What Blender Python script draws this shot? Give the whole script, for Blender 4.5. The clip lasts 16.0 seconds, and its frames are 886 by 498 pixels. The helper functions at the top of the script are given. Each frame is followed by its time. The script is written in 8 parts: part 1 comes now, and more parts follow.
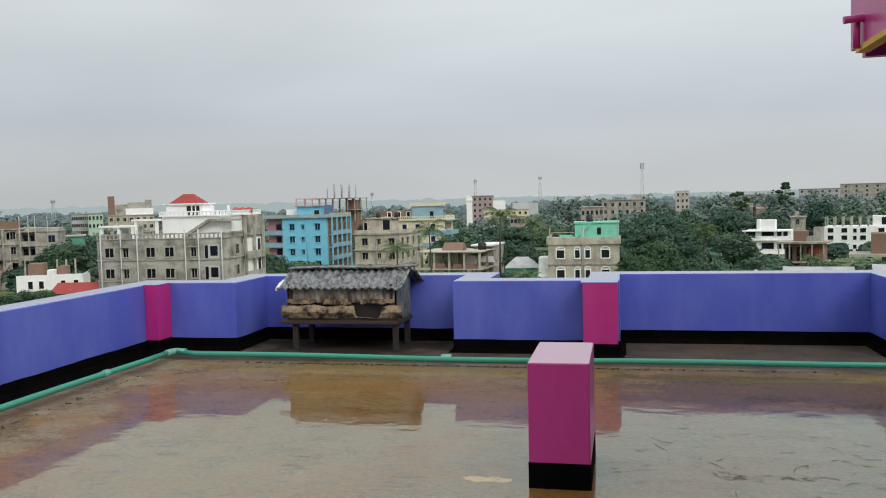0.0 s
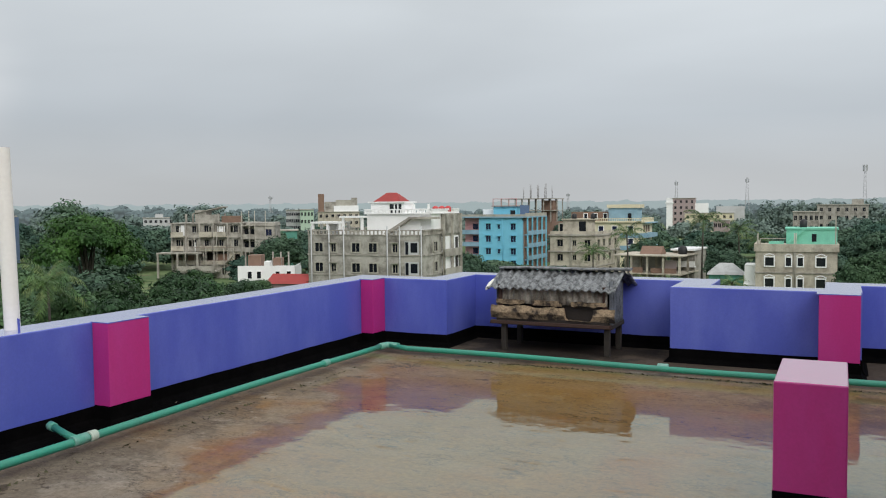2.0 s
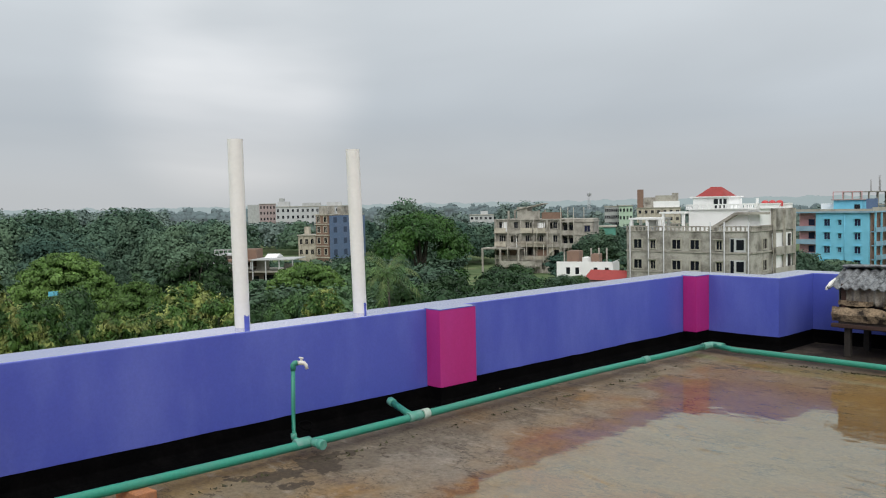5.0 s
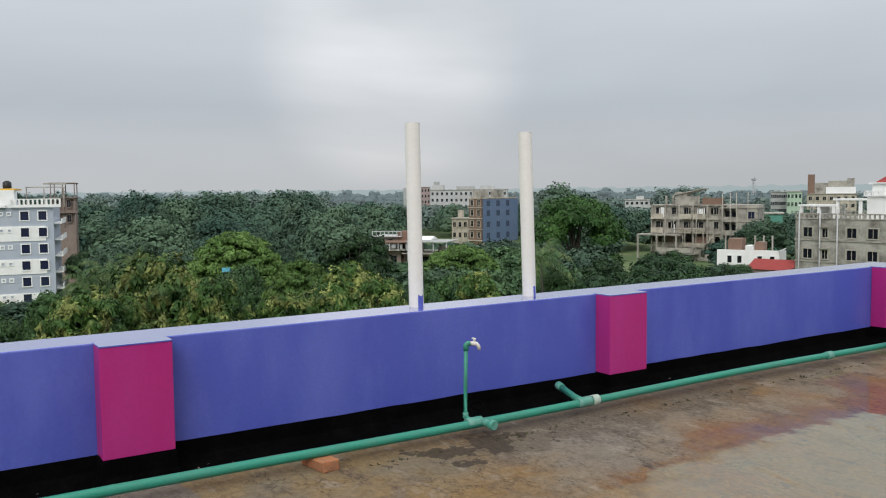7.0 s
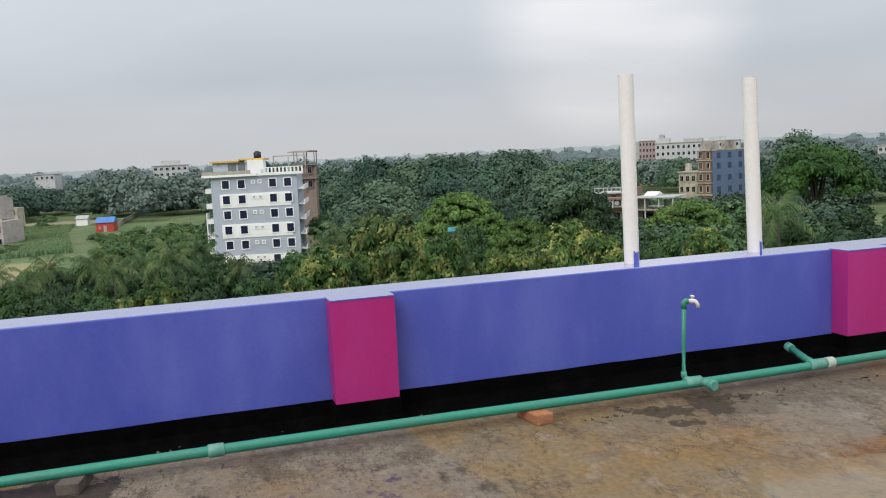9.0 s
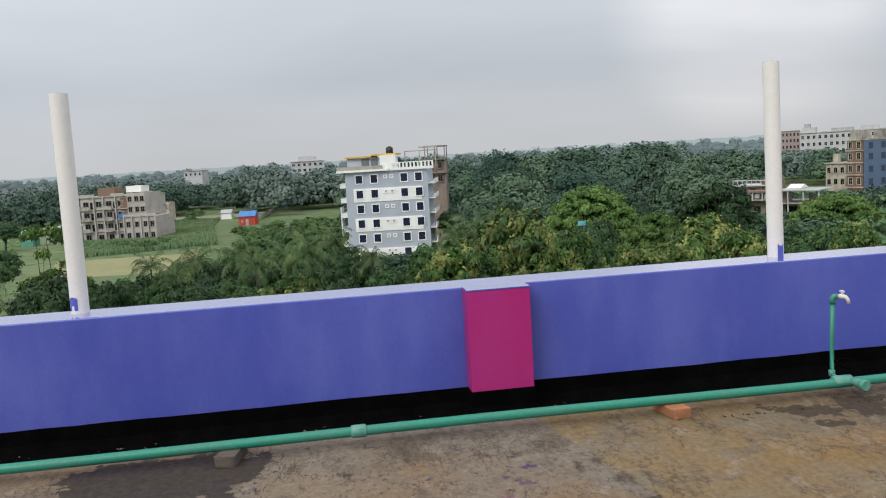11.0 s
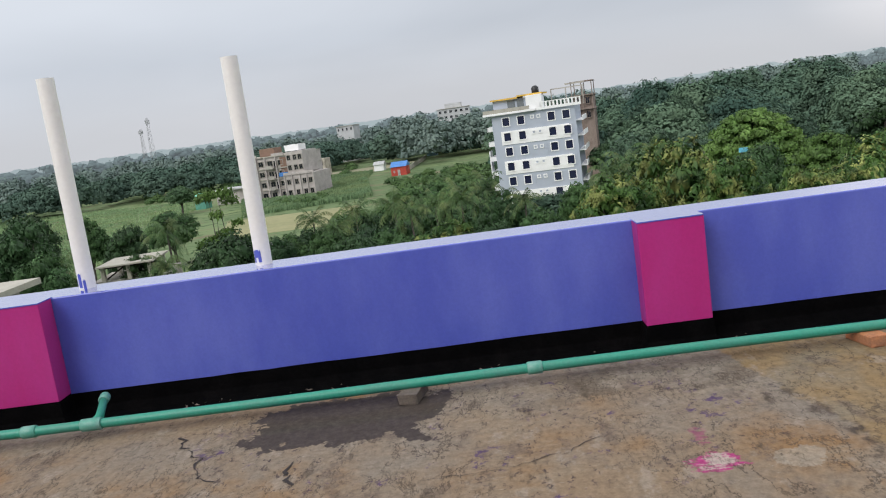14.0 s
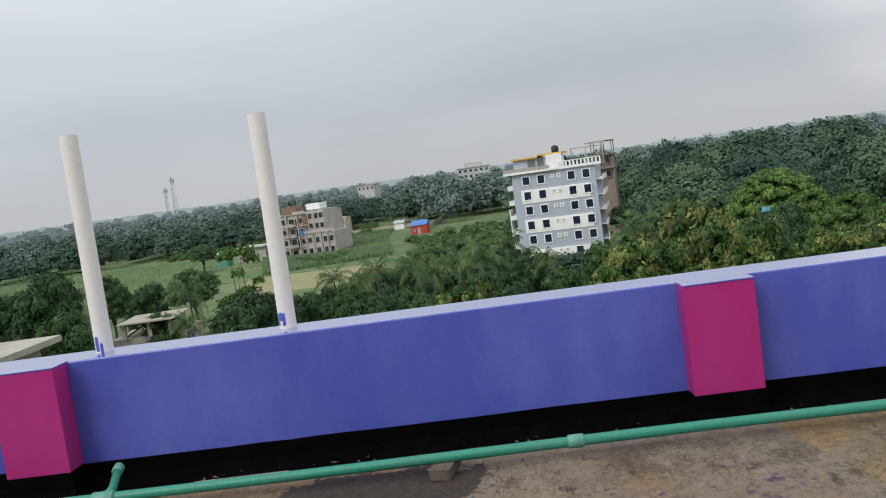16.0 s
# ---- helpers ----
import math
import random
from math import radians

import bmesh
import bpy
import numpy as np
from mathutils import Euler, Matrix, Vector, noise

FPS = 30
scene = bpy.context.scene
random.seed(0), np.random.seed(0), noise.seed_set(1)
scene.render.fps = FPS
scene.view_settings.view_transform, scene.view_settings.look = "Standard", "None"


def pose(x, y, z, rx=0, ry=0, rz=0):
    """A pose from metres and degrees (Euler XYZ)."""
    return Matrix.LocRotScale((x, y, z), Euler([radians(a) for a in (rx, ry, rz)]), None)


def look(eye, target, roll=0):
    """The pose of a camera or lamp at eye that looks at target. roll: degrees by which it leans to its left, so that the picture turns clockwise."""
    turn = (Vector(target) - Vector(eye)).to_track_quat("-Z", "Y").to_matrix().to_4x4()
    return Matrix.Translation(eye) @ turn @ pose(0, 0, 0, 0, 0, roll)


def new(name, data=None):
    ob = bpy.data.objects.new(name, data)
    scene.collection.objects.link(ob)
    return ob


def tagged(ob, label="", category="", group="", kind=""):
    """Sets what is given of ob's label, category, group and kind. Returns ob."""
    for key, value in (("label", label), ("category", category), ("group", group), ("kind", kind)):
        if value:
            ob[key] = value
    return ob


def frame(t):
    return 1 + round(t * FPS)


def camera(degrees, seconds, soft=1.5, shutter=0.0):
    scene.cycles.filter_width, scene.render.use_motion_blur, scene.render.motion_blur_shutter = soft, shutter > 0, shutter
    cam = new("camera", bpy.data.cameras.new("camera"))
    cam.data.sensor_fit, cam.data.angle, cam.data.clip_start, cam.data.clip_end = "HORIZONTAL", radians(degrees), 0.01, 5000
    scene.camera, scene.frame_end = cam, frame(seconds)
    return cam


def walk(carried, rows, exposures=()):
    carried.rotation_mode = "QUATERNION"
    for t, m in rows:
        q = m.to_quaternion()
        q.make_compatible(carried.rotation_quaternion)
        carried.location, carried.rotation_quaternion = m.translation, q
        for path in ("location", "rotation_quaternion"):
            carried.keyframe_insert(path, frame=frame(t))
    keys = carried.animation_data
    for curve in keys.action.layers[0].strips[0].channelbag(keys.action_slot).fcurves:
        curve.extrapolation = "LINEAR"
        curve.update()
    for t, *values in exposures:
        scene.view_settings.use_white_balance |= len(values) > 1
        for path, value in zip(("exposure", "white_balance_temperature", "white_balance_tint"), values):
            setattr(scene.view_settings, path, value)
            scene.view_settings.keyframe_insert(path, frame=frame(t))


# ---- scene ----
cam = camera(56.0, 16.0, soft=1.1)
PATH = [
    (0, (0.567, -0.53, 1.612), (0.143, 1.421, 1.501), -1.4),
    (0.5, (0.496, -0.53, 1.618), (-0.002, 1.403, 1.5), -1.3),
    (1, (0.415, -0.518, 1.619), (-0.129, 1.403, 1.504), -0.8),
    (1.5, (0.359, -0.496, 1.611), (-0.299, 1.389, 1.497), -0.6),
    (2, (0.331, -0.429, 1.607), (-0.531, 1.373, 1.505), -0.5),
    (2.5, (0.291, -0.4, 1.593), (-0.75, 1.305, 1.501), -0.3),
    (3, (0.296, -0.4, 1.593), (-0.849, 1.237, 1.497), -0.1),
    (3.5, (0.299, -0.41, 1.591), (-0.931, 1.164, 1.492), -0.3),
    (4, (0.302, -0.413, 1.586), (-1.037, 1.07, 1.485), -0.4),
    (6.5, (0.258, -0.456, 1.582), (-1.345, 0.736, 1.481), -1.1),
    (7, (0.21, -0.528, 1.58), (-1.476, 0.54, 1.446), -0.6),
    (7.5, (0.148, -0.588, 1.555), (-1.637, 0.276, 1.299), -1.3),
    (8, (0.161, -0.508, 1.539), (-1.704, 0.15, 1.245), -1.7),
    (8.2, (0.18, -0.496, 1.556), (-1.698, 0.138, 1.286), -1.8),
    (10.3, (0.345, -0.478, 1.58), (-1.577, 0.044, 1.397), -3.9),
    (10.5, (0.343, -0.499, 1.573), (-1.591, -0.027, 1.381), -3.2),
    (11, (0.333, -0.542, 1.568), (-1.635, -0.262, 1.352), -3.4),
    (11.5, (0.345, -0.609, 1.553), (-1.638, -0.518, 1.307), -4.8),
    (12, (0.348, -0.647, 1.567), (-1.633, -0.716, 1.301), -6.4),
    (12.5, (0.34, -0.662, 1.564), (-1.635, -0.799, 1.285), -7.5),
    (13, (0.328, -0.649, 1.567), (-1.647, -0.778, 1.284), -7.6),
    (13.5, (0.329, -0.648, 1.559), (-1.646, -0.753, 1.262), -7.8),
    (14, (0.31, -0.629, 1.547), (-1.663, -0.724, 1.231), -8.1),
    (14.5, (0.299, -0.615, 1.546), (-1.669, -0.68, 1.195), -8.6),
    (15, (0.298, -0.632, 1.561), (-1.675, -0.673, 1.232), -8.0),
    (15.5, (0.215, -0.65, 1.569), (-1.769, -0.767, 1.341), -7.5),
    (16, (0.07, -0.716, 1.55), (-1.919, -0.839, 1.378), -8.0),
]
EXPOSURES = [(0, 0.03, 6600, 9.5), (2, -0.03, 6540, 10), (3.2, -0.09, 6500, 10), (4, 0.0, 6500, 10), (6.5, -0.09, 6500, 10), (7, -0.03, 6490, 10.5), (7.5, 0.19, 6430, 11.5), (8, 0.17, 6480, 12.5), (10.5, 0.02, 6560, 11.5), (11, 0.05, 6530, 12), (12, 0.12, 6500, 13), (13, 0.12, 6480, 13.2), (14, 0.17, 6460, 13.5),
             (15, 0.22, 6330, 15), (15.5, -0.02, 6430, 14), (16, -0.03, 6520, 12.5)]
walk(cam, [(t, look(eye, target, roll)) for t, eye, target, roll in PATH], EXPOSURES)

# ---- world, sun ----
SUN_AZ, SUN_EL = radians(228), radians(40)   # left of +y; behind the camera
SUN_DIR = Vector((-math.sin(SUN_AZ) * math.cos(SUN_EL), math.cos(SUN_AZ) * math.cos(SUN_EL), math.sin(SUN_EL)))


GLOW_AZ = 61     # a thin place in the cloud, low in the west


def make_world():
    w = bpy.data.worlds.new("overcast_sky")
    scene.world = w
    w.use_nodes = True
    nt = w.node_tree
    nt.nodes.clear()
    N, L = nt.nodes.new, nt.links.new
    out, bg = N("ShaderNodeOutputWorld"), N("ShaderNodeBackground")
    sky = N("ShaderNodeTexSky")
    sky.sky_type, sky.sun_disc = "NISHITA", False
    sky.sun_elevation, sky.sun_rotation = SUN_EL, -SUN_AZ
    co = N("ShaderNodeTexCoord")
    sep = N("ShaderNodeSeparateXYZ")
    L(co.outputs["Generated"], sep.inputs[0])
    ramp = N("ShaderNodeValToRGB")
    L(sep.outputs["Z"], ramp.inputs[0])
    stops = [(0.0, (0.53, 0.555, 0.575)), (0.03, (0.53, 0.555, 0.58)), (0.10, (0.51, 0.555, 0.60)), (0.22, (0.665, 0.715, 0.755)),
             (0.45, (0.86, 0.91, 0.94)), (1.0, (1.10, 1.14, 1.18))]
    els = ramp.color_ramp.elements
    els[0].position, els[1].position = stops[0][0], stops[1][0]
    for p, _ in stops[2:]:
        els.new(p)
    for e, (p, c) in zip(els, stops):
        e.position, e.color = p, (*c, 1)
    # soft cloud streaks, flattened towards the horizon
    mp = N("ShaderNodeMapping")
    mp.inputs["Scale"].default_value = (1.3, 1.3, 5.5)
    L(co.outputs["Generated"], mp.inputs[0])
    no = N("ShaderNodeTexNoise")
    no.inputs["Scale"].default_value, no.inputs["Detail"].default_value, no.inputs["Roughness"].default_value = 1.5, 4, 0.45
    no.inputs["Distortion"].default_value = 0.3
    L(mp.outputs[0], no.inputs["Vector"])
    mr = N("ShaderNodeMapRange")
    mr.inputs["From Min"].default_value, mr.inputs["From Max"].default_value = 0.3, 0.7
    mr.inputs["To Min"].default_value, mr.inputs["To Max"].default_value = 0.92, 1.07
    L(no.outputs["Fac"], mr.inputs[0])
    mul = N("ShaderNodeVectorMath")
    mul.operation = "SCALE"
    L(ramp.outputs[0], mul.inputs[0]), L(mr.outputs[0], mul.inputs["Scale"])
    # heavier cloud over the north-west
    dk = N("ShaderNodeVectorMath")
    dk.operation = "DOT_PRODUCT"
    dk.inputs[1].default_value = (-math.sin(radians(54)), math.cos(radians(54)), 0)
    L(co.outputs["Generated"], dk.inputs[0])
    dm = N("ShaderNodeMapRange")
    dm.interpolation_type = "SMOOTHSTEP"
    dm.inputs["From Min"].default_value, dm.inputs["From Max"].default_value = 0.45, 1.0
    dm.inputs["To Min"].default_value, dm.inputs["To Max"].default_value = 1.09, 0.99
    L(dk.outputs["Value"], dm.inputs[0])
    heavy = N("ShaderNodeMath")
    heavy.operation = "MULTIPLY"
    L(mr.outputs[0], heavy.inputs[0]), L(dm.outputs[0], heavy.inputs[1])
    L(heavy.outputs[0], mul.inputs["Scale"])
    # thinner cloud over the west
    dot = N("ShaderNodeVectorMath")
    dot.operation = "DOT_PRODUCT"
    dot.inputs[1].default_value = Vector((-math.sin(radians(GLOW_AZ)), math.cos(radians(GLOW_AZ)), math.tan(radians(9)))).normalized()
    L(co.outputs["Generated"], dot.inputs[0])
    glow = N("ShaderNodeMapRange")
    glow.interpolation_type = "SMOOTHERSTEP"
    glow.inputs["From Min"].default_value, glow.inputs["From Max"].default_value = math.cos(radians(10.5)), 1.0
    glow.inputs["To Min"].default_value, glow.inputs["To Max"].default_value = 0.0, 0.19
    L(dot.outputs["Value"], glow.inputs[0])
    gm = N("ShaderNodeMath")
    gm.operation = "MULTIPLY"
    mr2 = N("ShaderNodeMapRange")
    mr2.inputs["From Min"].default_value, mr2.inputs["From Max"].default_value = 0.36, 0.66
    mr2.inputs["To Min"].default_value, mr2.inputs["To Max"].default_value = 0.25, 1.2
    L(no.outputs["Fac"], mr2.inputs[0])
    L(glow.outputs[0], gm.inputs[0]), L(mr2.outputs[0], gm.inputs[1])
    warm = N("ShaderNodeVectorMath")
    warm.operation = "SCALE"
    warm.inputs[0].default_value = (1.0, 0.89, 0.80)
    L(gm.outputs[0], warm.inputs["Scale"])
    add = N("ShaderNodeVectorMath")
    L(mul.outputs[0], add.inputs[0]), L(warm.outputs[0], add.inputs[1])
    sk = N("ShaderNodeVectorMath")
    sk.operation = "SCALE"
    sk.inputs["Scale"].default_value = 0.05
    L(sky.outputs[0], sk.inputs[0])
    mix = N("ShaderNodeMix")
    mix.data_type = "RGBA"
    mix.inputs["Factor"].default_value = 0.93
    L(sk.outputs[0], mix.inputs["A"]), L(add.outputs[0], mix.inputs["B"])
    L(mix.outputs["Result"], bg.inputs[0])
    bg.inputs[1].default_value = 1.0
    L(bg.outputs[0], out.inputs[0])


make_world()
sun = new("sun", bpy.data.lights.new("sun", "SUN"))
sun.data.energy, sun.data.angle, sun.data.color = 1.5, radians(35), (1.0, 0.97, 0.92)
sun.matrix_world = look(SUN_DIR * 50, (0, 0, 0))


# ---- materials ----
def mat(name, color, rough=0.8, var=0.12, scale=3.0, fine=40.0, bump=0.15, dist=0.01, metal=0.0, spec=0.5, second=None, amount=0.35,
        island=0.0, rand=0.0, world=False, coat=0.0, rain=0.0, runs=1.0):
    """Surface with blotches (scale), grain (fine) and a second colour that shows through in stains."""
    m = bpy.data.materials.new(name)
    m.use_nodes = True
    nt = m.node_tree
    N, L = nt.nodes.new, nt.links.new
    b = nt.nodes["Principled BSDF"]
    b.inputs["Roughness"].default_value, b.inputs["Metallic"].default_value = rough, metal
    b.inputs["Specular IOR Level"].default_value = spec
    b.inputs["Coat Weight"].default_value, b.inputs["Coat Roughness"].default_value = coat, 0.08
    if world:
        src = N("ShaderNodeNewGeometry").outputs["Position"]
    else:
        src = N("ShaderNodeTexCoord").outputs["Object"]
    n1, n2 = N("ShaderNodeTexNoise"), N("ShaderNodeTexNoise")
    for n, s, d in ((n1, scale, 6), (n2, fine, 3)):
        n.inputs["Scale"].default_value, n.inputs["Detail"].default_value = s, d
        n.inputs["Roughness"].default_value = 0.62
        L(src, n.inputs["Vector"])
    if runs != 1.0:                           # blotches drawn out downwards: rain runs, and on the violet a painted sheen
        mp = N("ShaderNodeMapping")
        mp.inputs["Scale"].default_value = (1, 1, runs)
        L(src, mp.inputs[0]), L(mp.outputs[0], n1.inputs["Vector"])
    second = second or tuple(c * 0.6 for c in color)
    mx = N("ShaderNodeMix")
    mx.data_type = "RGBA"
    mx.inputs["A"].default_value, mx.inputs["B"].default_value = (*color, 1), (*second, 1)
    mr = N("ShaderNodeMapRange")
    mr.inputs["From Min"].default_value, mr.inputs["From Max"].default_value = 0.42, 0.72
    mr.inputs["To Max"].default_value = amount * 2
    L(n1.outputs["Fac"], mr.inputs[0]), L(mr.outputs[0], mx.inputs["Factor"])
    hsv = N("ShaderNodeHueSaturation")
    L(mx.outputs["Result"], hsv.inputs["Color"])
    val = N("ShaderNodeMapRange")
    val.inputs["From Min"].default_value, val.inputs["From Max"].default_value = 0.3, 0.7
    val.inputs["To Min"].default_value, val.inputs["To Max"].default_value = 1 - var, 1 + var
    L(n2.outputs["Fac"], val.inputs[0])
    last = val.outputs[0]
    for on, node, sock in ((island, "ShaderNodeNewGeometry", "Random Per Island"), (rand, "ShaderNodeObjectInfo", "Random")):
        if on:
            r = N(node)
            r2 = N("ShaderNodeMapRange")
            r2.inputs["To Min"].default_value, r2.inputs["To Max"].default_value = 1 - on, 1 + on
            mm = N("ShaderNodeMath")
            mm.operation = "MULTIPLY"
            L(r.outputs[sock], r2.inputs[0]), L(r2.outputs[0], mm.inputs[0]), L(last, mm.inputs[1])
            last = mm.outputs[0]
    L(last, hsv.inputs["Value"])
    L(hsv.outputs[0], b.inputs["Base Color"])
    rr = N("ShaderNodeMapRange")
    rr.inputs["From Min"].default_value, rr.inputs["From Max"].default_value = 0.3, 0.7
    rr.inputs["To Min"].default_value, rr.inputs["To Max"].default_value = max(rough - 0.08, 0.02), min(rough + 0.08, 1)
    L(n1.outputs["Fac"], rr.inputs[0]), L(rr.outputs[0], b.inputs["Roughness"])
    if rain:                                  # a film of rain lies on what faces up
        sx = N("ShaderNodeSeparateXYZ")
        L(N("ShaderNodeNewGeometry").outputs["Normal"], sx.inputs[0])
        up = N("ShaderNodeMapRange")
        up.inputs["From Min"].default_value, up.inputs["From Max"].default_value = 0.75, 0.95
        L(sx.outputs["Z"], up.inputs[0]), L(up.outputs[0], b.inputs["Coat Weight"])
        low = N("ShaderNodeMapRange")
        low.inputs["To Min"].default_value, low.inputs["To Max"].default_value = rough, 0.1
        L(up.outputs[0], low.inputs[0]), L(low.outputs[0], b.inputs["Roughness"])
        b.inputs["Coat IOR"].default_value, b.inputs["Coat Roughness"].default_value = rain, 0.06
    if bump:
        bp = N("ShaderNodeBump")
        bp.inputs["Strength"].default_value, bp.inputs["Distance"].default_value = bump, dist
        L(n2.outputs["Fac"], bp.inputs["Height"])
        L(bp.outputs[0], b.inputs["Normal"])
    return m


def leaf_mat(name, a, b_, tip=None, tip_amount=0.0, scale=0.35, gloss=0.22, vary=0.25, mottle=1.5, depth=0.34):
    """Leaves: two greens that change from clump to clump, every leaf a little different, young tips in a third colour."""
    m = bpy.data.materials.new(name)
    m.use_nodes = True
    nt = m.node_tree
    N, L = nt.nodes.new, nt.links.new
    p = nt.nodes["Principled BSDF"]
    p.inputs["Roughness"].default_value = 0.55
    p.inputs["Specular IOR Level"].default_value = gloss
    geo, inf = N("ShaderNodeNewGeometry"), N("ShaderNodeObjectInfo")
    no = N("ShaderNodeTexNoise")
    no.inputs["Scale"].default_value, no.inputs["Detail"].default_value = scale, 3
    L(geo.outputs["Position"], no.inputs["Vector"])
    mr = N("ShaderNodeMapRange")
    mr.inputs["From Min"].default_value, mr.inputs["From Max"].default_value = 0.35, 0.65
    L(no.outputs["Fac"], mr.inputs[0])
    mx = N("ShaderNodeMix")
    mx.data_type = "RGBA"
    mx.inputs["A"].default_value, mx.inputs["B"].default_value = (*a, 1), (*b_, 1)
    L(mr.outputs[0], mx.inputs["Factor"])
    col = mx.outputs["Result"]
    if tip:
        n2 = N("ShaderNodeTexNoise")
        n2.inputs["Scale"].default_value, n2.inputs["Detail"].default_value = scale * 3.2, 2
        L(geo.outputs["Position"], n2.inputs["Vector"])
        m2 = N("ShaderNodeMapRange")
        m2.inputs["From Min"].default_value, m2.inputs["From Max"].default_value = 0.50, 0.60
        m2.inputs["To Max"].default_value = tip_amount
        L(n2.outputs["Fac"], m2.inputs[0])
        mt = N("ShaderNodeMix")
        mt.data_type = "RGBA"
        mt.inputs["B"].default_value = (*tip, 1)
        L(col, mt.inputs["A"]), L(m2.outputs[0], mt.inputs["Factor"])
        col = mt.outputs["Result"]
    hsv = N("ShaderNodeHueSaturation")
    L(col, hsv.inputs["Color"])
    v1, v2, mm = N("ShaderNodeMapRange"), N("ShaderNodeMapRange"), N("ShaderNodeMath")
    v1.inputs["To Min"].default_value, v1.inputs["To Max"].default_value = 1 - vary, 1 + vary
    v2.inputs["To Min"].default_value, v2.inputs["To Max"].default_value = 0.8, 1.2
    mm.operation = "MULTIPLY"
    n3, v3, m3 = N("ShaderNodeTexNoise"), N("ShaderNodeMapRange"), N("ShaderNodeMath")
    n3.inputs["Scale"].default_value, n3.inputs["Detail"].default_value, n3.inputs["Roughness"].default_value = mottle, 4, 0.7
    L(geo.outputs["Position"], n3.inputs["Vector"]), L(n3.outputs["Fac"], v3.inputs[0])
    v3.inputs["From Min"].default_value, v3.inputs["From Max"].default_value = 0.35, 0.65
    v3.inputs["To Min"].default_value, v3.inputs["To Max"].default_value = 1 - depth, 1 + depth
    m3.operation = "MULTIPLY"
    L(v3.outputs[0], m3.inputs[0]), L(mm.outputs[0], m3.inputs[1])
    L(geo.outputs["Random Per Island"], v1.inputs[0]), L(inf.outputs["Random"], v2.inputs[0])
    L(v1.outputs[0], mm.inputs[0]), L(v2.outputs[0], mm.inputs[1]), L(m3.outputs[0], hsv.inputs["Value"])
    L(hsv.outputs[0], p.inputs["Base Color"])
    return m


def floor_mat():
    """Worn screed under a film of rain: tan, grey and rusty blotches, dark silt, wet in the middle and drier by the west wall."""
    m = bpy.data.materials.new("wet_screed")
    m.use_nodes = True
    nt = m.node_tree
    N, L = nt.nodes.new, nt.links.new
    b = nt.nodes["Principled BSDF"]
    pos = N("ShaderNodeNewGeometry").outputs["Position"]

    def noise_(s, d=6, r=0.6, stretch=None):
        n = N("ShaderNodeTexNoise")
        n.inputs["Scale"].default_value, n.inputs["Detail"].default_value, n.inputs["Roughness"].default_value = s, d, r
        if stretch:
            mp = N("ShaderNodeMapping")
            mp.inputs["Scale"].default_value = stretch[:3]
            mp.inputs["Location"].default_value = stretch[3:]
            L(pos, mp.inputs[0]), L(mp.outputs[0], n.inputs["Vector"])
        else:
            L(pos, n.inputs["Vector"])
        return n.outputs["Fac"]

    def rng(v, a, c, lo=0.0, hi=1.0):
        r = N("ShaderNodeMapRange")
        r.interpolation_type = "SMOOTHSTEP"
        for k, x in zip(("From Min", "From Max", "To Min", "To Max"), (a, c, lo, hi)):
            r.inputs[k].default_value = x
        L(v, r.inputs[0])
        return r.outputs[0]

    def mixc(f, a, c):
        x = N("ShaderNodeMix")
        x.data_type = "RGBA"
        L(f, x.inputs["Factor"])
        for k, v in (("A", a), ("B", c)):
            if isinstance(v, tuple):
                x.inputs[k].default_value = (*v, 1)
            else:
                L(v, x.inputs[k])
        return x.outputs["Result"]

    def math_(op, a, c):
        x = N("ShaderNodeMath")
        x.operation, x.use_clamp = op, op not in ("ADD", "MULTIPLY_ADD")
        for i, v in enumerate((a, c)):
            if isinstance(v, (int, float)):
                x.inputs[i].default_value = v
            else:
                L(v, x.inputs[i])
        return x.outputs[0]

    def blob(cx, cy, rx, ry, rough=0.35, s=2.5):
        """1 inside an uneven patch, 0 outside."""
        sb = N("ShaderNodeVectorMath")
        sb.operation = "SUBTRACT"
        sb.inputs[1].default_value = (cx, cy, 0)
        L(pos, sb.inputs[0])
        ml = N("ShaderNodeVectorMath")
        ml.operation = "MULTIPLY"
        ml.inputs[1].default_value = (1 / rx, 1 / ry, 0)
        L(sb.outputs[0], ml.inputs[0])
        ln = N("ShaderNodeVectorMath")
        ln.operation = "LENGTH"
        L(ml.outputs[0], ln.inputs[0])
        w = rng(noise_(s, 5, 0.65), 0.3, 0.7, -rough, rough)
        a = N("ShaderNodeMath")
        L(ln.outputs["Value"], a.inputs[0]), L(w, a.inputs[1])
        return a.outputs[0]

    col = mixc(rng(noise_(0.55, 7, 0.65), 0.38, 0.62), (0.235, 0.17, 0.11), (0.215, 0.185, 0.15))
    col = mixc(rng(noise_(0.9, 6, 0.6, (1, 1, 1, 7, 3, 0)), 0.5, 0.68, 0, 0.75), col, (0.235, 0.125, 0.045))
    col = mixc(rng(noise_(2.6, 8, 0.7, (1, 0.45, 1, 2, 9, 0)), 0.53, 0.70, 0, 0.7), col, (0.27, 0.225, 0.165))
    col = mixc(rng(noise_(4.2, 8, 0.72, (0.5, 1.2, 1, 4, 1, 0)), 0.58, 0.68, 0, 0.85), col, (0.055, 0.044, 0.034))
    col = mixc(rng(noise_(17, 8, 0.75, (0.6, 1.3, 1, 4, 1, 0)), 0.60, 0.70, 0, 0.7), col, (0.06, 0.048, 0.038))
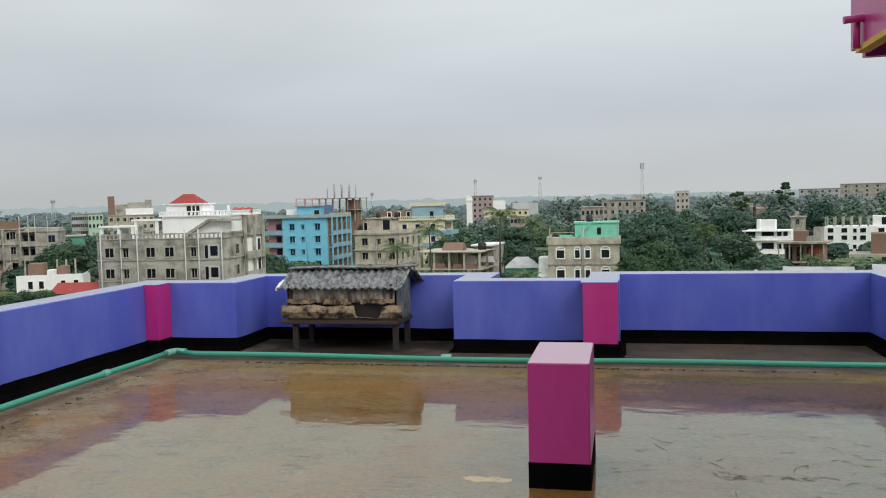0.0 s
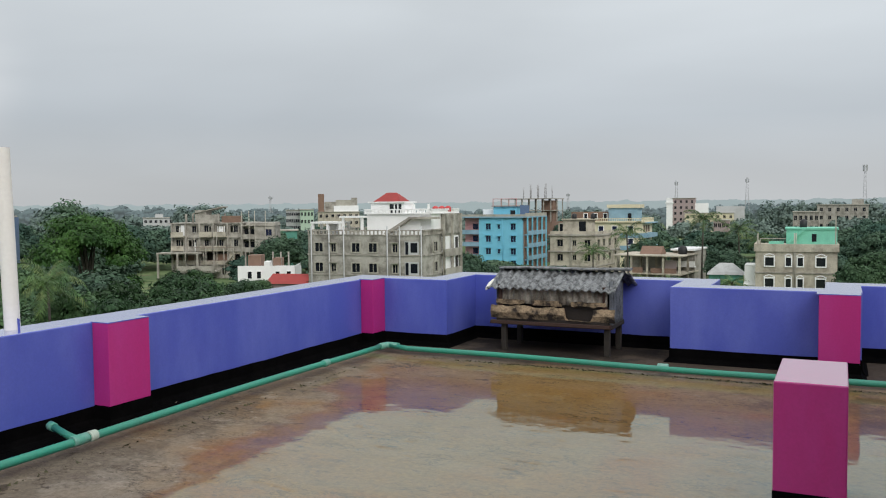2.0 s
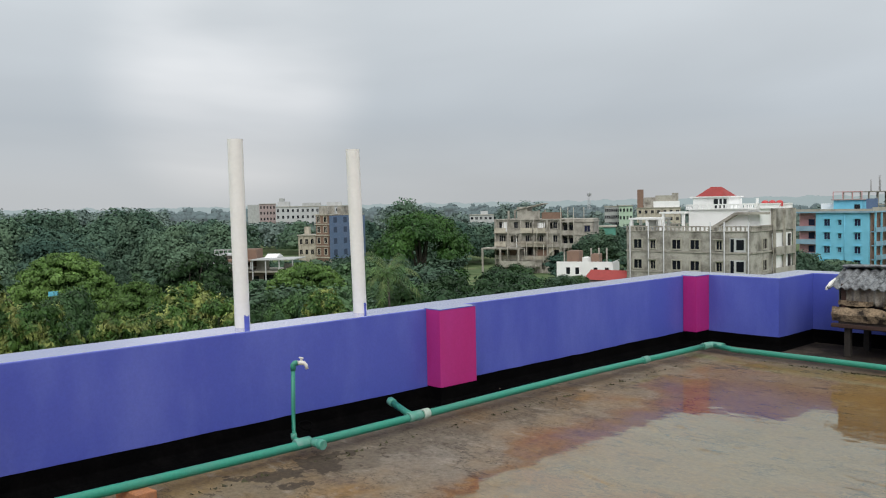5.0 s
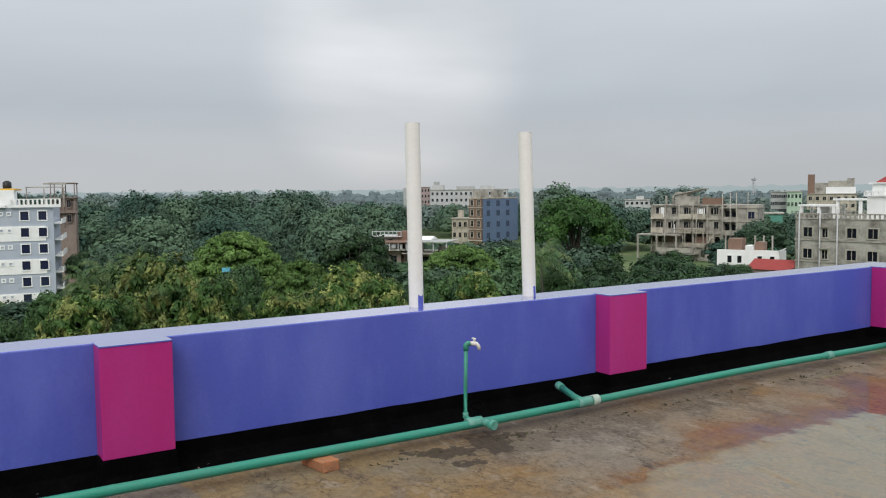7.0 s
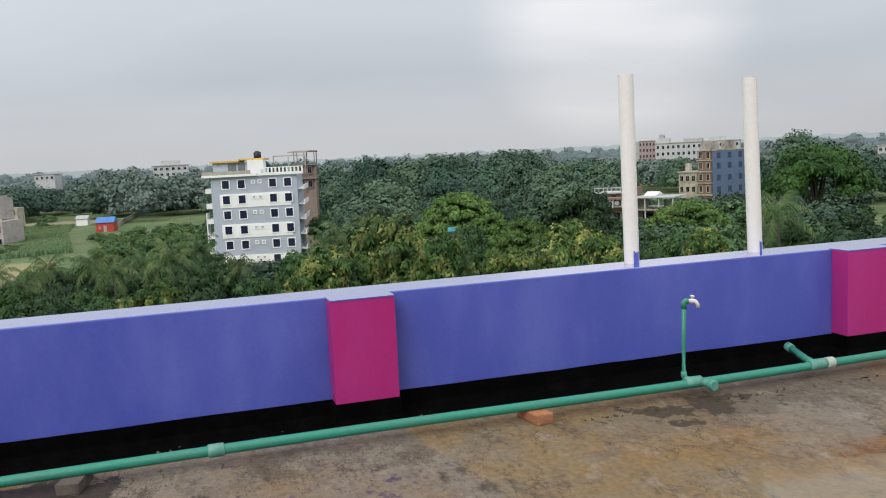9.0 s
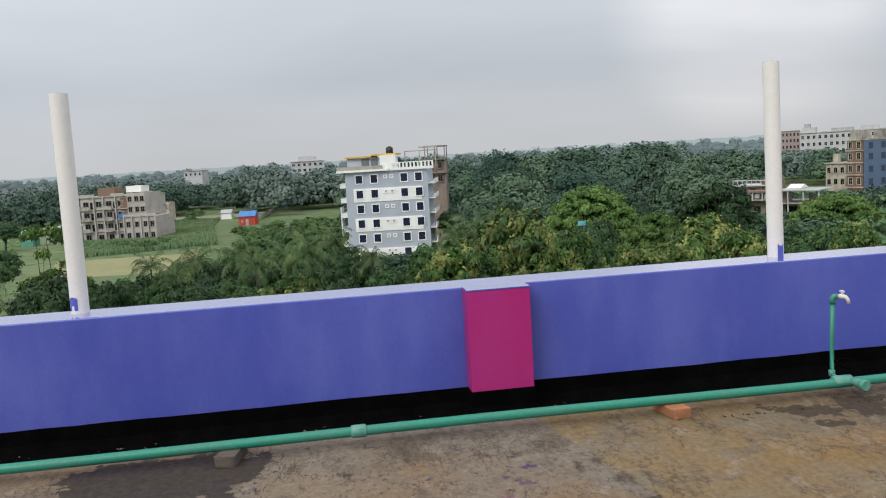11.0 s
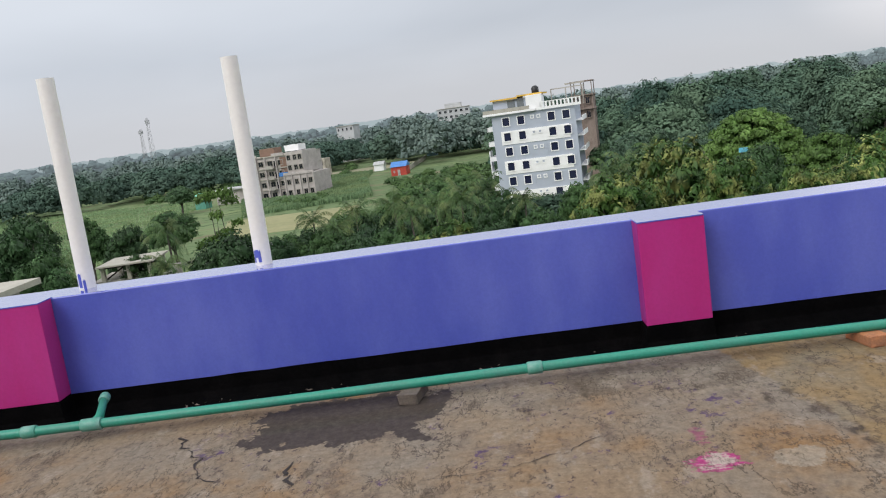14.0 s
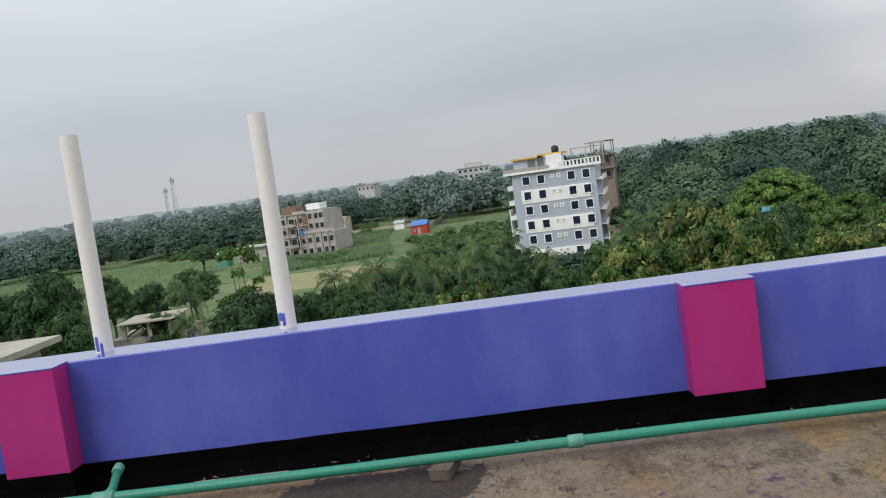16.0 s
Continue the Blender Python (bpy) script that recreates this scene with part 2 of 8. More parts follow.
    col = mixc(rng(noise_(13, 6, 0.7, (1.4, 0.6, 1, 14, 5, 0)), 0.62, 0.72, 0, 0.6), col, (0.33, 0.29, 0.23))
    # ochre patch that paints the hen coop's reflection into the floor
    col = mixc(rng(blob(-1.9, 5.9, 1.5, 1.1, 0.5, 1.2), 0.5, 1.2, 0.7, 0), col, (0.20, 0.15, 0.075))
    col = mixc(rng(blob(2.2, 6.7, 2.4, 0.9, 0.5, 1.5), 0.5, 1.1, 0.8, 0), col, (0.095, 0.07, 0.052))
    col = mixc(rng(blob(-4.2, 3.4, 0.5, 3.6, 0.5, 2.0), 0.6, 1.1, 0.6, 0), col, (0.11, 0.085, 0.06))
    # pale moss along the pipe, mossy dirt towards the east
    sx = N("ShaderNodeSeparateXYZ")
    L(pos, sx.inputs[0])
    moss = math_("MULTIPLY", math_("MULTIPLY", rng(sx.outputs["Y"], 7.12, 7.3), rng(sx.outputs["Y"], 7.42, 7.5, 1, 0)), rng(noise_(3.0, 5, 0.7, (0.5, 1, 1, 6, 2, 0)), 0.35, 0.6, 0.1, 0.8))
    col = mixc(moss, col, (0.17, 0.17, 0.085))
    east = rng(blob(2.4, 4.4, 2.2, 1.7, 0.3), 0.6, 1.1, 1, 0)
    dirt = math_("MULTIPLY", rng(noise_(5.5, 10, 0.78, (0.95, 1.05, 1, 1, 4, 0)), 0.575, 0.63, 0, 0.8), east)
    col = mixc(dirt, col, (0.075, 0.066, 0.035))
    # a later pour north of the joint, more ochre
    lean_ = N("ShaderNodeVectorMath")
    lean_.operation = "DOT_PRODUCT"
    lean_.inputs[1].default_value = (-0.165, 1, 0)
    L(pos, lean_.inputs[0])
    edge = N("ShaderNodeMath")
    L(lean_.outputs["Value"], edge.inputs[0]), L(rng(noise_(9, 4, 0.6), 0.3, 0.7, -0.03, 0.03), edge.inputs[1])
    pour = math_("MULTIPLY", rng(edge.outputs[0], 1.34, 1.375), rng(sx.outputs["Y"], 1.5, 3.0, 1, 0))
    pour = math_("MULTIPLY", pour, rng(sx.outputs["X"], -3.0, -1.0, 1, 0))
    col = mixc(math_("MULTIPLY", pour, 0.75), col, mixc(rng(noise_(2.2, 6, 0.6), 0.4, 0.65), (0.245, 0.165, 0.075), (0.215, 0.175, 0.115)))
    joint = math_("MULTIPLY", rng(edge.outputs[0], 1.30, 1.35), rng(edge.outputs[0], 1.36, 1.40, 1, 0))
    joint = math_("MULTIPLY", joint, math_("MULTIPLY", rng(noise_(7, 6, 0.7), 0.45, 0.6), rng(sx.outputs["X"], -3.9, -3.5)))
    col = mixc(math_("MULTIPLY", joint, 0.85), col, (0.045, 0.036, 0.03))
    col = mixc(math_("MULTIPLY", rng(noise_(3.4, 9, 0.75, (0.8, 1.0, 1, 31, 8, 0)), 0.52, 0.62, 0, 0.55), rng(sx.outputs["X"], -2.9, -2.0, 1, 0.3)), col, (0.12, 0.092, 0.075))
    col = mixc(math_("MULTIPLY", rng(noise_(4.6, 9, 0.72, (0.7, 1.1, 1, 13, 18, 0)), 0.55, 0.63, 0, 0.5), rng(sx.outputs["X"], -2.9, -2.0, 1, 0.2)), col, (0.30, 0.255, 0.205))
    # crumbly dark flecks and violet paint specks, in clusters
    west = math_("MULTIPLY", rng(blob(-3.5, -0.9, 1.5, 1.9, 0.2), 0.6, 1.0, 1, 0), rng(pour, 0, 1, 1, 0.1))
    nest = rng(noise_(2.4, 4, 0.6, (1, 1, 1, 5, 9, 0)), 0.42, 0.56)
    fleck = math_("MULTIPLY", rng(noise_(19, 10, 0.78, (0.7, 1.0, 1, 3, 7, 0)), 0.56, 0.59), nest)
    col = mixc(math_("MULTIPLY", math_("MULTIPLY", fleck, west), 0.85), col, (0.05, 0.037, 0.042))
    nest2 = rng(noise_(2.9, 3, 0.6, (1, 1, 1, 21, 3, 0)), 0.56, 0.64)
    drips = math_("MULTIPLY", math_("MULTIPLY", rng(noise_(14, 9, 0.75, (0.8, 0.8, 1, 11, 5, 0)), 0.54, 0.58), nest2), west)
    col = mixc(math_("MULTIPLY", drips, 0.85), col, (0.075, 0.045, 0.115))
    # magenta paint spill with a washed-out middle and a run towards the wall
    sp = blob(-2.95, 0.215, 0.075, 0.125, 0.45, 11)
    streak = rng(noise_(24, 5, 0.7, (1.0, 0.35, 1, 2, 2, 0)), 0.42, 0.56)
    col = mixc(rng(sp, 0.7, 0.95, 0.85, 0), col, (0.44, 0.36, 0.32))
    rim = math_("MULTIPLY", rng(sp, 0.35, 0.7), rng(sp, 0.95, 1.15, 0.9, 0))
    col = mixc(math_("MULTIPLY", rim, streak), col, (0.36, 0.03, 0.16))
    sp2 = blob(-3.17, 0.21, 0.15, 0.035, 0.6, 9)
    col = mixc(math_("MULTIPLY", rng(sp2, 0.5, 1.1, 0.75, 0), streak), col, (0.26, 0.07, 0.13))
    skim = rng(blob(-2.88, 0.52, 0.11, 0.13, 0.5, 6), 0.85, 0.93, 0.5, 0)
    col = mixc(skim, col, (0.33, 0.29, 0.23))
    # branching silt stain below the valve
    stain = blob(-3.97, 2.32, 0.20, 0.42, 0.9, 5)
    col = mixc(rng(stain, 0.72, 0.85, 0.85, 0), col, (0.06, 0.047, 0.036))
    # silt puddle by the pipe
    wet1 = rng(blob(-4.0, -1.45, 0.42, 0.62, 0.45, 3), 0.84, 0.92, 1, 0)
    col = mixc(math_("MULTIPLY", wet1, 0.97), col, mixc(rng(noise_(16, 6, 0.7), 0.35, 0.65), (0.05, 0.041, 0.036), (0.068, 0.056, 0.05)))
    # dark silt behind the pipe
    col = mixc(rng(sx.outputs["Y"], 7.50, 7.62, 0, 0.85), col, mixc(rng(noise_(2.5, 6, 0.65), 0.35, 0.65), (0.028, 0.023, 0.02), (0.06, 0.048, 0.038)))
    # shade under the hen coop, painted into the floor colour
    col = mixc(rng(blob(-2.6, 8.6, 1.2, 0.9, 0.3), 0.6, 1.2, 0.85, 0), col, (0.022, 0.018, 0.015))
    fl = blob(-0.22, 4.17, 0.16, 0.045, 0.4, 8)
    col = mixc(rng(fl, 0.8, 0.95, 0.9, 0), col, (0.62, 0.60, 0.55))
    # thin dark edges where the skin of the screed has lifted
    for sc, off in ((2.6, 4), (5.5, 17)):
        n_ = noise_(sc, 7, 0.68, (0.55, 1.15, 1, off, off + 3, 0))
        line = math_("MULTIPLY", rng(n_, 0.488, 0.498), rng(n_, 0.502, 0.512, 1, 0))
        line = math_("MULTIPLY", line, rng(noise_(1.6, 4, 0.6, (1, 1, 1, off + 6, 2, 0)), 0.44, 0.58, 0, 0.75))
        col = mixc(line, col, (0.06, 0.047, 0.036))
    # clots of dark silt and moss
    silt = None
    for cx, cy, rx, ry in ((1.24, 4.41, 0.17, 0.07), (1.53, 4.42, 0.13, 0.06), (0.65, 4.87, 0.06, 0.04), (0.52, 4.41, 0.07, 0.05), (1.25, 6.94, 0.5, 0.12), (1.71, 6.36, 0.3, 0.1), (-3.77, 6.28, 0.10, 0.05), (-2.98, 7.22, 0.12, 0.06),
                           (0.95, 6.75, 0.16, 0.08), (-3.6, 6.95, 0.16, 0.12), (2.3, 6.2, 0.35, 0.14)):
        c_ = rng(blob(cx, cy, rx, ry, 0.9, 9), 0.55, 0.9, 1, 0)
        silt = c_ if silt is None else math_("MAXIMUM", silt, c_)
    silt = math_("MULTIPLY", silt, rng(noise_(22, 8, 0.8, (1, 1, 1, 3, 3, 0)), 0.42, 0.56))
    col = mixc(math_("MULTIPLY", silt, 0.85), col, (0.05, 0.04, 0.028))
    # grain
    hsv = N("ShaderNodeHueSaturation")
    L(col, hsv.inputs["Color"]), L(rng(noise_(26, 8, 0.82), 0.32, 0.68, 0.70, 1.16), hsv.inputs["Value"])
    # rain film: full in the open, thin near the west wall
    sepx = N("ShaderNodeSeparateXYZ")
    L(pos, sepx.inputs[0])
    ax = rng(sepx.outputs["X"], -3.3, -1.0)
    ay = rng(sepx.outputs["Y"], 0.9, 2.6)
    open_ = math_("MAXIMUM", ay, math_("MULTIPLY", ax, 0.45))
    film = math_("ADD", math_("MULTIPLY", open_, 0.62), rng(noise_(0.8, 5, 0.6, (1, 1, 1, 3, 8, 0)), 0.35, 0.65, 0, 0.45))
    film = rng(film, 0.32, 0.62)
    film = math_("MULTIPLY", film, rng(sepx.outputs["Y"], 5.6, 6.8, 1.0, 0.4))
    film = math_("MULTIPLY", film, rng(dirt, 0.1, 0.7, 1.0, 0.25))
    speck = math_("MULTIPLY", rng(noise_(9, 9, 0.8, (0.7, 1.2, 1, 17, 6, 0)), 0.615, 0.665), rng(noise_(1.1, 3, 0.6, (1, 1, 1, 8, 8, 0)), 0.45, 0.6))
    film = math_("MULTIPLY", film, rng(speck, 0, 1, 1.0, 0.45))
    slant = N("ShaderNodeVectorMath")
    slant.operation = "DOT_PRODUCT"
    slant.inputs[1].default_value = (1, 0.22, 0)
    L(pos, slant.inputs[0])
    film = math_("MULTIPLY", film, rng(math_("ADD", slant.outputs["Value"], rng(noise_(1.6, 5, 0.6), 0.3, 0.7, -0.25, 0.25)), -2.7, -2.05))
    film = math_("MULTIPLY", film, rng(sepx.outputs["Y"], 7.3, 7.5, 1, 0.15))
    film = math_("MAXIMUM", film, math_("MULTIPLY", wet1, 0.1))
    # grit ridges and silt that stand out of the film
    ridge = math_("MULTIPLY", rng(noise_(6.5, 8, 0.72, (0.55, 1.5, 1, 23, 4, 0)), 0.57, 0.62), rng(noise_(1.7, 4, 0.6, (1, 1, 1, 2, 14, 0)), 0.42, 0.6))
    film = math_("MULTIPLY", film, rng(ridge, 0, 1, 1.0, 0.42))
    film = math_("MULTIPLY", film, rng(silt, 0, 1, 1.0, 0.3))
    # soaked screed is deeper and warmer in colour
    soak = N("ShaderNodeMix")
    soak.data_type, soak.blend_type = "RGBA", "MULTIPLY"
    soak.inputs["B"].default_value = (1.0, 0.71, 0.30, 1)
    L(rng(film, 0, 0.6), soak.inputs["Factor"]), L(hsv.outputs[0], soak.inputs["A"])
    L(soak.outputs["Result"], b.inputs["Base Color"])
    L(rng(film, 0, 1, 0.85, 0.5), b.inputs["Roughness"])
    b.inputs["IOR"].default_value = 1.5
    film = math_("MULTIPLY", film, rng(noise_(5.0, 6, 0.7, (0.3, 1.5, 1, 9, 2, 0)), 0.36, 0.6, 0.86, 1.0))
    b.inputs["Specular IOR Level"].default_value = 0.1
    bp = N("ShaderNodeBump")
    bp.inputs["Strength"].default_value, bp.inputs["Distance"].default_value = 0.35, 0.004
    L(noise_(30, 6, 0.75), bp.inputs["Height"]), L(bp.outputs[0], b.inputs["Normal"])
    b2 = N("ShaderNodeBump")
    b2.inputs["Strength"].default_value, b2.inputs["Distance"].default_value = 0.22, 0.012
    L(noise_(3.0, 4, 0.5, (0.9, 1.2, 1, 0, 0, 0)), b2.inputs["Height"])
    gl, fr, mx = N("ShaderNodeBsdfGlossy"), N("ShaderNodeFresnel"), N("ShaderNodeMixShader")
    gl.inputs["Color"].default_value, gl.inputs["Roughness"].default_value = (0.74, 0.93, 0.93, 1), 0.004
    fr.inputs["IOR"].default_value = 1.92
    L(b2.outputs[0], gl.inputs["Normal"]), L(b2.outputs[0], fr.inputs["Normal"])
    L(math_("MULTIPLY", fr.outputs[0], film), mx.inputs[0]), L(b.outputs[0], mx.inputs[1]), L(gl.outputs[0], mx.inputs[2])
    L(mx.outputs[0], nt.nodes["Material Output"].inputs["Surface"])
    return m


M = {}
M["floor"] = floor_mat()
# paler second colour: drip marks and the wall's wet sheen, painted together
M["violet"] = mat("violet_paint", (0.080, 0.104, 0.45), 0.28, 0.05, 2.2, 60, 0.08, 0.005, second=(0.132, 0.162, 0.53), amount=0.45, world=True, rain=2.5, runs=0.4)
M["pink"] = mat("magenta_paint", (0.43, 0.021, 0.18), 0.33, 0.05, 2.5, 60, 0.08, 0.004, second=(0.46, 0.045, 0.25), amount=0.35, world=True, rain=1.5, runs=0.3)
M["black"] = mat("black_bitumen_paint", (0.002, 0.002, 0.0022), 0.95, 0.3, 6, 50, 0.4, 0.006, second=(0.006, 0.0055, 0.0055), amount=0.3, world=True, spec=0.02)
M["cement"] = mat("bare_cement", (0.30, 0.28, 0.25), 0.9, 0.15, 2, 25, 0.4, 0.01, second=(0.15, 0.13, 0.11), world=True)
M["teal"] = mat("green_pipe_plastic", (0.026, 0.26, 0.175), 0.46, 0.10, 5, 60, 0.05, 0.002, second=(0.06, 0.22, 0.165), amount=0.4)
M["teal2"] = mat("green_pipe_fitting", (0.075, 0.30, 0.22), 0.42, 0.06, 9, 60, 0.05, 0.002, second=(0.25, 0.40, 0.36), amount=0.4)
M["white_pvc"] = mat("cream_white_plastic", (0.84, 0.82, 0.76), 0.4, 0.03, 3, 40, 0.03, 0.002, second=(0.72, 0.69, 0.62), amount=0.2)
M["tap"] = mat("white_tap_plastic", (0.75, 0.72, 0.66), 0.35, 0.03, 12, 80, 0.03, 0.002)
M["brick"] = mat("loose_brick", (0.42, 0.17, 0.07), 0.9, 0.2, 14, 90, 0.5, 0.006, second=(0.25, 0.14, 0.09))
M["dirtybrick"] = mat("silty_brick", (0.10, 0.08, 0.065), 0.75, 0.25, 14, 90, 0.5, 0.006, second=(0.16, 0.13, 0.10))
M["steel"] = mat("stainless_steel", (0.55, 0.53, 0.5), 0.25, 0.05, 8, 60, 0.02, 0.002, metal=1.0)
M["tin"] = mat("weathered_cement_sheet", (0.22, 0.23, 0.235), 0.7, 0.4, 14, 70, 0.6, 0.008, second=(0.04, 0.041, 0.042), amount=0.7)
M["tin2"] = mat("galvanised_sheet", (0.15, 0.165, 0.185), 0.5, 0.25, 7, 45, 0.3, 0.006, second=(0.035, 0.036, 0.038), amount=0.5, metal=0.35)
M["oldtin"] = mat("brown_stained_sheet", (0.33, 0.30, 0.255), 0.75, 0.25, 5, 45, 0.4, 0.006, second=(0.06, 0.042, 0.03), amount=0.7)
M["plank"] = mat("rotten_plywood", (0.31, 0.225, 0.14), 0.85, 0.4, 9, 70, 0.6, 0.008, second=(0.018, 0.012, 0.009), amount=0.8)
M["darkwood"] = mat("wet_dark_wood", (0.022, 0.015, 0.012), 0.75, 0.3, 9, 60, 0.4, 0.006, second=(0.02, 0.014, 0.01))
M["redwood"] = mat("red_brown_beam", (0.045, 0.02, 0.014), 0.7, 0.25, 9, 60, 0.3, 0.006, second=(0.05, 0.025, 0.018))
M["legwood"] = mat("grey_timber_leg", (0.02, 0.016, 0.013), 0.85, 0.25, 12, 60, 0.4, 0.006, second=(0.05, 0.04, 0.03))
# town
M["glass"] = mat("dark_window_glass", (0.012, 0.014, 0.02), 0.12, 0.1, 0.5, 5, 0)
M["greyglass"] = mat("pale_reflecting_glass", (0.16, 0.18, 0.19), 0.2, 0.1, 0.5, 5, 0)
M["blueglass"] = mat("blue_tinted_glass", (0.02, 0.025, 0.06), 0.12, 0.1, 0.5, 5, 0)
M["plaster"] = mat("raw_cement_plaster", (0.42, 0.40, 0.355), 0.92, 0.16, 0.45, 5, 0.3, 0.03, second=(0.13, 0.12, 0.10), amount=0.6)
M["plaster2"] = mat("stained_grey_plaster", (0.42, 0.395, 0.345), 0.92, 0.15, 0.5, 6, 0.3, 0.03, second=(0.15, 0.135, 0.115), amount=0.5)
M["beige"] = mat("beige_stained_plaster", (0.52, 0.475, 0.385), 0.9, 0.12, 0.45, 5, 0.25, 0.02, second=(0.21, 0.185, 0.15), amount=0.5)
M["white"] = mat("white_house_paint", (0.88, 0.88, 0.87), 0.8, 0.03, 0.4, 6, 0.1, 0.02, second=(0.72, 0.72, 0.70), amount=0.2)
M["greyblue"] = mat("blue_grey_house_paint", (0.43, 0.47, 0.54), 0.8, 0.04, 0.4, 6, 0.1, 0.02, second=(0.35, 0.40, 0.48), amount=0.25)
M["sky_blue"] = mat("bright_blue_house_paint", (0.19, 0.54, 0.70), 0.8, 0.04, 0.4, 6, 0.1, 0.02, second=(0.14, 0.43, 0.58), amount=0.3)
# pink greyed and lightened: haze on the far blocks, put into the paint
M["pinkhouse"] = mat("hazed_pink_house_paint", (0.38, 0.30, 0.29), 0.88, 0.08, 0.6, 6, 0.1, 0.02, second=(0.33, 0.27, 0.26), amount=0.4)
M["salmon"] = mat("salmon_pink_house_paint", (0.52, 0.27, 0.27), 0.85, 0.06, 0.6, 6, 0.1, 0.02, second=(0.42, 0.23, 0.22), amount=0.3)
M["cream"] = mat("cream_house_paint", (0.68, 0.62, 0.45), 0.8, 0.05, 0.4, 6, 0.1, 0.02, second=(0.6, 0.52, 0.33), amount=0.25)
M["paleblue"] = mat("pale_blue_house_paint", (0.25, 0.40, 0.50), 0.8, 0.05, 0.4, 6, 0.1, 0.02)
M["pale_green"] = mat("pale_green_house_paint", (0.42, 0.55, 0.42), 0.85, 0.05, 0.4, 6, 0.1, 0.02, second=(0.36, 0.46, 0.36), amount=0.3)
M["mint"] = mat("mint_house_paint", (0.22, 0.62, 0.46), 0.8, 0.06, 0.6, 6, 0.1, 0.02, second=(0.16, 0.45, 0.34), amount=0.3)
M["pale_plaster"] = mat("pale_pinkish_plaster", (0.50, 0.46, 0.43), 0.92, 0.12, 0.35, 5, 0.2, 0.02, second=(0.30, 0.27, 0.25), amount=0.4)
# white greyed to imitate haze on far houses; plain dull white nearer by
M["dull_hazed_white"] = mat("dull_hazed_white_paint", (0.52, 0.53, 0.53), 0.85, 0.06, 0.3, 5, 0.1, 0.02, second=(0.42, 0.42, 0.41), amount=0.4)
M["greybrick"] = mat("dull_brickwork", (0.27, 0.215, 0.185), 0.92, 0.2, 0.8, 9, 0.4, 0.03, second=(0.2, 0.15, 0.125), amount=0.4)
M["bricks"] = mat("raw_brickwork", (0.23, 0.145, 0.105), 0.92, 0.2, 0.8, 9, 0.4, 0.03, second=(0.20, 0.13, 0.10), amount=0.4)
M["redroof"] = mat("red_tile_roof", (0.33, 0.04, 0.035), 0.75, 0.15, 1.0, 9, 0.2, 0.02, second=(0.24, 0.045, 0.04))
M["yellow"] = mat("yellow_trim", (0.72, 0.45, 0.08), 0.7, 0.08, 0.8, 9, 0.1, 0.02)
M["net"] = mat("blue_scaffold_net", (0.11, 0.165, 0.27), 0.9, 0.15, 0.5, 5, 0.3, 0.05, second=(0.16, 0.20, 0.30), amount=0.4)
M["tank"] = mat("black_water_tank", (0.012, 0.012, 0.014), 0.5, 0.1, 1, 9, 0)
M["redtank"] = mat("red_water_tank", (0.55, 0.06, 0.06), 0.5, 0.1, 1, 9, 0)
M["hutred"] = mat("red_tin_hut", (0.50, 0.06, 0.04), 0.6, 0.08, 0.8, 9, 0.2, 0.03)
M["hutteal"] = mat("turquoise_tarpaulin", (0.05, 0.28, 0.36), 0.6, 0.15, 1.5, 9, 0.2, 0.03)
M["hutblue"] = mat("blue_tin_roof", (0.06, 0.22, 0.55), 0.5, 0.08, 0.8, 9, 0.2, 0.03)
M["paleroof"] = mat("pale_tin_roof", (0.42, 0.43, 0.42), 0.6, 0.12, 0.6, 9, 0.2, 0.03, second=(0.25, 0.25, 0.24))
M["greenshed"] = mat("green_tin", (0.10, 0.32, 0.24), 0.6, 0.1, 0.6, 9, 0.2, 0.03)
M["slabtop"] = mat("pale_concrete_roof", (0.42, 0.40, 0.34), 0.9, 0.1, 0.6, 9, 0.2, 0.03, second=(0.25, 0.23, 0.19))
M["rod"] = mat("grey_steel_rod", (0.22, 0.21, 0.2), 0.7, 0.1, 2, 9, 0)
# pale grey imitates the haze in front of the far masts
M["mast"] = mat("hazed_lattice_mast", (0.45, 0.46, 0.47), 0.7, 0.1, 0.2, 2, 0)
M["bark"] = mat("grey_bark", (0.075, 0.066, 0.055), 0.95, 0.25, 3, 18, 0.5, 0.02, second=(0.045, 0.038, 0.03))
M["leaf_mango"] = leaf_mat("mango_leaves", (0.03, 0.075, 0.018), (0.07, 0.135, 0.028), (0.26, 0.285, 0.085), 0.8, 0.42)
M["leaf_dark"] = leaf_mat("dark_leaves", (0.02, 0.05, 0.02), (0.038, 0.082, 0.028), None, 0, 0.16)
M["leaf_rain"] = leaf_mat("rain_tree_leaves", (0.068, 0.132, 0.03), (0.115, 0.198, 0.048), None, 0, 0.3)
M["leaf_mid"] = leaf_mat("mixed_leaves", (0.04, 0.085, 0.032), (0.068, 0.128, 0.044), None, 0, 0.2, 0.12, 0.22)
M["leaf_spread"] = leaf_mat("spreading_tree_leaves", (0.03, 0.082, 0.02), (0.06, 0.14, 0.028), None, 0, 0.25)
# woods: greens paled and blued, so the colour itself carries the haze
M["leaf_wood"] = leaf_mat("hazed_wood_leaves", (0.07, 0.125, 0.09), (0.12, 0.185, 0.125), None, 0, 0.09, 0.0, 0.07, 0.35, 0.14)
M["leaf_wood_dark"] = leaf_mat("hazed_dark_wood_leaves", (0.052, 0.097, 0.076), (0.08, 0.132, 0.096), None, 0, 0.09, 0.0, 0.07, 0.35, 0.14)
M["leaf_wood_light"] = leaf_mat("hazed_light_wood_leaves", (0.09, 0.15, 0.1), (0.128, 0.192, 0.12), None, 0, 0.09, 0.0, 0.07, 0.35, 0.14)
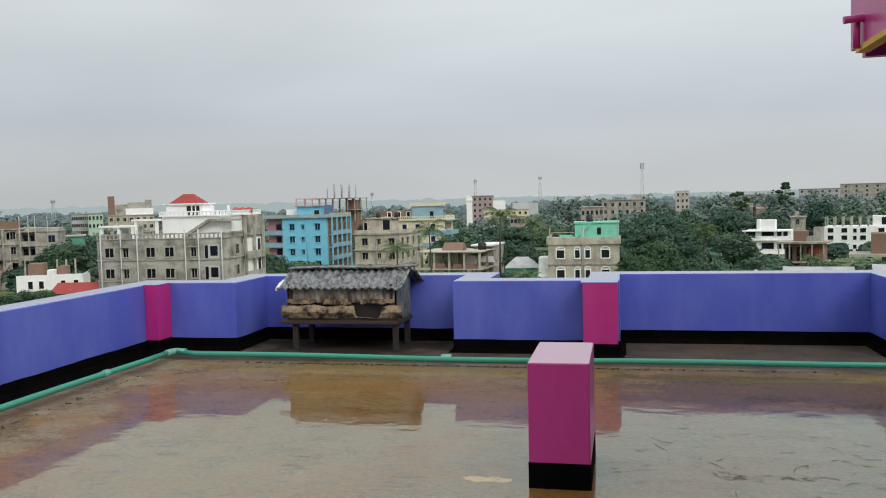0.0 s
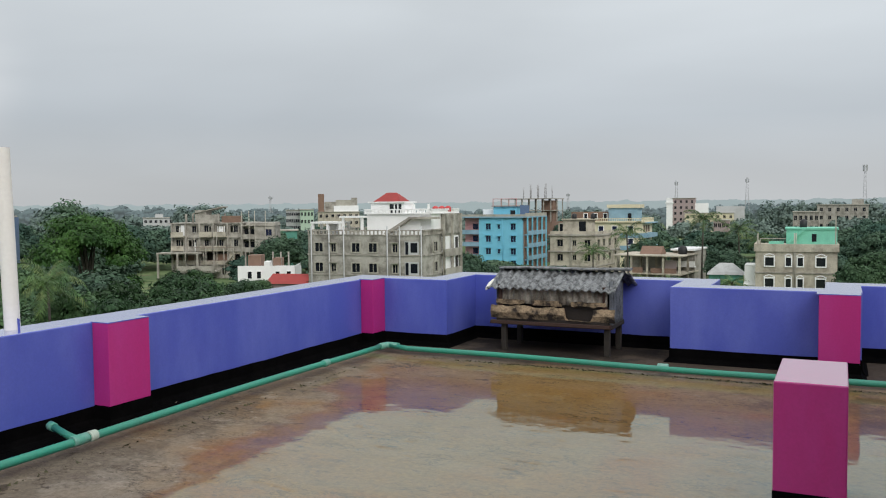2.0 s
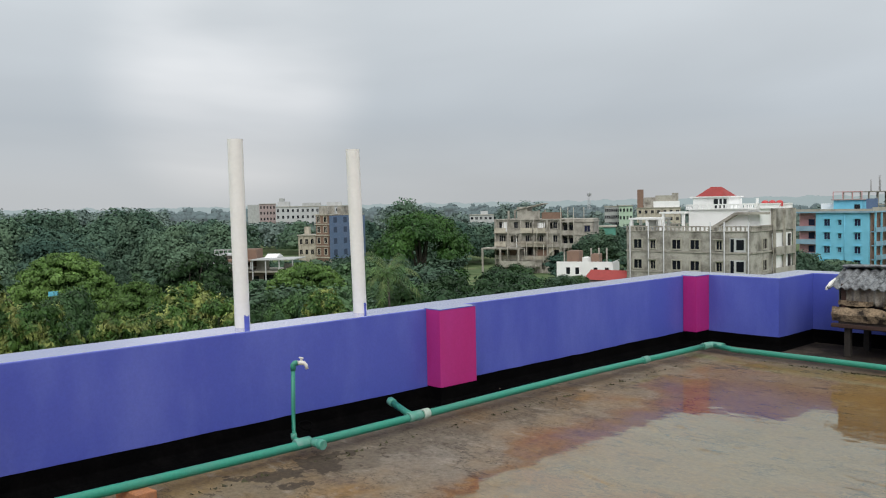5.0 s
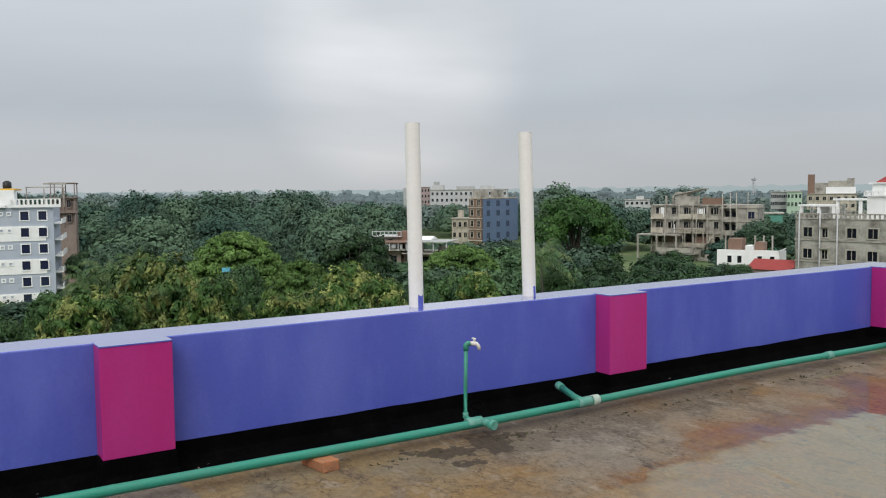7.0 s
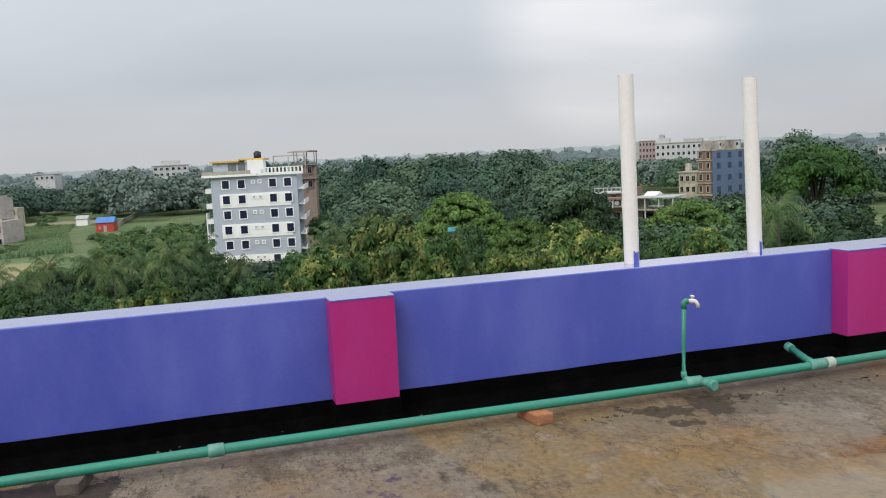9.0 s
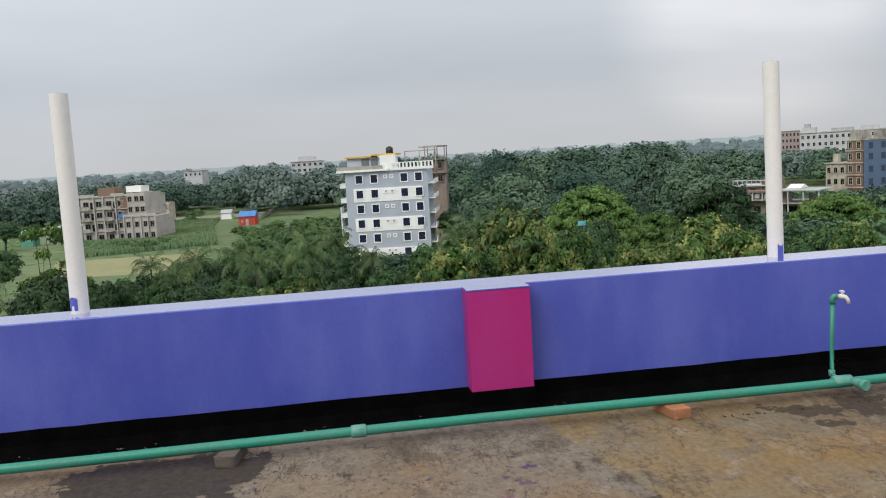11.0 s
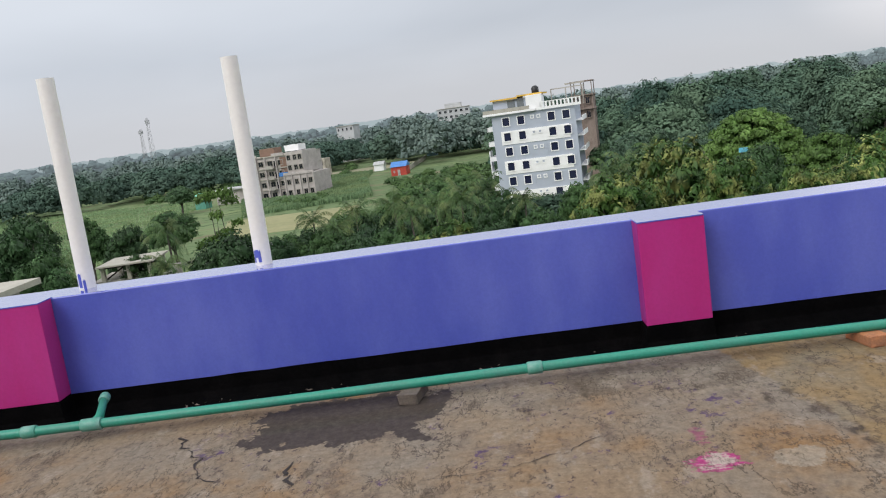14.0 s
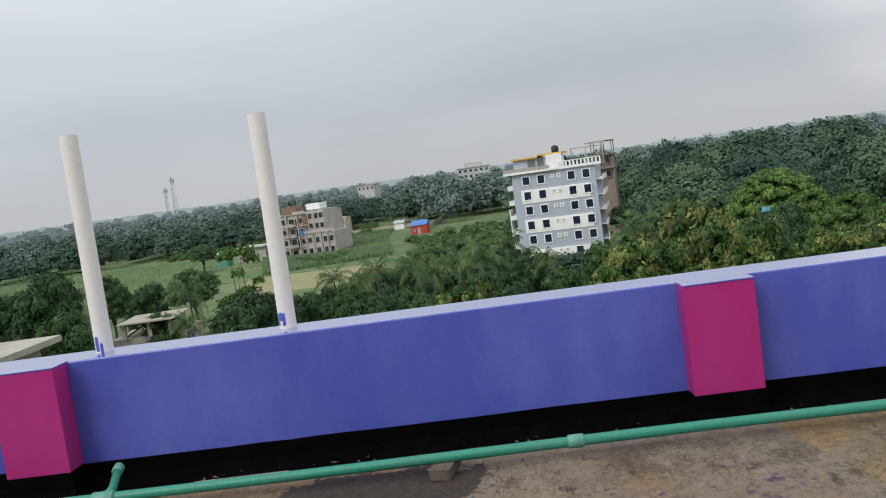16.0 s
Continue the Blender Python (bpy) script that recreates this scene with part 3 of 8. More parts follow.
M["leaf_field_wood"] = leaf_mat("hazed_field_wood_leaves", (0.08, 0.135, 0.105), (0.112, 0.172, 0.128), None, 0, 0.06, 0.0, 0.14, 0.35, 0.12)
M["leaf_scrub"] = leaf_mat("field_scrub_leaves", (0.075, 0.135, 0.055), (0.11, 0.18, 0.065), None, 0, 0.15, 0.05, 0.2, 0.6, 0.25)
# lighter, bluer copies of the near leaves: mid-distance haze in the colour
M["leaf_dark_far"] = leaf_mat("hazed_dark_tree_leaves", (0.045, 0.082, 0.055), (0.068, 0.115, 0.068), None, 0, 0.16, 0.1, 0.2, 0.9, 0.25)
M["leaf_mid_far"] = leaf_mat("hazed_mixed_tree_leaves", (0.055, 0.105, 0.055), (0.085, 0.148, 0.066), None, 0, 0.16, 0.1, 0.2, 0.9, 0.25)
M["leaf_palm"] = leaf_mat("palm_fronds", (0.045, 0.095, 0.032), (0.085, 0.145, 0.045), (0.19, 0.19, 0.07), 0.35, 0.3)
M["leaf_banana"] = leaf_mat("banana_leaves", (0.055, 0.12, 0.03), (0.085, 0.155, 0.04), None, 0, 0.3)
# palest of the woods, most haze mixed into its greens
M["wood_far"] = leaf_mat("hazed_far_wood_leaves", (0.135, 0.185, 0.165), (0.17, 0.222, 0.19), None, 0, 0.05, 0.0, 0.08, 0.2, 0.12)
# crop greens paled, with the haze over the fields in the colour
M["crop"] = leaf_mat("field_crop", (0.16, 0.25, 0.13), (0.19, 0.28, 0.14), (0.24, 0.3, 0.14), 0.5, 0.03, 0.05, 0.1)


# ---- mesh helpers ----
def link(name, bm, material, parent=None, label=""):
    me = bpy.data.meshes.new(name)
    bm.to_mesh(me)
    bm.free()
    me.materials.append(material)
    ob = new(name, me)
    if parent:
        ob.parent = parent
    if label:
        ob["label"] = label
    return ob


def part(name, bm, material, parent, label=""):
    """One mesh under a thing; a list of blocks gives one part a block."""
    if isinstance(bm, list):
        for s in bm:
            ob = link(name, boxes(s), material, parent, label)
        return ob
    return link(name, bm, material, parent, label)


def blocks(*specs):
    return list(specs)


def share(name, me, parent, m, label=""):
    ob = new(name, me)
    ob.parent = parent
    ob.matrix_basis = m
    if label:
        ob["label"] = label
    return ob


def thing(name, label, category, m=None, group="", kind=""):
    e = new(name)
    e.empty_display_size = 0.2
    e.matrix_basis = m or Matrix()
    return tagged(e, label, category, group, kind)


def box(bm, x0, x1, y0, y1, z0, z1, bevel=0.0):
    vs = [bm.verts.new(p) for p in ((x0, y0, z0), (x1, y0, z0), (x1, y1, z0), (x0, y1, z0), (x0, y0, z1), (x1, y0, z1), (x1, y1, z1), (x0, y1, z1))]
    fs = [bm.faces.new([vs[i] for i in q]) for q in ((3, 2, 1, 0), (4, 5, 6, 7), (0, 1, 5, 4), (1, 2, 6, 5), (2, 3, 7, 6), (3, 0, 4, 7))]
    if bevel:
        es = list({e for f in fs for e in f.edges})
        bmesh.ops.bevel(bm, geom=es, offset=bevel, segments=2, affect="EDGES", profile=0.5)
    return bm


def boxes(*specs, bevel=0.0):
    bm = bmesh.new()
    for s in specs:
        if bevel:
            b2 = bmesh.new()
            box(b2, *s, bevel=bevel)
            me = bpy.data.meshes.new("tmp")
            b2.to_mesh(me)
            b2.free()
            bm.from_mesh(me)
            bpy.data.meshes.remove(me)
        else:
            box(bm, *s)
    return bm


def tube(bm, pts, radii, seg=12, caps=True, smooth=True):
    """A round tube along points; radii one a point."""
    pts = [Vector(p) for p in pts]
    rings = []
    for i, p in enumerate(pts):
        d = (pts[min(i + 1, len(pts) - 1)] - pts[max(i - 1, 0)]).normalized()
        a = d.orthogonal().normalized() if abs(d.z) < 0.99 else Vector((1, 0, 0))
        if abs(d.z) < 0.99:
            a = d.cross(Vector((0, 0, 1))).normalized()
        b = d.cross(a)
        r = radii[i] if isinstance(radii, (list, tuple)) else radii
        rings.append([bm.verts.new(p + r * (math.cos(t) * a + math.sin(t) * b)) for t in (2 * math.pi * k / seg for k in range(seg))])
    for r0, r1 in zip(rings, rings[1:]):
        for k in range(seg):
            f = bm.faces.new((r0[k], r0[(k + 1) % seg], r1[(k + 1) % seg], r1[k]))
            f.smooth = smooth
    if caps:
        bm.faces.new(rings[0][::-1])
        bm.faces.new(rings[-1])
    bmesh.ops.recalc_face_normals(bm, faces=bm.faces)
    return bm


def prism(bm, poly, z0, z1):
    """An upright solid over a plan outline."""
    lo, hi = [bm.verts.new((x, y, z0)) for x, y in poly], [bm.verts.new((x, y, z1)) for x, y in poly]
    n = len(poly)
    bm.faces.new(lo[::-1])
    bm.faces.new(hi)
    for i in range(n):
        bm.faces.new((lo[i], lo[(i + 1) % n], hi[(i + 1) % n], hi[i]))
    bmesh.ops.recalc_face_normals(bm, faces=bm.faces)
    return bm


# ---- the roof terrace ----
PAR, BASE = 0.77, 0.14          # parapet height, top of the black band
WX = -4.69                      # inner face of the west parapet
GROUND = -15.2

# inner line of the parapet, then the outer line back
INNER = [(WX, -7.0), (WX, 8.12), (-3.72, 8.12), (-3.72, 8.95), (-1.235, 8.95), (-1.235, 8.21), (0.52, 8.21), (0.52, 8.95), (3.1, 8.95),
         (3.1, 8.21), (6.9, 8.21), (6.9, -7.0)]
OUTER = [(7.22, -7.32), (7.22, 8.53), (3.43, 8.53), (3.43, 9.27), (0.19, 9.27), (0.19, 8.53), (-0.88, 8.53), (-0.88, 9.27), (-4.04, 9.27),
         (-4.04, 8.44), (-5.02, 8.44), (-5.02, -7.32)]


def wall_loop():
    bm = bmesh.new()
    prism(bm, INNER + OUTER, -0.15, PAR)
    top = [e for e in bm.edges if all(abs(v.co.z - PAR) < 1e-4 for v in e.verts)]
    bmesh.ops.bevel(bm, geom=top, offset=0.009, segments=2, affect="EDGES", profile=0.5)
    ob = link("wall_parapet", bm, M["violet"])
    tagged(ob, "glossy violet-blue painted plaster parapet, wet on top", "parapet wall", kind="structure")
    s = link("wall_south", boxes((-4.69, 6.9, -7.32, -7.0, -0.15, PAR)), M["violet"])
    tagged(s, "violet-blue painted parapet closing the terrace", "parapet wall", kind="structure")


wall_loop()


def skirting(name, line):
    """Black bitumen band: a hand-painted uneven top edge, flared at the floor."""
    bm = bmesh.new()
    prof = [(0.0, BASE), (0.006, BASE), (0.008, 0.05), (0.03, 0.012), (0.06, 0.001)]
    pts = [Vector((x, y, 0)) for x, y in line]
    fine = []
    for i in range(len(pts) - 1):
        n = max(2, int((pts[i + 1] - pts[i]).length / 0.18))
        fine += [(pts[i].lerp(pts[i + 1], k / n), i if k else None) for k in range(n)]
    fine.append((pts[-1], None))
    rows = []
    for k, (p, seg) in enumerate(fine):
        def side(i):
            d = (pts[min(i + 1, len(pts) - 1)] - pts[i]).normalized()
            return Vector((d.y, -d.x, 0))
        if seg is not None:
            off = side(seg)
        else:
            j = min(range(len(pts)), key=lambda q: (pts[q] - p).length)
            a, b = side(max(j - 1, 0)), side(min(j, len(pts) - 2))
            off = a + b if a.dot(b) < 0.5 else a
        wob = 0.006 * noise.noise(p * 3.1) + 0.003 * noise.noise(p * 11)
        rows.append([bm.verts.new((p.x + off.x * o, p.y + off.y * o, z + (wob if z == BASE else 0))) for o, z in prof])
    for r0, r1 in zip(rows, rows[1:]):
        for i in range(len(prof) - 1):
            bm.faces.new((r0[i], r0[i + 1], r1[i + 1], r1[i]))
    ob = link(name, bm, M["black"])
    tagged(ob, "matt black bitumen band along the foot of the parapet", "skirting", kind="structure")


# bitumen brushed out over the floor along the west wall
bm = bmesh.new()
rows = []
for k in range(161):
    y = -7.0 + 14.9 * k / 160
    far_x = WX + 0.30 + 0.05 * noise.noise(Vector((y * 1.3, 4, 0))) + 0.025 * noise.noise(Vector((y * 6, 4, 0))) - 0.10 * min(max((y - 3.5) / 3, 0), 1)
    rows.append([bm.verts.new((x, y, z)) for x, z in ((WX, 0.003), ((WX + far_x) / 2, 0.006), (far_x - 0.01, 0.005), (far_x, 0.0005))])
for r0, r1 in zip(rows, rows[1:]):
    for i in range(3):
        bm.faces.new((r0[i], r0[i + 1], r1[i + 1], r1[i]))
tagged(link("bitumen_strip", bm, M["black"]), "black bitumen strip brushed out over the floor edge", "waterproofing", kind="structure")

COLS = [(7.84, 8.12), (4.0, 4.405), (0.275, 0.665), (-3.72, -3.33)]     # west wall piers, by y
CX = -4.525
west = [(WX, -7.0)]
for y0, y1 in reversed(COLS[1:]):
    west += [(WX, y0), (CX, y0), (CX, y1), (WX, y1)]
west += [(WX, 7.84), (CX, 7.84), (CX, 8.12)]
skirting("baseboard", west + [(-3.72, 8.12), (-3.72, 8.95), (-1.235, 8.95), (-1.235, 8.21), (0.154, 8.21), (0.154, 7.95), (0.502, 7.95), (0.502, 8.21),
                              (0.52, 8.21), (0.52, 8.95), (3.1, 8.95), (3.1, 8.21), (6.9, 8.21), (6.9, -7.0)])


def pier(x0, x1, y0, y1):
    e = thing("pier", "magenta painted pier against the violet parapet, black at the foot", "pier", pose(x0, y0, 0), group="parapet piers", kind="structure")
    w, d = x1 - x0, y1 - y0
    bm = boxes((0, w, 0, d, 0.15, PAR - 0.004))
    side = [ed for ed in bm.edges if abs(ed.verts[0].co.z - ed.verts[1].co.z) > 0.1]
    bmesh.ops.bevel(bm, geom=side, offset=0.006, segments=2, affect="EDGES", profile=0.5)
    part("shaft", bm, M["pink"], e, "magenta painted shaft")
    part("cap", boxes((-0.02, w + 0.003, 0.0, d, PAR - 0.0035, PAR + 0.004)), M["violet"], e, "wet violet cap")
    part("foot", boxes((0, w - 0.004, 0.004, d - 0.004, 0.0, 0.1495)), M["black"], e, "black foot")


for y0, y1 in COLS:
    pier(WX + 0.002, CX, y0, y1)
pier(0.154, 0.502, 7.95, 8.207)

post = thing("stub_column", "freestanding magenta painted column stub with black foot on the wet terrace", "column", pose(0.032, 4.06, 0))
bm = boxes((0, 0.343, 0, 0.697, 0.148, 0.710))
bmesh.ops.bevel(bm, geom=[e for e in bm.edges if max(v.co.z for v in e.verts) > 0.2], offset=0.008, segments=2, affect="EDGES", profile=0.5)
part("shaft", bm, M["pink"], post)
part("foot", boxes((-0.002, 0.345, -0.002, 0.699, 0.0, 0.146)), M["black"], post, "black painted foot")

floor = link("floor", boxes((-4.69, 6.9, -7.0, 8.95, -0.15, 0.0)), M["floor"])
tagged(floor, "worn tan screed terrace floor, wet with puddles and stains", "floor", kind="structure")


def crack(pts, w):
    bm = bmesh.new()
    rnd = random.Random(str(pts))
    fine = []
    for a, b in zip(pts, pts[1:]):
        n = max(2, int(math.dist(a, b) / 0.03))
        fine += [Vector((*a, 0)).lerp(Vector((*b, 0)), k / n) + Vector((rnd.uniform(-1, 1), rnd.uniform(-1, 1), 0)) * 0.026 for k in range(n)]
    rows = []
    for i, p in enumerate(fine):
        d = (fine[min(i + 1, len(fine) - 1)] - fine[max(i - 1, 0)]).normalized()
        o = Vector((d.y, -d.x, 0)) * w * rnd.choice((0.12, 0.3, 0.6, 1.0, 1.4))
        rows.append((bm.verts.new(p + o + Vector((0, 0, 0.003))), bm.verts.new(p - o + Vector((0, 0, 0.003)))))
    for (a, b), (c, d) in zip(rows, rows[1:]):
        bm.faces.new((a, b, d, c))
    part("crack", bm, M["darkwood"], floor, "dark mossy crack")


crack([(-4.02, -2.42), (-3.85, -2.33), (-3.66, -2.20), (-3.50, -2.18), (-3.34, -2.03)], 0.008)
crack([(-3.50, -1.70), (-3.40, -1.69), (-3.28, -1.66), (-3.18, -1.60)], 0.009)
crack([(-3.1, -1.0), (-3.12, -0.7), (-3.2, -0.4), (-3.4, -0.1)], 0.002)

# the building under the terrace
body = link("wall_building", boxes((-5.02, 7.22, -7.32, 9.27, GROUND, -0.15)), M["plaster2"])
tagged(body, "plain plastered block under the terrace", "building", kind="structure")

# stair house with its canopy
sh = thing("stair_house", "magenta stair house with an overhanging canopy slab", "stair house", pose(0, 0, 0), kind="structure")
part("wall", boxes((3.0, 6.88, -6.98, 3.5, 0.004, 2.42)), M["violet"], sh)
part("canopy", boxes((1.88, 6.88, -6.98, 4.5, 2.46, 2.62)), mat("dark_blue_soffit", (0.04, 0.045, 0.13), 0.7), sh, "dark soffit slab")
part("fascia", boxes((1.82, 1.88, -6.98, 4.56, 2.40, 3.1), (1.88, 6.88, 4.50, 4.56, 2.36, 3.1)), M["pink"], sh, "magenta upstand round the canopy")
part("drip_edge", boxes((1.815, 1.88, -6.98, 4.44, 2.37, 2.40)), M["yellow"], sh, "ochre drip edge")
bm = bmesh.new()
tube(bm, [(2.03, 4.30, 2.535), (1.78, 4.30, 2.53), (1.72, 4.30, 2.525)], 0.02)
tube(bm, [(1.795, 4.34, 2.55), (1.795, 4.34, 2.38)], 0.018)
part("drain_pipe", bm, M["pink"], sh, "magenta painted drain spout")

# ---- vent pipes on the west parapet ----
VIOLET_SMEAR = M["violet"]


def vent(y, lean, top, smear):
    e = thing("vent_pipe", "tall cream-white plastic vent pipe with violet smears at its foot", "vent pipe", pose(-4.915, y, PAR), group="vent pipes")
    bm = bmesh.new()
    h, r = top - PAR, 0.053
    outer = [(0, 0, -0.01), (0, lean * 0.5, h * 0.5), (0, lean, h)]
    tube(bm, outer, r, 28, caps=False)
    tube(bm, outer[::-1], r - 0.006, 28, caps=False)
    tube(bm, [(0, lean, h - 0.001), (0, lean, h + 0.0005)], r, 28, caps=False)
    rim = [v for v in bm.verts if abs(v.co.z - h) < 0.004]
    part("pipe", bm, M["white_pvc"], e)
    for ang, wid, z0, z1 in smear:
        bm = bmesh.new()
        cols = []
        for k in range(7):
            a = radians(ang + wid * (k / 6 - 0.5))
            jag = 0.016 * noise.noise(Vector((ang, k * 0.9, y)))
            cols.append([bm.verts.new((math.cos(a) * (r + 0.002), math.sin(a) * (r + 0.002) + lean * z / h, z)) for z in (z0, z1 + jag)])
        for (a, b), (c, d) in zip(cols, cols[1:]):
            bm.faces.new((a, c, d, b))
        part("paint_smear", bm, VIOLET_SMEAR, e, "violet paint smear")


vent(3.515, -0.038, 2.04, [(12, 26, 0.0, 0.075)])
vent(2.487, -0.015, 2.076, [(8, 48, 0.0, 0.085)])
vent(-2.03, 0.006, 2.078, [(-30, 40, 0.05, 0.10), (-8, 22, 0.02, 0.095), (-48, 16, 0.02, 0.085)])
vent(-3.195, 0.006, 2.108, [(-20, 26, 0.01, 0.10), (10, 18, 0.0, 0.06), (-55, 14, 0.02, 0.07)])

# ---- green water pipe ----
pipe = thing("water_pipe", "long green plastic water pipe with couplings, tees and a standing tap", "water pipe", pose(0, 0, 0))
PZ, PR, PX = 0.085, 0.028, -4.2


def run(pts, r=PR, material=None, name="pipe_run", seg=16, label=""):
    bm = bmesh.new()
    tube(bm, pts, r, seg)
    return part(name, bm, material or M["teal"], pipe, label)


ys = [-6.9 + i * 0.48 for i in range(31)]
run([(PX + 0.012 * math.sin(y * 0.9), y, PZ + 0.006 * math.sin(y * 1.3 + 1)) for y in ys if y < 7.45] + [(PX + 0.01, 7.46, PZ)])
run([(-4.13, 7.535, PZ)] + [(x, 7.475 + 0.045 * math.sin((x + 4) * 0.55 + 2.6), PZ - 0.012 + 0.006 * math.sin(x * 1.7)) for x in [-3.9 + 0.45 * i for i in range(24)]])
run([(PX + 0.01, 7.40, PZ), (PX + 0.012, 7.49, PZ), (PX + 0.03, 7.535, PZ), (PX + 0.075, 7.545, PZ), (PX + 0.17, 7.53, PZ)], 0.036, M["teal2"], "elbow")


def collar(p, d, r, ln, name="coupling", m=None, label=""):
    p, d = Vector(p), Vector(d).normalized()
    h = ln / 2
    bm = bmesh.new()
    tube(bm, [p - d * h, p - d * (h - 0.004), p + d * (h - 0.004), p + d * h], [r - 0.004, r, r, r - 0.004], 20)
    return part(name, bm, m or M["teal2"], pipe, label)


for y in (6.37, -0.43, -3.36):
    collar((PX + 0.012 * math.sin(y * 0.9), y, PZ + 0.006 * math.sin(y * 1.3 + 1)), (0, 1, 0), 0.036, 0.085)
collar((PX, 3.545, PZ), (0, 1, 0), 0.038, 0.06, "coupling", mat("chalky_coupling", (0.42, 0.50, 0.42), 0.6), "pale glue-smeared coupling")
collar((-1.165, 7.47, PZ - 0.008), (1, 0, 0), 0.036, 0.10, "coupling", mat("dusty_coupling", (0.22, 0.42, 0.36), 0.6))
# tees with open branches towards the wall
for y, tip in ((3.44, (-4.53, 3.50, 0.125)), (-2.99, (-4.47, -3.02, 0.15))):
    collar((PX, y, PZ), (0, 1, 0), 0.037, 0.12, "tee")
    run([(PX, y, PZ), (PX - 0.1, y + 0.005, PZ + 0.012), tip], 0.024, None, "branch")
    t_ = Vector(tip)
    d_ = (t_ - Vector((PX, y, PZ))).normalized()
    collar(t_, d_, 0.031, 0.06, "branch_cap")
# valve tee with stub and riser
collar((PX, 2.49, PZ), (0, 1, 0), 0.037, 0.12, "tee")
run([(PX, 2.545, PZ), (PX + 0.06, 2.555, PZ), (PX + 0.10, 2.56, PZ - 0.002)], 0.026, M["teal2"], "stub", label="capped stub")
collar((PX + 0.105, 2.562, PZ - 0.002), (1, 0.1, 0), 0.033, 0.045, "end_cap")
RX, RY = -4.275, 2.475
run([(PX - 0.01, 2.47, PZ + 0.02), (RX, RY, PZ + 0.03), (RX - 0.004, RY + 0.004, 0.3), (RX, RY + 0.008, 0.575)], 0.0135, None, "riser", 12)
collar((RX, RY, 0.12), (0, 0, 1), 0.019, 0.04, "socket")
run([(RX, RY + 0.008, 0.55), (RX, RY + 0.008, 0.585), (RX + 0.003, RY + 0.016, 0.594), (RX + 0.012, RY + 0.034, 0.596)], 0.0175, None, "elbow", 14)
bm = bmesh.new()
tx, ty, tz = RX + 0.012, RY + 0.034, 0.595
tube(bm, [(tx, ty, tz), (tx + 0.01, ty + 0.02, tz), (tx + 0.022, ty + 0.036, tz - 0.003), (tx + 0.03, ty + 0.046, tz - 0.018), (tx + 0.032, ty + 0.05, tz - 0.042)],
     [0.013, 0.016, 0.0135, 0.012, 0.0115], 14)
tube(bm, [(tx + 0.012, ty + 0.024, tz + 0.01), (tx + 0.012, ty + 0.024, tz + 0.026)], 0.008, 12)
part("tap", bm, M["tap"], pipe, "white plastic bib tap")
bm = boxes((tx - 0.008, tx + 0.03, ty + 0.014, ty + 0.03, tz + 0.025, tz + 0.037), bevel=0.004)
part("tap_handle", bm, M["tap"], pipe)
bm = bmesh.new()
tube(bm, [(-4.42 + 0.03 * math.cos(a), 2.66 + 0.05 * math.sin(a), 0.05 + 0.05 * (1 + math.sin(a * 0.5))) for a in [i * 0.5 for i in range(14)]], 0.006, 6)
hose = link("cable_loop", bm, M["black"])
tagged(hose, "loop of thin black cable by the valve", "cable")


def loose_brick(x, y, rz, material, label, z=0.0, rx=0):
    bm = boxes((-0.115, 0.115, -0.055, 0.055, 0, 0.062), bevel=0.006)
    rnd = random.Random(int(x * 977))
    for v in bm.verts:
        v.co += Vector((rnd.uniform(-1, 1), rnd.uniform(-1, 1), 0)) * 0.004
    ob = link("loose_brick", bm, material)
    ob.matrix_basis = pose(x, y, z, rx, 0, rz)
    tagged(ob, label, "brick", group="bricks under the pipe")


loose_brick(-4.19, 1.40, 10, M["brick"], "orange clay brick propping up the green pipe")
loose_brick(-4.20, -1.13, -12, M["dirtybrick"], "silt-covered dark brick propping up the green pipe")

# crumbs of cement along the foot of the wall
bm = bmesh.new()
rnd = random.Random(5)
for _ in range(130):
    y = rnd.choice((rnd.uniform(-2.6, -2.1), rnd.uniform(-0.9, 0.3), rnd.uniform(0.7, 1.3), rnd.uniform(4.4, 5.2), rnd.uniform(-1.9, -1.5)))
    x, s = rnd.uniform(-4.62, -4.40) + 0.1 * (0.27 < y < 0.66), rnd.uniform(0.006, 0.022)
    vs = [bm.verts.new((x + s * rnd.uniform(-1, 1), y + 1.6 * s * rnd.uniform(-1, 1), z)) for z in (0.001, 0.001, 0.001, s * 0.7)]
    for q in ((0, 1, 3), (1, 2, 3), (2, 0, 3)):
        bm.faces.new([vs[i] for i in q])
crumbs = link("cement_crumbs", bm, M["dirtybrick"])
tagged(crumbs, "grey crumbs of dry cement along the wall foot", "rubble", kind="stuff")
for y0, y1 in ((-2.6, -2.05), (-1.0, 0.27), (0.66, 1.3), (4.42, 5.3)):
    bm = bmesh.new()
    rows = []
    for k in range(15):
        y = y0 + (y1 - y0) * k / 14
        w = 0.09 * (0.4 + 0.9 * abs(noise.noise(Vector((y * 4, 1, 0))))) * math.sin(math.pi * (k + 0.5) / 15)
        rows.append([bm.verts.new((x, y, z)) for x, z in ((-4.64 + 0.13, 0.001), (-4.63 + 0.13, 0.016), (-4.62 + 0.13 + w, 0.012), (-4.61 + 0.13 + w, 0.001))])
    for r0, r1 in zip(rows, rows[1:]):
        for i in range(3):
            bm.faces.new((r0[i], r0[i + 1], r1[i + 1], r1[i]))
    tagged(link("mortar_ridge", bm, M["cement"]), "thin ridge of spilt mortar at the wall foot", "mortar")

# low stainless stand by the west wall
st = thing("steel_stand", "low stainless steel tube stand on the terrace floor", "stand", pose(-4.18, -3.98, 0))
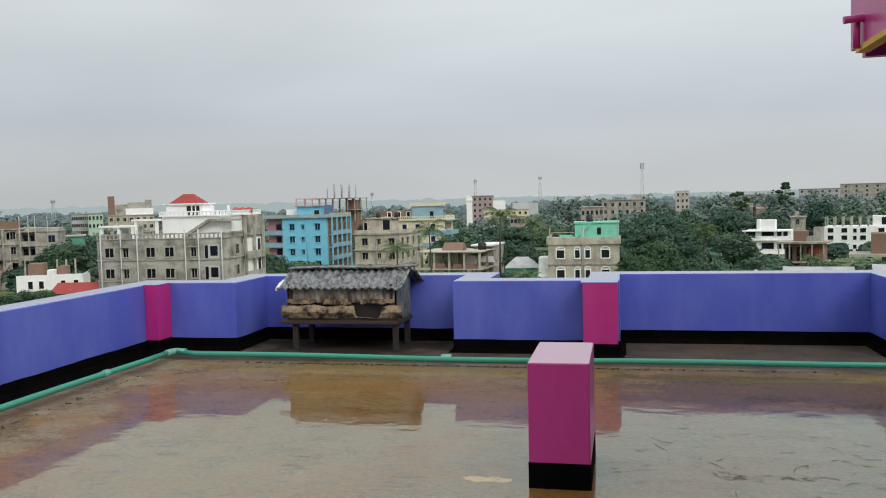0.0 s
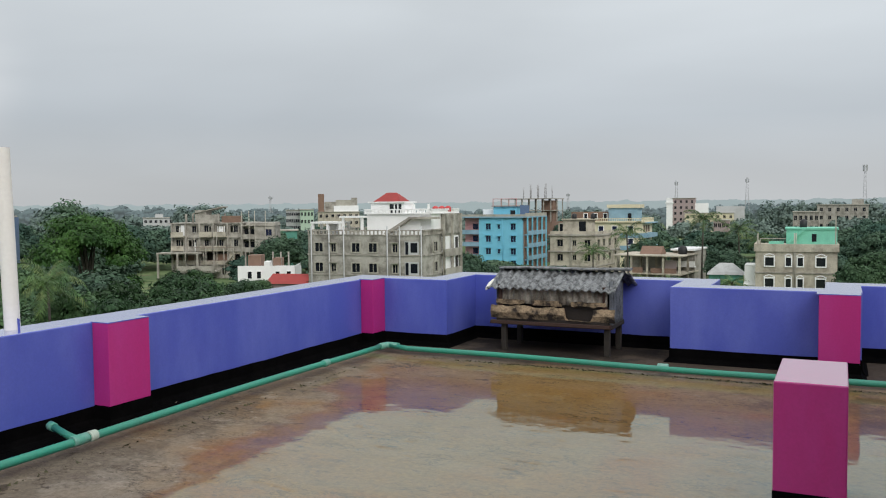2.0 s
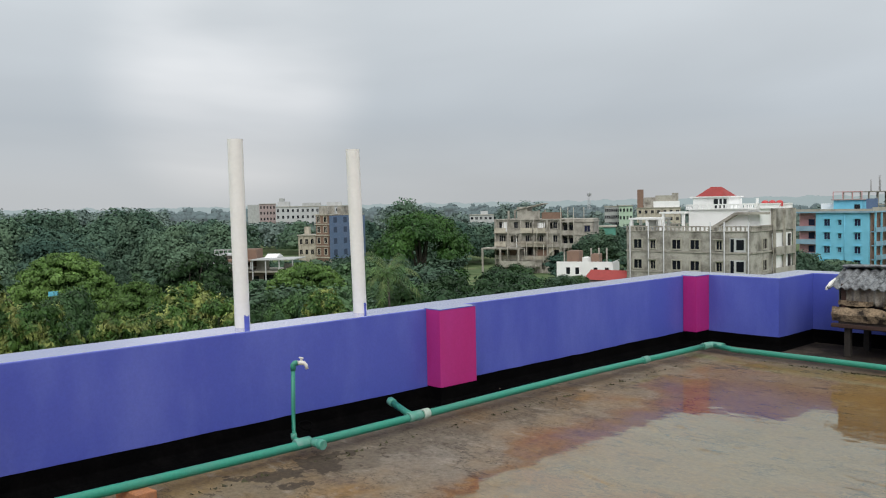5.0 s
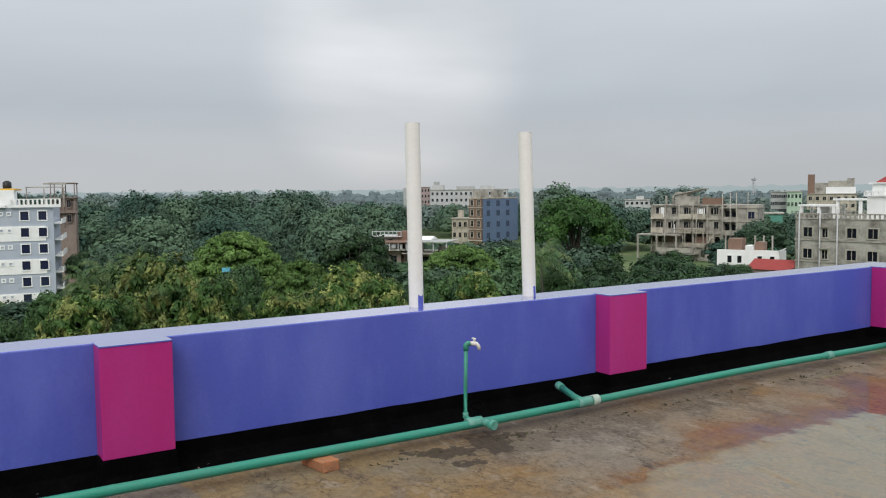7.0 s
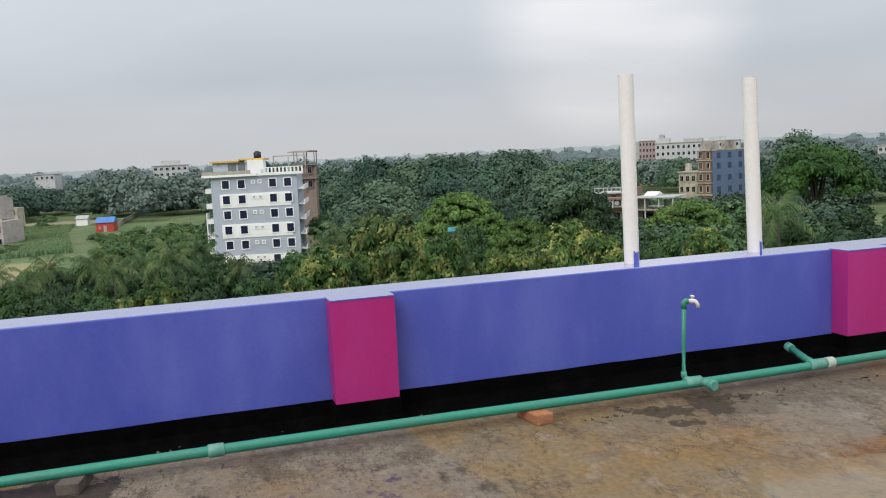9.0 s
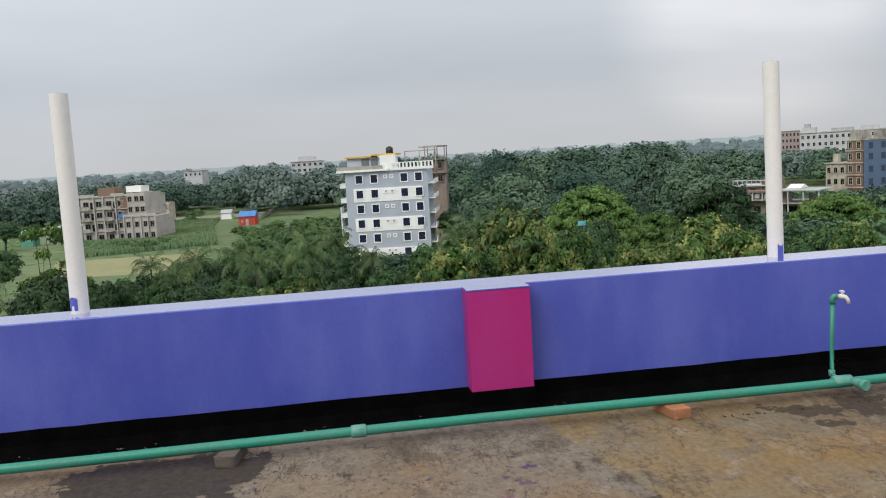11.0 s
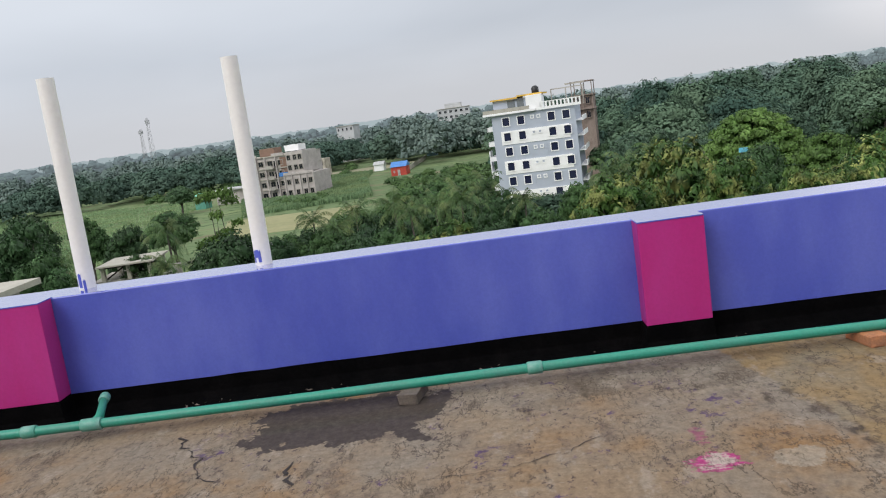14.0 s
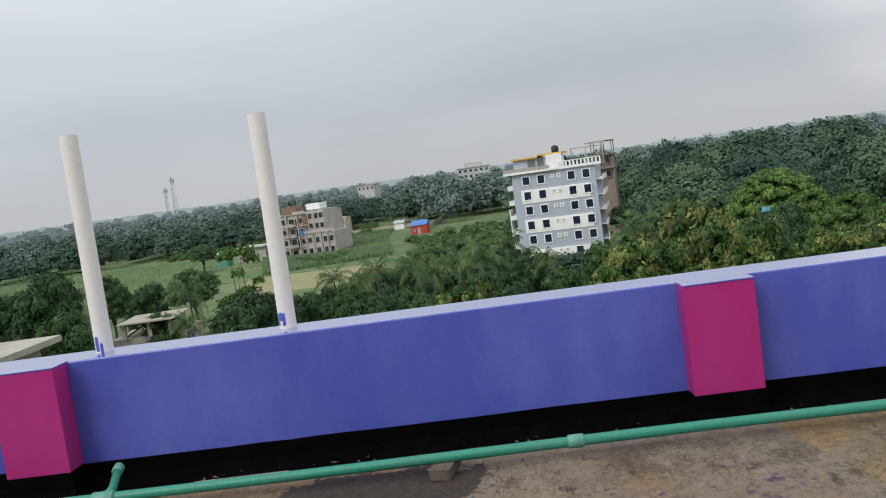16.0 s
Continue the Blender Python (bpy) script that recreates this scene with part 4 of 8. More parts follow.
for dx, dy in ((0, 0.28), (0.16, 0.28), (0, 0), (0.16, 0)):
    bm = bmesh.new()
    tube(bm, [(dx, dy, 0), (dx, dy, 0.27)], 0.013, 12)
    part("leg", bm, M["steel"], st)
for z in (0.10, 0.265):
    bm = bmesh.new()
    for a, b in (((0, 0, z), (0.16, 0, z)), ((0, 0.28, z), (0.16, 0.28, z)), ((0, 0, z), (0, 0.28, z)), ((0.16, 0, z), (0.16, 0.28, z))):
        tube(bm, [a, b], 0.009, 10)
    part("rail", bm, M["steel"], st)


# dry twigs on the wet floor
TWIGS = [(1.98, 4.84, -0.2, 0.09, 0.3), (1.74, 4.42, 2.0, 0.12, 0.9), (1.62, 4.62, 2.5, 0.05, -0.8), (1.93, 4.70, 0.1, 0.07, 0.1)]
rnd = random.Random(17)
TWIGS += [(rnd.uniform(0.75, 2.2), rnd.uniform(4.15, 5.1), rnd.uniform(0, 6.28), rnd.uniform(0.05, 0.2), rnd.uniform(-0.8, 0.8)) for _ in range(16)]
for x, y, a, ln, b in TWIGS:
    bm = bmesh.new()
    pts = [(x + ln * q * math.cos(a + b * q), y + ln * q * math.sin(a + b * q), 0.003) for q in (0, 0.25, 0.5, 0.75, 1)]
    tube(bm, pts, [0.0007, 0.0012, 0.0011, 0.0009, 0.0005], 5)
    tagged(link("dry_twig", bm, M["legwood"]), "thin dark twig lying on the wet floor", "twig", group="twigs on the floor")

# moss and grit washed up against the pipe
bm = bmesh.new()
for _ in range(420):
    s = rnd.uniform(0.006, 0.02)
    if rnd.random() < 0.7:
        x, y = rnd.triangular(-4.1, 3.5, -2.4), 7.44 - abs(rnd.gauss(0, 0.025))
    else:
        x, y = -4.05 + abs(rnd.gauss(0, 0.03)), rnd.uniform(1.6, 6.8)
    vs = [bm.verts.new((x + s * rnd.uniform(-1.4, 1.4), y + s * rnd.uniform(-1, 1), z)) for z in (0.001, 0.001, 0.001, s * 0.8)]
    for q in ((0, 1, 3), (1, 2, 3), (2, 0, 3)):
        bm.faces.new([vs[i] for i in q])
tagged(link("pipe_moss", bm, mat("dark_moss_and_grit", (0.045, 0.04, 0.02), 0.9, 0.3, 20, 80, 0.3, 0.004, second=(0.09, 0.09, 0.03))), "dark moss and grit washed up along the pipe", "moss", kind="stuff")

# ---- hen coop ----
coop = thing("hen_coop", "old raised hen coop of rotten boards under a weathered corrugated roof", "hen coop", pose(-3.13, 8.2, 0))
CW, CD = 1.27, 0.56       # body


def corrugated(origin, along, down, width, length, amp, pitch, thick=0.006, jag=0.0, seed=0, sag=0.0, edge=0.0):
    """A wavy sheet: waves run down, repeat along; jag tears its lower edge."""
    bm = bmesh.new()
    o, a, d = Vector(origin), Vector(along).normalized(), Vector(down).normalized()
    n = a.cross(d).normalized()
    nu, nv = int(width / pitch * 8), 6
    grid = []
    for i in range(nu + 1):
        u = width * i / nu
        ln = length * (1 - jag * (0.5 + 0.5 * noise.noise(Vector((u * 7, seed, 0)))) + edge * noise.noise(Vector((u * 4, seed + 3, 0))))
        col = []
        for j in range(nv + 1):
            s = j / nv
            off = amp * math.sin(2 * math.pi * u / pitch) - sag * s * s
            col.append(o + a * u + d * ln * s + n * (off + 0.006 * noise.noise(Vector((u * 3, s * 2, seed)))))
        grid.append(col)
    lay = [[[bm.verts.new(p + n * k) for p in col] for col in grid] for k in (thick / 2, -thick / 2)]
    for q, L_ in enumerate(lay):
        for i in range(nu):
            for j in range(nv):
                f = (L_[i][j], L_[i + 1][j], L_[i + 1][j + 1], L_[i][j + 1])
                bm.faces.new(f if q == 0 else f[::-1]).smooth = True
    T, U = lay
    for i in range(nu):
        for j in (0, nv):
            bm.faces.new((T[i][j], U[i][j], U[i + 1][j], T[i + 1][j]))
    for j in range(nv):
        for i in (0, nu):
            bm.faces.new((T[i][j], T[i][j + 1], U[i][j + 1], U[i][j]))
    bmesh.ops.recalc_face_normals(bm, faces=bm.faces)
    return bm


part("roof_sheet", corrugated((-0.09, 0.36, 0.885), (1, 0, 0), (0, -0.46, -0.21), 1.44, 0.49, 0.014, 0.085, edge=0.05, seed=1, sag=0.02), M["tin"], coop, "grey corrugated cement sheet")
part("roof_sheet", corrugated((1.40, 0.34, 0.875), (-1, 0, 0), (0, 0.42, -0.17), 1.47, 0.44, 0.014, 0.085, edge=0.05, seed=2), M["tin"], coop, "grey corrugated cement sheet")
bm = bmesh.new()
tube(bm, [(-0.08, 0.35, 0.895), (0.4, 0.355, 0.905), (0.9, 0.35, 0.90), (1.41, 0.36, 0.91)], 0.016, 10)
for v in bm.verts:
    v.co.y += (v.co.y - 0.353) * 4.5
part("ridge_sheet", bm, M["tin"], coop, "flattened ridge sheet")
part("front_sheet", corrugated((0.03, -0.005, 0.70), (1, 0, 0), (0, 0, -1), 1.22, 0.19, 0.013, 0.068, jag=0.28, seed=5), M["oldtin"], coop, "stained corrugated strip with a torn lower edge")
part("side_sheet", corrugated((CW + 0.005, 0.0, 0.80), (0, 1, 0), (0, 0, -1), CD, 0.50, 0.013, 0.068, seed=7, edge=0.03), M["tin2"], coop, "grey-blue corrugated side sheet")
part("side_sheet", corrugated((-0.005, CD, 0.80), (0, -1, 0), (0, 0, -1), CD, 0.50, 0.008, 0.075, seed=8), M["tin2"], coop)
part("back_board", boxes((0.03, CW - 0.03, CD - 0.02, CD, 0.30, 0.80)), M["darkwood"], coop)
# the coop's unlit inside, put in as a near-black board
part("dark_inside_board", boxes((0.03, CW - 0.03, 0.035, 0.05, 0.30, 0.72)), M["darkwood"], coop, "near-black board added for the shaded inside behind the torn front")
# torn board across the front
bm = bmesh.new()
rows = []
for k in range(61):
    x = -0.06 + 1.40 * k / 60
    up = 0.505 + 0.03 * noise.noise(Vector((x * 5, 2, 0))) + 0.012 * noise.noise(Vector((x * 19, 2, 0)))
    lo = 0.365 + 0.01 * noise.noise(Vector((x * 6, 9, 0)))
    if 0.78 < x < 1.10:
        up = max(lo + 0.004, up - 0.16 * math.sin(math.pi * (x - 0.78) / 0.32) ** 0.25 + 0.03 * noise.noise(Vector((x * 30, 4, 0))))
    bulge = -0.034 - 0.016 * math.sin(x * 5)
    rows.append([bm.verts.new(p) for p in ((x, bulge + 0.012, up), (x, bulge, up), (x, bulge - 0.028, (up + lo) / 2), (x, bulge, lo), (x, bulge + 0.012, lo))])
for r0, r1 in zip(rows, rows[1:]):
    for i in range(4):
        bm.faces.new((r0[i], r1[i], r1[i + 1], r0[i + 1]))
bmesh.ops.recalc_face_normals(bm, faces=bm.faces)
part("front_board", bm, M["plank"], coop, "peeling torn plywood board")
for s in ((0.42, 0.75, -0.012, 0.006, 0.515, 0.545), (0.05, 0.2, -0.012, 0.006, 0.52, 0.54)):
    part("upper_slat", boxes(s, bevel=0.003), M["plank"], coop)
for k, (x0, x1, zl) in enumerate(((0.0, 0.33, 0.525), (0.45, 0.72, 0.52), (0.86, 1.24, 0.53))):
    bm = bmesh.new()
    rows = []
    for i in range(16):
        x = x0 + (x1 - x0) * i / 15
        lo = zl + 0.022 * noise.noise(Vector((x * 14, 5 + k, 0)))
        hi = 0.575 + 0.006 * noise.noise(Vector((x * 9, 7, 0)))
        rows.append([bm.verts.new(p) for p in ((x, -0.022, hi), (x, -0.032, hi), (x, -0.032, lo), (x, -0.022, lo))])
    for r0, r1 in zip(rows, rows[1:]):
        for i in range(4):
            bm.faces.new((r0[i], r1[i], r1[(i + 1) % 4], r0[(i + 1) % 4]))
    bmesh.ops.recalc_face_normals(bm, faces=bm.faces)
    part("upper_board", bm, M["plank"], coop, "torn strip of peeling plywood")
bm = bmesh.new()
tube(bm, [(-0.095, -0.09, 0.685), (-0.095, 0.02, 0.735), (-0.09, 0.12, 0.778)], [0.014, 0.02, 0.008], 8)
part("eave_edge", bm, M["white_pvc"], coop, "bright bare edge of the roof sheet")
part("lower_board", boxes((0.0, CW, -0.03, -0.012, 0.335, 0.372), bevel=0.004), M["darkwood"], coop, "dark wet lower board")
part("sill_beam", boxes((-0.07, CW + 0.02, -0.045, 0.025, 0.298, 0.338), bevel=0.006), M["redwood"], coop, "red-brown bottom beam")
part("floor_board", boxes((-0.02, CW + 0.02, 0.03, CD + 0.01, 0.285, 0.315)), M["darkwood"], coop)
part("side_beam", boxes((CW - 0.03, CW + 0.025, 0.03, CD, 0.29, 0.335), bevel=0.005), M["legwood"], coop)
for x, y in ((0.045, 0.0), (CW - 0.06, 0.0), (0.045, CD - 0.06), (CW - 0.06, CD - 0.06)):
    part("leg", boxes((x, x + 0.06, y, y + 0.06, 0.0, 0.30), bevel=0.006), M["legwood"], coop, "weathered timber leg")
for x in (0.02, CW - 0.07):
    part("corner_post", boxes((x, x + 0.045, -0.02, 0.02, 0.31, 0.74), bevel=0.005), M["redwood"], coop)


# ---- the ground round the building ----
def ground_mat():
    m = bpy.data.materials.new("grass_and_soil")
    m.use_nodes = True
    nt = m.node_tree
    N, L = nt.nodes.new, nt.links.new
    b = nt.nodes["Principled BSDF"]
    b.inputs["Roughness"].default_value = 0.95
    b.inputs["Specular IOR Level"].default_value = 0.2
    pos = N("ShaderNodeNewGeometry").outputs["Position"]
    col = None
    # greens lifted and dulled to imitate haze over the fields
    for s, a, c, lo, hi in ((0.02, (0.105, 0.155, 0.068), (0.145, 0.2, 0.09), 0.4, 0.6), (0.06, None, (0.165, 0.215, 0.095), 0.5, 0.66), (0.35, None, (0.06, 0.105, 0.035), 0.52, 0.68), (0.11, None, (0.16, 0.14, 0.085), 0.56, 0.7)):
        n = N("ShaderNodeTexNoise")
        n.inputs["Scale"].default_value, n.inputs["Detail"].default_value = s, 6
        L(pos, n.inputs["Vector"])
        r = N("ShaderNodeMapRange")
        r.inputs["From Min"].default_value, r.inputs["From Max"].default_value = lo, hi
        L(n.outputs["Fac"], r.inputs[0])
        x = N("ShaderNodeMix")
        x.data_type = "RGBA"
        L(r.outputs[0], x.inputs["Factor"])
        if col is None:
            x.inputs["A"].default_value = (*a, 1)
        else:
            L(col, x.inputs["A"])
        x.inputs["B"].default_value = (*c, 1)
        col = x.outputs["Result"]
    L(col, b.inputs["Base Color"])
    return m


bm = bmesh.new()
vs = [bm.verts.new((4500 * math.cos(a), 4500 * math.sin(a), GROUND)) for a in (2 * math.pi * k / 64 for k in range(64))]
bm.faces.new(vs)
tagged(link("ground", bm, ground_mat()), "green ground of grass, plots and bare soil", "ground", kind="structure")


# ---- houses ----
WIN = {}


def window_meshes(w, h, frame_m, pane_m, style):
    key = (w, h, frame_m.name, pane_m.name, style)
    if key not in WIN:
        f, p = bmesh.new(), bmesh.new()
        t, o = 0.17, -0.12
        ring = [[[f.verts.new((x, y, z)) for x, z in ((a, a2), (w - a, a2), (w - a, h - a2), (a, h - a2))] for a, a2 in ((-t, -t), (0, 0))] for y in (o, 0.02)]
        for k in range(4):
            q = (k + 1) % 4
            (fo, fi), (bo, bi) = ring
            for face in ((fo[k], fo[q], fi[q], fi[k]), (bo[q], bo[k], bi[k], bi[q]), (fo[q], fo[k], bo[k], bo[q]), (fi[k], fi[q], bi[q], bi[k])):
                f.faces.new(face)
        if style == "shade":
            a = [f.verts.new(p) for p in ((-0.25, -0.5, h + t), (w + 0.25, -0.5, h + t), (-0.25, -0.5, h + t + 0.1), (w + 0.25, -0.5, h + t + 0.1))]
            (fo, _), (bo, _) = ring
            for face in ((a[0], a[1], a[3], a[2]), (fo[3], fo[2], a[1], a[0]), (a[2], a[3], bo[2], bo[3]), (a[0], a[2], bo[3], fo[3]), (a[3], a[1], fo[2], bo[2])):
                f.faces.new(face)
            bmesh.ops.recalc_face_normals(f, faces=f.faces)
        if style == "arch":
            for k in range(8):
                x0, x1 = -0.2 + (w + 0.4) * k / 8, -0.2 + (w + 0.4) * (k + 1) / 8
                z = h + t + 0.32 * math.sin(math.pi * (k + 0.5) / 8)
                box(f, x0, x1, -0.12, 0.0, z - 0.05, z + 0.09)
        if frame_m != M["white"]:
            box(f, w / 2 - 0.03, w / 2 + 0.03, -0.045, -0.012, 0, h)
        box(p, 0, w, -0.012, 0.02, 0, h)
        fm, pm = bpy.data.meshes.new("window_frame"), bpy.data.meshes.new("pane")
        f.to_mesh(fm), p.to_mesh(pm), f.free(), p.free()
        fm.materials.append(frame_m), pm.materials.append(pane_m)
        WIN[key] = fm, pm
    return WIN[key]


def windows(parent, face, w, d, at, size, frame_m, pane_m=None, style="", proud=0.004):
    """Windows on one face (front, right, left) of a block w by d: at holds (distance along, sill height)."""
    ww, hh = size
    fm, pm = window_meshes(ww, hh, frame_m, pane_m or M["glass"], style)
    turn = {"front": pose(0, 0, 0), "right": pose(w, 0, 0, 0, 0, 90), "left": pose(0, d, 0, 0, 0, -90)}[face]
    for s, z in at:
        win = share("window", fm, parent, turn @ pose(s, -proud, z))
        share("pane", pm, win, Matrix())


def house(name, label, x, y, rot, category="house", z=GROUND, size=(1, 1, 1)):
    """An empty house; size stretches its nominal plan and height."""
    return thing(name, label, category, pose(x, y, z, 0, 0, rot) @ Matrix.Diagonal((*size, 1)), group="houses of the town")


def rail(e, x0, x1, y0, y1, z, h, step, material, name="roof_railing", t=0.12):
    """Balustrade round a roof: posts and a top rail."""
    bm = bmesh.new()
    for a, b in (((x0, y0), (x1, y0)), ((x1, y0), (x1, y1)), ((x1, y1), (x0, y1)), ((x0, y1), (x0, y0))):
        L_ = math.dist(a, b)
        n = max(2, int(L_ / step))
        for k in range(n):
            px, py = a[0] + (b[0] - a[0]) * k / n, a[1] + (b[1] - a[1]) * k / n
            box(bm, px - t / 2, px + t / 2, py - t / 2, py + t / 2, z, z + h)
        box(bm, min(a[0], b[0]) - 0.1, max(a[0], b[0]) + 0.1, min(a[1], b[1]) - 0.1, max(a[1], b[1]) + 0.1, z + h, z + h + 0.16)
        box(bm, min(a[0], b[0]) - 0.1, max(a[0], b[0]) + 0.1, min(a[1], b[1]) - 0.1, max(a[1], b[1]) + 0.1, z, z + 0.12)
    return part(name, bm, material, e)


def rods(e, xs, ys, z, h, seed, material=None, r=0.045):
    rnd = random.Random(seed)
    bm = bmesh.new()
    for x in xs:
        for y in ys:
            for dx, dy in ((0, 0), (0.25, 0), (0, 0.25)):
                top = h * rnd.uniform(0.6, 1.1)
                tube(bm, [(x + dx, y + dy, z), (x + dx + rnd.uniform(-0.08, 0.08), y + dy, z + top)], r, 4)
    tagged(part("starter_bars", bm, material or M["rod"], e), kind="stuff")


def tank(e, x, y, z, r=0.55, h=1.2, material=None):
    bm = bmesh.new()
    tube(bm, [(x, y, z), (x, y, z + 0.05), (x, y, z + h * 0.75), (x, y, z + h * 0.92), (x, y, z + h)], [r * 0.96, r, r, r * 0.6, r * 0.3], 14)
    part("water_tank", bm, material or M["tank"], e)


def gable(bm, x0, x1, y0, y1, z0, z1, over=0.4):
    """Pitched roof with its ridge along x."""
    ym = (y0 + y1) / 2
    a = [bm.verts.new(p) for p in ((x0 - over, y0 - over, z0), (x1 + over, y0 - over, z0), (x1 + over, y1 + over, z0), (x0 - over, y1 + over, z0), (x0 - over, ym, z1), (x1 + over, ym, z1))]
    for q in ((0, 1, 5, 4), (2, 3, 4, 5), (3, 0, 4), (1, 2, 5), (3, 2, 1, 0)):
        bm.faces.new([a[i] for i in q])


def hip(bm, x0, x1, y0, y1, z0, z1, over=0.4, ridge=0.0):
    ym, xm = (y0 + y1) / 2, (x0 + x1) / 2
    a = [bm.verts.new(p) for p in ((x0 - over, y0 - over, z0), (x1 + over, y0 - over, z0), (x1 + over, y1 + over, z0), (x0 - over, y1 + over, z0), (xm - ridge - 0.01, ym, z1), (xm + ridge + 0.01, ym, z1))]
    for q in ((0, 1, 5, 4), (2, 3, 4, 5), (3, 0, 4), (1, 2, 5), (3, 2, 1, 0)):
        bm.faces.new([a[i] for i in q])


def skeleton_frame(e, w, d, levels, fh, nx, ny, material, z0=0.0, col=0.35, slab=0.22):
    """Concrete columns and slabs."""
    for k in range(levels):
        part("slab", blocks((-0.5, w + 0.5, -0.5, d + 0.3, z0 + (k + 1) * fh - slab, z0 + (k + 1) * fh)), material, e, "bare concrete slab")
        for i in range(nx + 1):
            for j in range(ny + 1):
                x, y = w * i / nx, d * j / ny
                part("column", blocks((x - col / 2, x + col / 2, y - col / 2, y + col / 2, z0 + k * fh, z0 + (k + 1) * fh - slab)), material, e)


def villa():
    """Big raw-plastered house with a white top storey and a red hipped roof."""
    e = house("villa", "large grey raw-plastered villa with white roof storey and red hipped turret", -68.1, 98.3, 4.1, "house", GROUND - 0.2, size=(1.10, 1.00, 1.00))
    w, d, top = 16.0, 14.2, 13.1
    part("wall", boxes((0, w, 0, d, 0, top)), M["plaster"], e, "raw grey cement plaster")
    part("upper_wing", boxes((14.6, w + 0.2, 7.0, d, top, top + 2.9)), M["plaster"], e, "raw plastered top storey")
    part("band", blocks(*[(-0.12, w + 0.12, -0.12, d, z, z + 0.22) for z in (4.7, 7.5, 10.3)]), M["plaster2"], e)
    rail(e, 0, w, 0, d, top, 0.6, 0.55, M["plaster2"], "roof_balustrade", 0.16)
    for x in (0.5, 3.1, 5.2, 11.3, 13.0, 15.9):
        part("downpipe", tube(bmesh.new(), [(x, -0.2, 0.0), (x, -0.2, top + 1.3)], 0.085, 8), M["dull_hazed_white"], e, "white downpipe")
    zs = (8.0, 10.8, 5.2)
    windows(e, "front", w, d, [(1.0, z) for z in zs] + [(6.3, z) for z in zs] + [(8.7, z) for z in zs], (1.1, 1.2), M["slabtop"])
    windows(e, "front", w, d, [(3.35, z) for z in zs] + [(12.0, z) for z in zs], (0.65, 1.1), M["slabtop"], None, "shade")
    for z in zs:
        part("balcony_recess", blocks((13.6, 15.5, -0.02, 0.0, z - 0.5, z + 1.5)), M["dull_hazed_white"], e, "white balcony back wall")
        part("balcony_opening", blocks((13.7, 14.1, -0.05, -0.02, z - 0.4, z + 1.4), (14.4, 15.3, -0.05, -0.02, z, z + 1.3)), M["glass"], e, "dark balcony doorway")
        # open bays of the east side
        part("bay_wall", blocks((w, w + 0.04, 7.0, 13.8, z - 0.4, z + 1.9)), M["white"], e, "pale bay wall")
        part("bay_opening", blocks((w + 0.04, w + 0.08, 7.2, 8.2, z - 0.4, z + 1.7), (w + 0.04, w + 0.08, 10.6, 11.6, z - 0.2, z + 1.7), (w + 0.04, w + 0.08, 12.4, 13.4, z - 0.2, z + 1.7)), M["glass"], e, "dark doorway")
        part("bay_front", blocks((w + 0.3, w + 0.5, 6.8, 14.0, z - 1.0, z + 0.1)), M["plaster2"], e, "plaster balcony front")
    part("bay_column", blocks(*[(w + 0.2, w + 0.5, y, y + 0.3, 0, top + 2.9) for y in (6.8, 10.2, 13.8)]), M["plaster2"], e)
    windows(e, "right", w, d, [(3.9, z) for z in zs], (1.3, 1.3), M["slabtop"])
    # verandas on the west end
    part("veranda", blocks(*[(-0.9, 0, 1.5, 6, z, z + 0.9) for z in (4.7, 7.5, 10.3)], (-0.9, -0.7, 1.5, 1.8, 0, top), (-0.9, 0, 1.5, 6, top - 0.3, top)), M["plaster2"], e)
    # white roof storey
    part("roof_storey", blocks((7.1, 14.6, 3.0, d - 0.4, top, top + 2.9)), M["white"], e, "white painted roof storey")
    part("white_front", blocks((14.6, w - 0.1, 3.3, 7.0, top, top + 2.9)), M["white"], e, "white painted front")
    rail(e, 6.9, w, 2.8, d - 0.2, top + 2.9, 0.55, 0.5, M["white"], "upper_balustrade", 0.15)
    bm = bmesh.new()
    a = [bm.verts.new(p) for p in ((10.2, 2.0, top), (13.5, 2.0, top + 2.2), (17.2, 2.0, top + 2.2), (17.2, 2.0, top + 2.5), (13.4, 2.0, top + 2.5), (9.9, 2.0, top + 0.25))]
    bm.faces.new(a)
    r = bmesh.ops.extrude_face_region(bm, geom=bm.faces[:])
    bmesh.ops.translate(bm, verts=[v for v in r["geom"] if isinstance(v, bmesh.types.BMVert)], vec=(0, 1.1, 0))
    bmesh.ops.recalc_face_normals(bm, faces=bm.faces)
    part("stair_flight", bm, M["plaster2"], e, "sloping outside stair")
    part("turret", blocks((7.4, 12.1, 3.6, 7.0, top + 2.9, top + 4.5), (7.1, 12.4, 3.3, 7.3, top + 4.5, top + 4.66)), M["white"], e, "white turret room")
    bm = bmesh.new()
    hip(bm, 8.05, 11.35, 3.9, 6.7, top + 4.66, top + 5.95, 0.3, 0.7)
    part("turret_roof", bm, M["redroof"], e, "red hipped roof")
    part("turret_opening", blocks((10.1, 10.65, 3.56, 3.6, top + 3.05, top + 4.3), (10.85, 11.15, 3.56, 3.6, top + 3.05, top + 4.3), (11.35, 11.75, 3.56, 3.6, top + 3.05, top + 4.3)), M["glass"], e)
